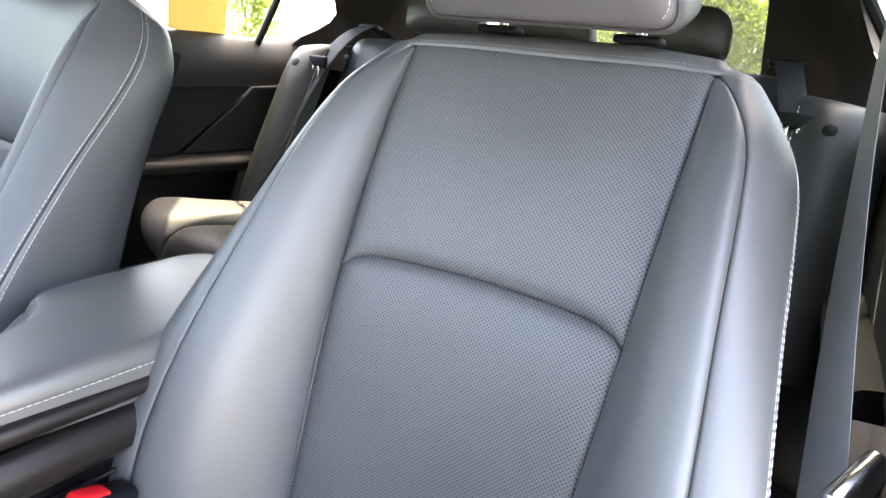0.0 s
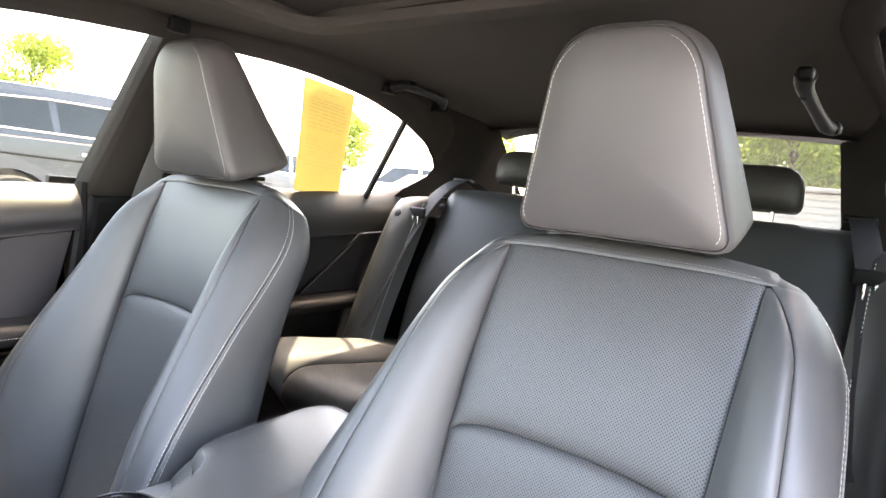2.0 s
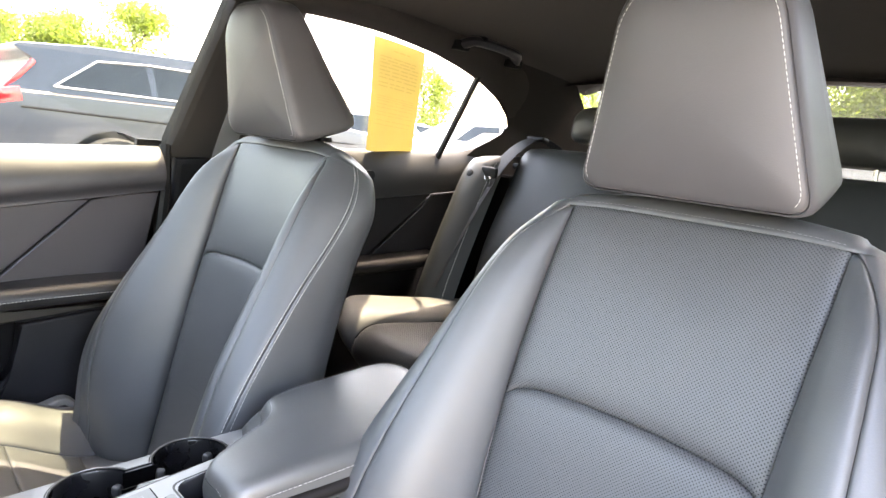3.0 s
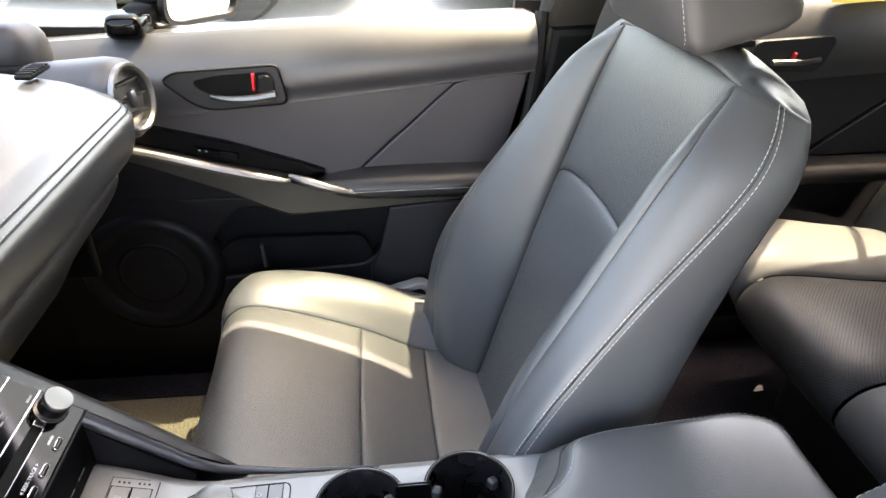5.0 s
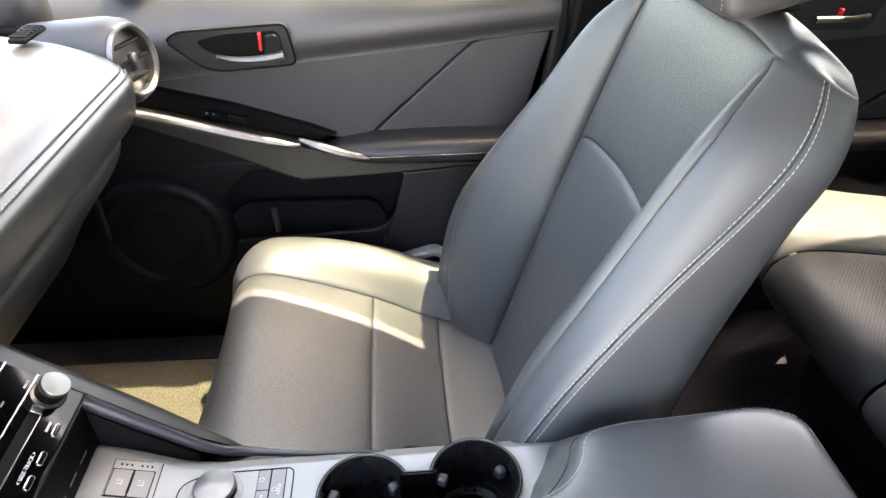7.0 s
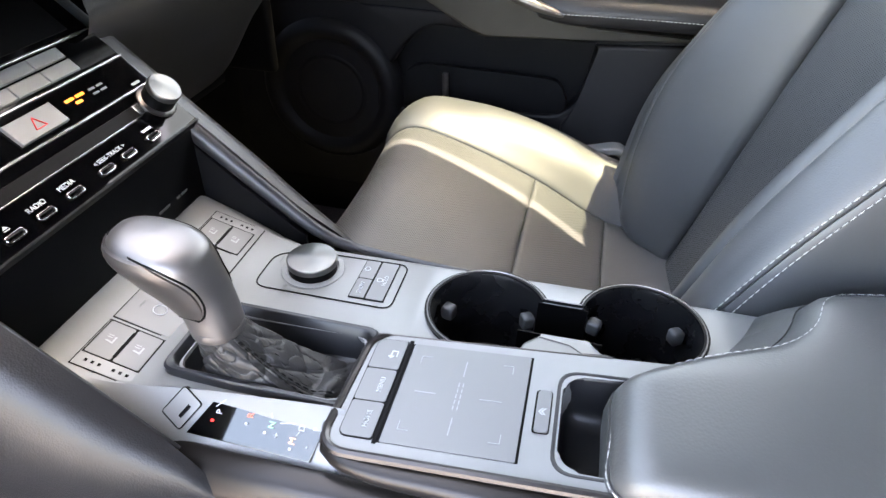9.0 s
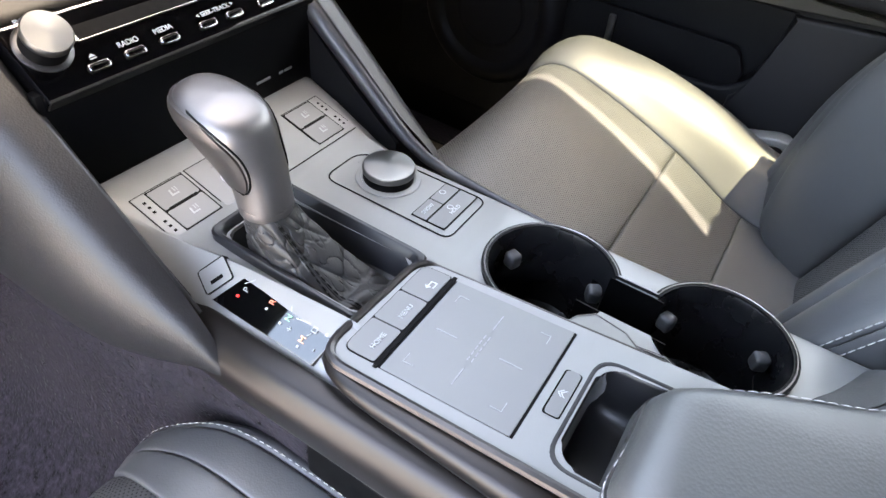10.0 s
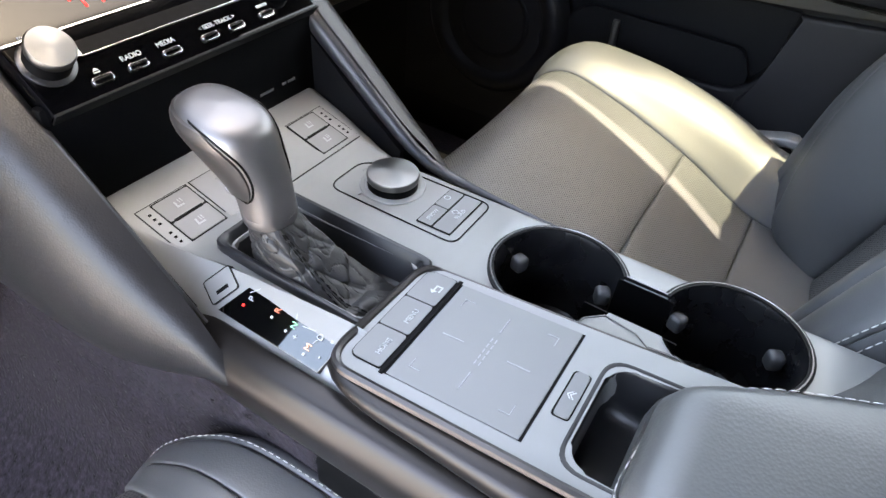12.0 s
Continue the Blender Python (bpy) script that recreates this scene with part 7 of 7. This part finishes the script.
part("webbing", strap([(0.608, 0.668, 1.07), (0.613, 0.692, 0.99), (0.622, 0.676, 0.89), (0.632, 0.623, 0.79), (0.6425, 0.5627, 0.70), (0.6525, 0.50, 0.60), (0.672, 0.40, 0.40)], 0.046, 0.0016, (0.02, -1, 0), (0.74, -0.67, 0)), WEB, belt)
guide = part("upper_guide", rbox((0.606, 0.664, 1.092), (0.048, 0.050, 0.096), 0.021, 5, Euler((radians(-14), 0, 0)).to_matrix()), GUIDE, belt, "dark satin belt guide on the pillar")
part("guide_cap", rbox((0.606, 0.672, 1.130), (0.040, 0.044, 0.026), 0.010, 4), GUIDE, guide)
part("guide_bolt", rbox((0.584, 0.660, 1.145), (0.014, 0.020, 0.022), 0.006, 3), SILVER, guide)
part("tongue", rbox((0.656, 0.535, 0.716), (0.012, 0.055, 0.030), 0.005, 3, Euler((radians(25), 0, radians(-30))).to_matrix()), SILVER, belt, "bright metal belt tongue")
belt2 = thing("seat_belt", "dark webbing seat belt on the pillar of the closed side", "seat belt", (-0.64, 0.62, 0.6))
part("webbing", strap([(-0.588, 0.665, 1.18), (-0.64, 0.645, 1.05), (-0.69, 0.625, 0.90), (-0.698, 0.60, 0.60), (-0.695, 0.58, 0.35)], 0.046, 0.0016), WEB, belt2)
part("upper_guide", rbox((-0.592, 0.665, 1.19), (0.022, 0.062, 0.040), 0.008, 3), PLASTIC, belt2)
for s in (-1, 1):
    rb_ = thing("seat_belt", "dark webbing belt over the rear seat's shoulder with a hanging tongue", "seat belt", (s * 0.52, 1.45, 0.6), "rear belts")
    part("webbing", strap([(s * 0.480, 1.60, 1.020), (s * 0.500, 1.50, 1.052), (s * 0.520, 1.425, 1.015), (s * 0.545, 1.36, 0.93), (s * 0.570, 1.27, 0.76), (s * 0.585, 1.20, 0.62)], 0.046, 0.0016, (1, 0, 0)), WEB_SHADED, rb_)
    part("guide", rbox((s * 0.500, 1.497, 1.050), (0.062, 0.030, 0.012), 0.005, 3, Euler((radians(-12), 0, 0)).to_matrix()), PLASTIC, rb_)
    part("tongue", rbox((s * 0.545, 1.352, 0.945), (0.058, 0.012, 0.030), 0.005, 3), PLASTIC, rb_)
    for k in (-0.009, 0.009):
        part("tongue_plate", rbox((s * 0.545 + k, 1.345, 0.918), (0.005, 0.003, 0.034), 0.001), SILVER, rb_)
    part("tongue_plate", rbox((s * 0.545, 1.345, 0.902), (0.022, 0.003, 0.005), 0.001), SILVER, rb_)
latch = thing("child_seat_cover", "flat black anchor cover on the parcel shelf", "cover", (0.36, 1.62, 0.98))
part("flap", rbox((0.355, 1.63, 0.985), (0.085, 0.05, 0.02), 0.004), PLASTIC, latch)
clip = thing("sun_visor_clip", "black plastic clip on the headliner over the door", "clip", (-0.585, 0.617, 1.28))
part("clip_body", rbox((-0.572, 0.622, 1.278), (0.03, 0.045, 0.03), 0.008, 3), PLASTIC, clip)


# ---- outside ----
ASPHALT = mat("asphalt", (0.34, 0.335, 0.33), 0.9, grain=0.6, grain_size=0.01, stain=0.2, stain_size=1.5)
WHITE_PAINT = mat("white_car_paint", (0.50, 0.50, 0.50), 0.25, coat=0.8, stain=0.03, stain_size=0.5)
DARK_PAINT = mat("dark_blue_grey_car_paint", (0.020, 0.024, 0.034), 0.32, spec=0.5, coat=0.25, stain=0.05, stain_size=0.5)
SILVER_PAINT = mat("silver_car_paint", (0.45, 0.46, 0.47), 0.3, 0.5, coat=0.6, stain=0.05, stain_size=0.5)
RED_PAINT = mat("red_car_paint", (0.45, 0.02, 0.02), 0.25, coat=0.8, stain=0.05, stain_size=0.5)
TAIL = mat("red_tail_lamp", (0.60, 0.01, 0.015), 0.15, coat=1.0)
CAR_GLASS = mat("dark_car_glass", (0.02, 0.025, 0.028), 0.05, coat=0.5)
TYRE = mat("tyre_rubber", (0.012, 0.012, 0.012), 0.85, grain=0.3, grain_size=0.01)
RIM = mat("alloy_rim", (0.45, 0.45, 0.46), 0.3, 0.9)
BARK = mat("bark", (0.10, 0.075, 0.055), 0.9, grain=0.8, grain_size=0.03, stain=0.3, stain_size=0.2)
SIDING = mat("pale_siding", (0.27, 0.265, 0.25), 0.7, stain=0.06, stain_size=0.6)
ROOFING = mat("grey_roofing", (0.22, 0.21, 0.20), 0.9, stain=0.2, stain_size=0.4)
POLE = mat("weathered_pole", (0.14, 0.12, 0.10), 0.9, stain=0.2, stain_size=0.3)
leaf_base = (0.095, 0.135, 0.030)
LEAF = mat("leaves", leaf_base, 0.55, stain=0.35, stain_size=0.6)
_t = LEAF.node_tree
_p, _tr, _mx = _t.nodes["Principled BSDF"], _t.nodes.new("ShaderNodeBsdfTranslucent"), _t.nodes.new("ShaderNodeMixShader")
_tr.inputs[0].default_value = (0.30, 0.38, 0.06, 1)
_mx.inputs[0].default_value = 0.5
_t.links.new(_p.outputs[0], _mx.inputs[1])
_t.links.new(_tr.outputs[0], _mx.inputs[2])
_t.links.new(_mx.outputs[0], _t.nodes["Material Output"].inputs[0])

lone("ground", rbox((0, 0, -0.05), (600, 600, 0.1), 0), ASPHALT, "pale worn asphalt of a parking lot", "ground", "structure")


def wheel(parent, m, x, r, w, side_):
    t = Euler((radians(90) * side_, 0, 0)).to_matrix()
    c = m @ Vector((x, side_ * w, r))
    rot = m.to_3x3() @ t
    wh = part("wheel", lathe([(r * 0.60, -0.20), (r * 0.95, -0.20), (r, -0.16), (r, -0.03), (r * 0.95, 0.0), (r * 0.68, 0.0), (r * 0.66, -0.02), (r * 0.3, -0.05)], c, rot, 28), TYRE, parent)
    part("rim", lathe([(r * 0.67, -0.02), (r * 0.66, -0.005), (r * 0.60, -0.02), (r * 0.58, -0.06), (r * 0.1, -0.05)], c, rot, 28), DEEP, wh)
    for k in range(5):
        sp = rbox((r * 0.33, 0, -0.018), (r * 0.60, r * 0.14, 0.03), 0.01)
        bmesh.ops.rotate(sp, cent=(0, 0, 0), matrix=Matrix.Rotation(2 * math.pi * k / 5, 3, "Z"), verts=sp.verts)
        bmesh.ops.transform(sp, matrix=Matrix.Translation(c) @ rot.to_4x4(), verts=sp.verts)
        part("spoke", sp, RIM, wh)


def vehicle(name, label, x, y, heading, paint, lower, cabin, panes, half, r, axles, tails, roof_inset=0.12):
    """A parked car: lower body and cabin from their side outlines (along, up), nose towards +along."""
    v = thing(name, label, "car" if name != "pickup_truck" else "pickup truck", (x, y, 0), "parked vehicles")
    m = pose(x, y, 0, 0, 0, heading)
    # outline planes: along, up; depth across
    pl = m @ Matrix(((1, 0, 0, 0), (0, 0, -1, -half), (0, 1, 0, 0), (0, 0, 0, 1)))
    bm = plate(lower, pl, 2 * half, 0.0)
    bmesh.ops.bevel(bm, geom=[e for e in bm.edges if abs((m.inverted() @ e.verts[0].co).y - (m.inverted() @ e.verts[1].co).y) < 0.01], offset=0.07, segments=3, profile=0.6, affect="EDGES")
    tools = []
    for ax in axles:
        for s in (-1, 1):
            tools.append(lathe([(r * 1.16, -0.25), (r * 1.16, 0.12)], m @ Vector((ax, s * half, r)), m.to_3x3() @ Euler((radians(-90) * s, 0, 0)).to_matrix(), 28))
    part("body", cut(bm, *tools), paint, v, "", 35)
    ch = half - roof_inset * 0.6
    pl2 = m @ Matrix(((1, 0, 0, 0), (0, 0, -1, -ch), (0, 1, 0, 0), (0, 0, 0, 1)))
    bm = plate(cabin, pl2, 2 * ch, 0.0)
    zb, zt = min(p[1] for p in cabin), max(p[1] for p in cabin)
    mi = m.inverted()
    for vt in bm.verts:
        p = mi @ vt.co
        p.y *= 1 - 0.16 * (p.z - zb) / (zt - zb)
        vt.co = m @ p
    bmesh.ops.bevel(bm, geom=bm.edges[:], offset=0.04, segments=2, profile=0.6, affect="EDGES")
    cab = part("cabin", bm, paint, v, "", 35)
    for s in (-1, 1):
        for pane in panes:
            pts = []
            for a, u in pane:
                w = ch * (1 - 0.16 * (u - zb) / (zt - zb)) + 0.004
                pts.append(m @ Vector((a, s * w, u)))
            g = bmesh.new()
            g.faces.new([g.verts.new(p) for p in pts])
            bmesh.ops.solidify(g, geom=g.faces[:], thickness=0.01)
            pn = part("side_pane", g, CAR_GLASS, cab, "dark side window")
            if name != "parked_suv":
                part("pane_trim", tube(pts + pts[:1], 0.0045, 5, caps=False), RUBBER, pn)
        if name == "parked_suv":
            hoop = [m @ Vector((a, s * (ch * (1 - 0.16 * (u - zb) / (zt - zb)) + 0.012), u)) for a, u in ((-1.84, 1.145), (-1.46, 1.42), (-1.02, 1.45), (0.0, 1.45), (0.43, 1.42), (0.90, 1.11), (0.0, 1.122))]
            part("window_line", tube(hoop + hoop[:1], 0.010, 6, caps=False), RIM, cab, "chrome line round the side windows")
            part("body_crease", tube([m @ Vector((a, s * (half + 0.002), u)) for a, u in ((-2.1, 0.94), (-1.0, 0.90), (0.4, 0.86), (1.5, 0.84))], 0.012, 6), RUBBER, v)
            part("tail_lamp_upper", rbox(tuple(m @ Vector((-2.10, s * (half - 0.075), 1.215))), (0.36, 0.06, 0.05), 0.014, 3, m.to_3x3() @ Euler((0, radians(-50), 0)).to_matrix()), TAIL, v, "red tail lamp along the rear pillar")
        for ax in axles:
            wheel(v, m, ax, r, half - 0.01, s)
        for a, u, da, du in tails:
            part("tail_lamp", rbox(tuple(m @ Vector((a, s * (half - 0.045), u))), (da, 0.10, du), 0.014, 3, m.to_3x3() @ Euler((0, radians(-12 if name == "parked_suv" else 0), 0)).to_matrix()), TAIL, v, "red tail lamp")
        part("side_moulding", rbox(tuple(m @ Vector(((axles[0] + axles[1]) / 2, s * (half + 0.005), 0.42))), (abs(axles[1] - axles[0]) - 2.5 * r, 0.02, 0.10), 0.01, 2, m.to_3x3()), RUBBER, v)
        for k in (0.0, 1.0):
            part("door_handle", rbox(tuple(m @ Vector(((axles[0] + axles[1]) / 2 - 0.65 + k * 1.0, s * (half + 0.012), zb - 0.10))), (0.20, 0.03, 0.035), 0.012, 2, m.to_3x3()), RIM, v)
    part("bumper", rbox(tuple(m @ Vector((min(p[0] for p in lower) + 0.02, 0, 0.48))), (0.20, 2 * half * 0.96, 0.22), 0.05, 3, m.to_3x3()), RUBBER if name == "pickup_truck" else paint, v)
    return v


SUV_LOW = [(-2.25, 0.42), (-2.32, 0.75), (-2.25, 1.10), (1.1, 1.08), (1.95, 0.97), (2.25, 0.80), (2.30, 0.45), (2.2, 0.25), (-2.1, 0.25)]
SUV_CAB = [(-2.24, 1.06), (-1.99, 1.37), (-2.13, 1.455), (-2.10, 1.50), (-1.5, 1.555), (-0.5, 1.575), (0.15, 1.55), (0.45, 1.49), (1.25, 1.06)]
SUV_PANES = [[(-1.80, 1.16), (-1.45, 1.40), (-1.02, 1.43), (-0.98, 1.15)], [(-0.92, 1.15), (-0.95, 1.43), (-0.02, 1.43), (-0.02, 1.14)], [(0.06, 1.14), (0.06, 1.42), (0.42, 1.40), (0.85, 1.13)]]
SEDAN_LOW = [(-2.25, 0.45), (-2.30, 0.80), (-2.1, 0.98), (-1.4, 1.0), (1.0, 0.95), (1.9, 0.82), (2.25, 0.66), (2.28, 0.4), (2.1, 0.22), (-2.1, 0.22)]
SEDAN_CAB = [(-1.75, 0.96), (-1.05, 1.38), (-0.6, 1.44), (0.15, 1.44), (0.45, 1.38), (1.15, 0.94)]
SEDAN_PANES = [[(-1.25, 1.02), (-0.85, 1.33), (-0.28, 1.36), (-0.28, 1.0)], [(-0.20, 1.0), (-0.20, 1.36), (0.30, 1.34), (0.85, 0.98)]]
TRUCK_LOW = [(-2.85, 0.55), (-2.87, 1.18), (-0.95, 1.20), (0.0, 1.20), (1.5, 1.16), (2.6, 1.08), (2.85, 0.9), (2.85, 0.5), (2.6, 0.38), (-2.6, 0.42)]
TRUCK_CAB = [(-1.0, 1.15), (-0.95, 1.78), (-0.6, 1.86), (0.7, 1.86), (1.0, 1.80), (1.65, 1.15)]
TRUCK_PANES = [[(-0.80, 1.22), (-0.75, 1.70), (0.05, 1.72), (0.05, 1.22)], [(0.14, 1.22), (0.14, 1.72), (0.80, 1.70), (1.30, 1.22)]]
vehicle("parked_suv", "dark blue-grey sport utility car parked in the lot", -6.9, 3.35, 90, DARK_PAINT, SUV_LOW, SUV_CAB, SUV_PANES, 0.91, 0.36, (-1.35, 1.35), [(-2.20, 1.03, 0.22, 0.13)], 0.03)
vehicle("pickup_truck", "white pickup truck with red tail lamps parked nearby", -7.1, -2.55, -101, WHITE_PAINT, TRUCK_LOW, TRUCK_CAB, TRUCK_PANES, 0.98, 0.40, (-1.95, 1.75), [(-2.80, 0.98, 0.13, 0.40)])
vehicle("parked_car", "red car parked behind the sport utility car", -12.5, 3.2, 90, RED_PAINT, SEDAN_LOW, SEDAN_CAB, SEDAN_PANES, 0.89, 0.33, (-1.35, 1.35), [(-2.22, 0.82, 0.12, 0.18)])
for x, y, h, p, t in ((-8.6, 10.6, 65, WHITE_PAINT, "white car parked in a far row"), (-11.5, 13.2, 65, WHITE_PAINT, "white car parked in a far row"), (-11.0, 9.0, 70, SILVER_PAINT, "silver car parked in a far row"), (-16.0, 14.5, 80, WHITE_PAINT, "white car parked at the back of the lot"), (-17.5, 2.5, 90, SILVER_PAINT, "silver car parked at the back of the lot")):
    vehicle("parked_car", t, x, y, h, p, SEDAN_LOW, SEDAN_CAB, SEDAN_PANES, 0.89, 0.33, (-1.35, 1.35), [(-2.22, 0.82, 0.12, 0.18)])


def tree(x, y, h, seed):
    rnd = random.Random(seed)
    t = thing("tree", "leafy green tree at the edge of the lot", "tree", (x, y, 0), "trees round the lot")
    trunk = [tube(smooth_path([(x, y, -0.1), (x + rnd.uniform(-.1, .1), y, h * 0.3), (x + rnd.uniform(-.2, .2), y + rnd.uniform(-.2, .2), h * 0.8)], 8), lambda k: 0.17 * (1 - 0.8 * k) * h / 6, 8)]
    blobs = []
    for k in range(17):
        a, e = rnd.uniform(0, 6.28), rnd.uniform(0.24, 0.95)
        rr = h * 0.30 * (1.15 - abs(e - 0.55)) * rnd.uniform(0.5, 1.0)
        tip = Vector((x + rr * math.cos(a), y + rr * math.sin(a), h * e))
        base = Vector((x, y, h * max(0.25, e - 0.25)))
        trunk.append(tube([base, base.lerp(tip, 0.5) + Vector((0, 0, 0.1)), tip], lambda q: 0.05 * (1.1 - q) * h / 6, 6))
        blobs.append((tip, h * rnd.uniform(0.14, 0.21)))
    blobs.append((Vector((x, y, h * 0.92)), h * 0.13))
    part("trunk", join(*trunk), BARK, t)
    vs, fs = [], []
    for c, r in blobs:
        for k in range(520):
            d = Vector((rnd.gauss(0, 1), rnd.gauss(0, 1), rnd.gauss(0, 0.8)))
            p = c + d.normalized() * r * rnd.uniform(0.35, 1.15)
            s = rnd.uniform(0.06, 0.12) * h / 6
            q = Euler((rnd.uniform(-1.2, 1.2), rnd.uniform(-1.2, 1.2), rnd.uniform(0, 6.28))).to_matrix()
            i = len(vs)
            vs += [p + q @ Vector(w) * s for w in ((-1, -0.3, 0), (0, -0.6, 0.1), (1, 0, 0), (0, 0.6, 0.1))]
            fs.append((i, i + 1, i + 2, i + 3))
    me = bpy.data.meshes.new("crown")
    me.from_pydata(vs, [], fs)
    me.materials.append(LEAF)
    ob = new("crown", me)
    ob.parent = t
    ob.matrix_parent_inverse = Matrix.Translation(t.location).inverted()
    ob["label"] = "bright green uneven crown of leaves"


for k, (x, y, h) in enumerate(((-30, 10.1, 5.4), (-30.5, 7.8, 4.7), (-29.5, 6.1, 4.2), (-29, 4.0, 4.4), (-33, 0.5, 5.6), (-34, -4, 5.2), (-26, 24, 5.0), (-18, 27, 4.6), (-9, 30, 5.0), (-1.5, 27, 5.6), (-3.6, 24.5, 5.6), (-5.8, 25.5, 5.2), (-4.4, 29, 6.4), (3.5, 26, 6.0), (8.5, 27, 6.4), (13, 26, 6.0), (17, 28, 6.0), (-3, -26, 6.0), (-13, -22, 6.0), (-22, -16, 6.5))):
    tree(x, y, h, 40 + k)
house = thing("building", "low pale building with horizontal siding and a grey roof", "building", (-1, 19.5, 0), kind="")
part("wall", rbox((-1, 20, 0.95), (13, 4, 1.9), 0.02), SIDING, house)
for k in range(11):
    part("siding_board", rbox((-1, 17.985, 0.12 + 0.17 * k), (13, 0.04, 0.135), 0.012, 1), SIDING, house)
part("roof", rbox((-1, 20, 1.98), (13.4, 4.5, 0.12), 0.04), ROOFING, house)
pole = thing("utility_pole", "thin weathered utility pole far behind the lot", "utility pole", (-40, 21.5, 0))
part("mast", tube([(-40, 21.5, 0), (-40, 21.5, 7.0)], 0.12, 8), POLE, pole)
part("cross_arm", rbox((-40, 21.5, 6.6), (0.1, 1.4, 0.12), 0.02), POLE, pole)

# wing mirror outside the closed door
wm = thing("wing_mirror", "dark wing mirror on the closed front door", "wing mirror", (-0.9, -0.1, 0.93))
mo = rounded([(-0.105, -0.058), (0.095, -0.068), (0.105, 0.05), (-0.07, 0.062)], [0.04, 0.03, 0.04, 0.05], 5)
mm = basis((-0.925, -0.075, 0.972), Vector((0.45, 0.89, 0)).cross(Vector((0, 0, 1))) * -1, (0, 0, 1))
part("housing", plate([(a * 1.10, b * 1.14) for a, b in mo], mm @ Matrix.Translation((0, 0, -0.008)), 0.09, 0.0), PIANO, wm)
part("rim", frame_plate([(a * 1.10, b * 1.14) for a, b in mo], mo, mm @ Matrix.Translation((0, 0, 0.006)), 0.02), PLASTIC, wm)
part("glass", plate(mo, mm @ Matrix.Translation((0, 0, -0.002)), 0.004, 0), MIRROR, wm, "reflecting mirror glass")
part("foot", rbox((-0.80, -0.16, 0.925), (0.14, 0.06, 0.04), 0.015, 3), PIANO, wm)
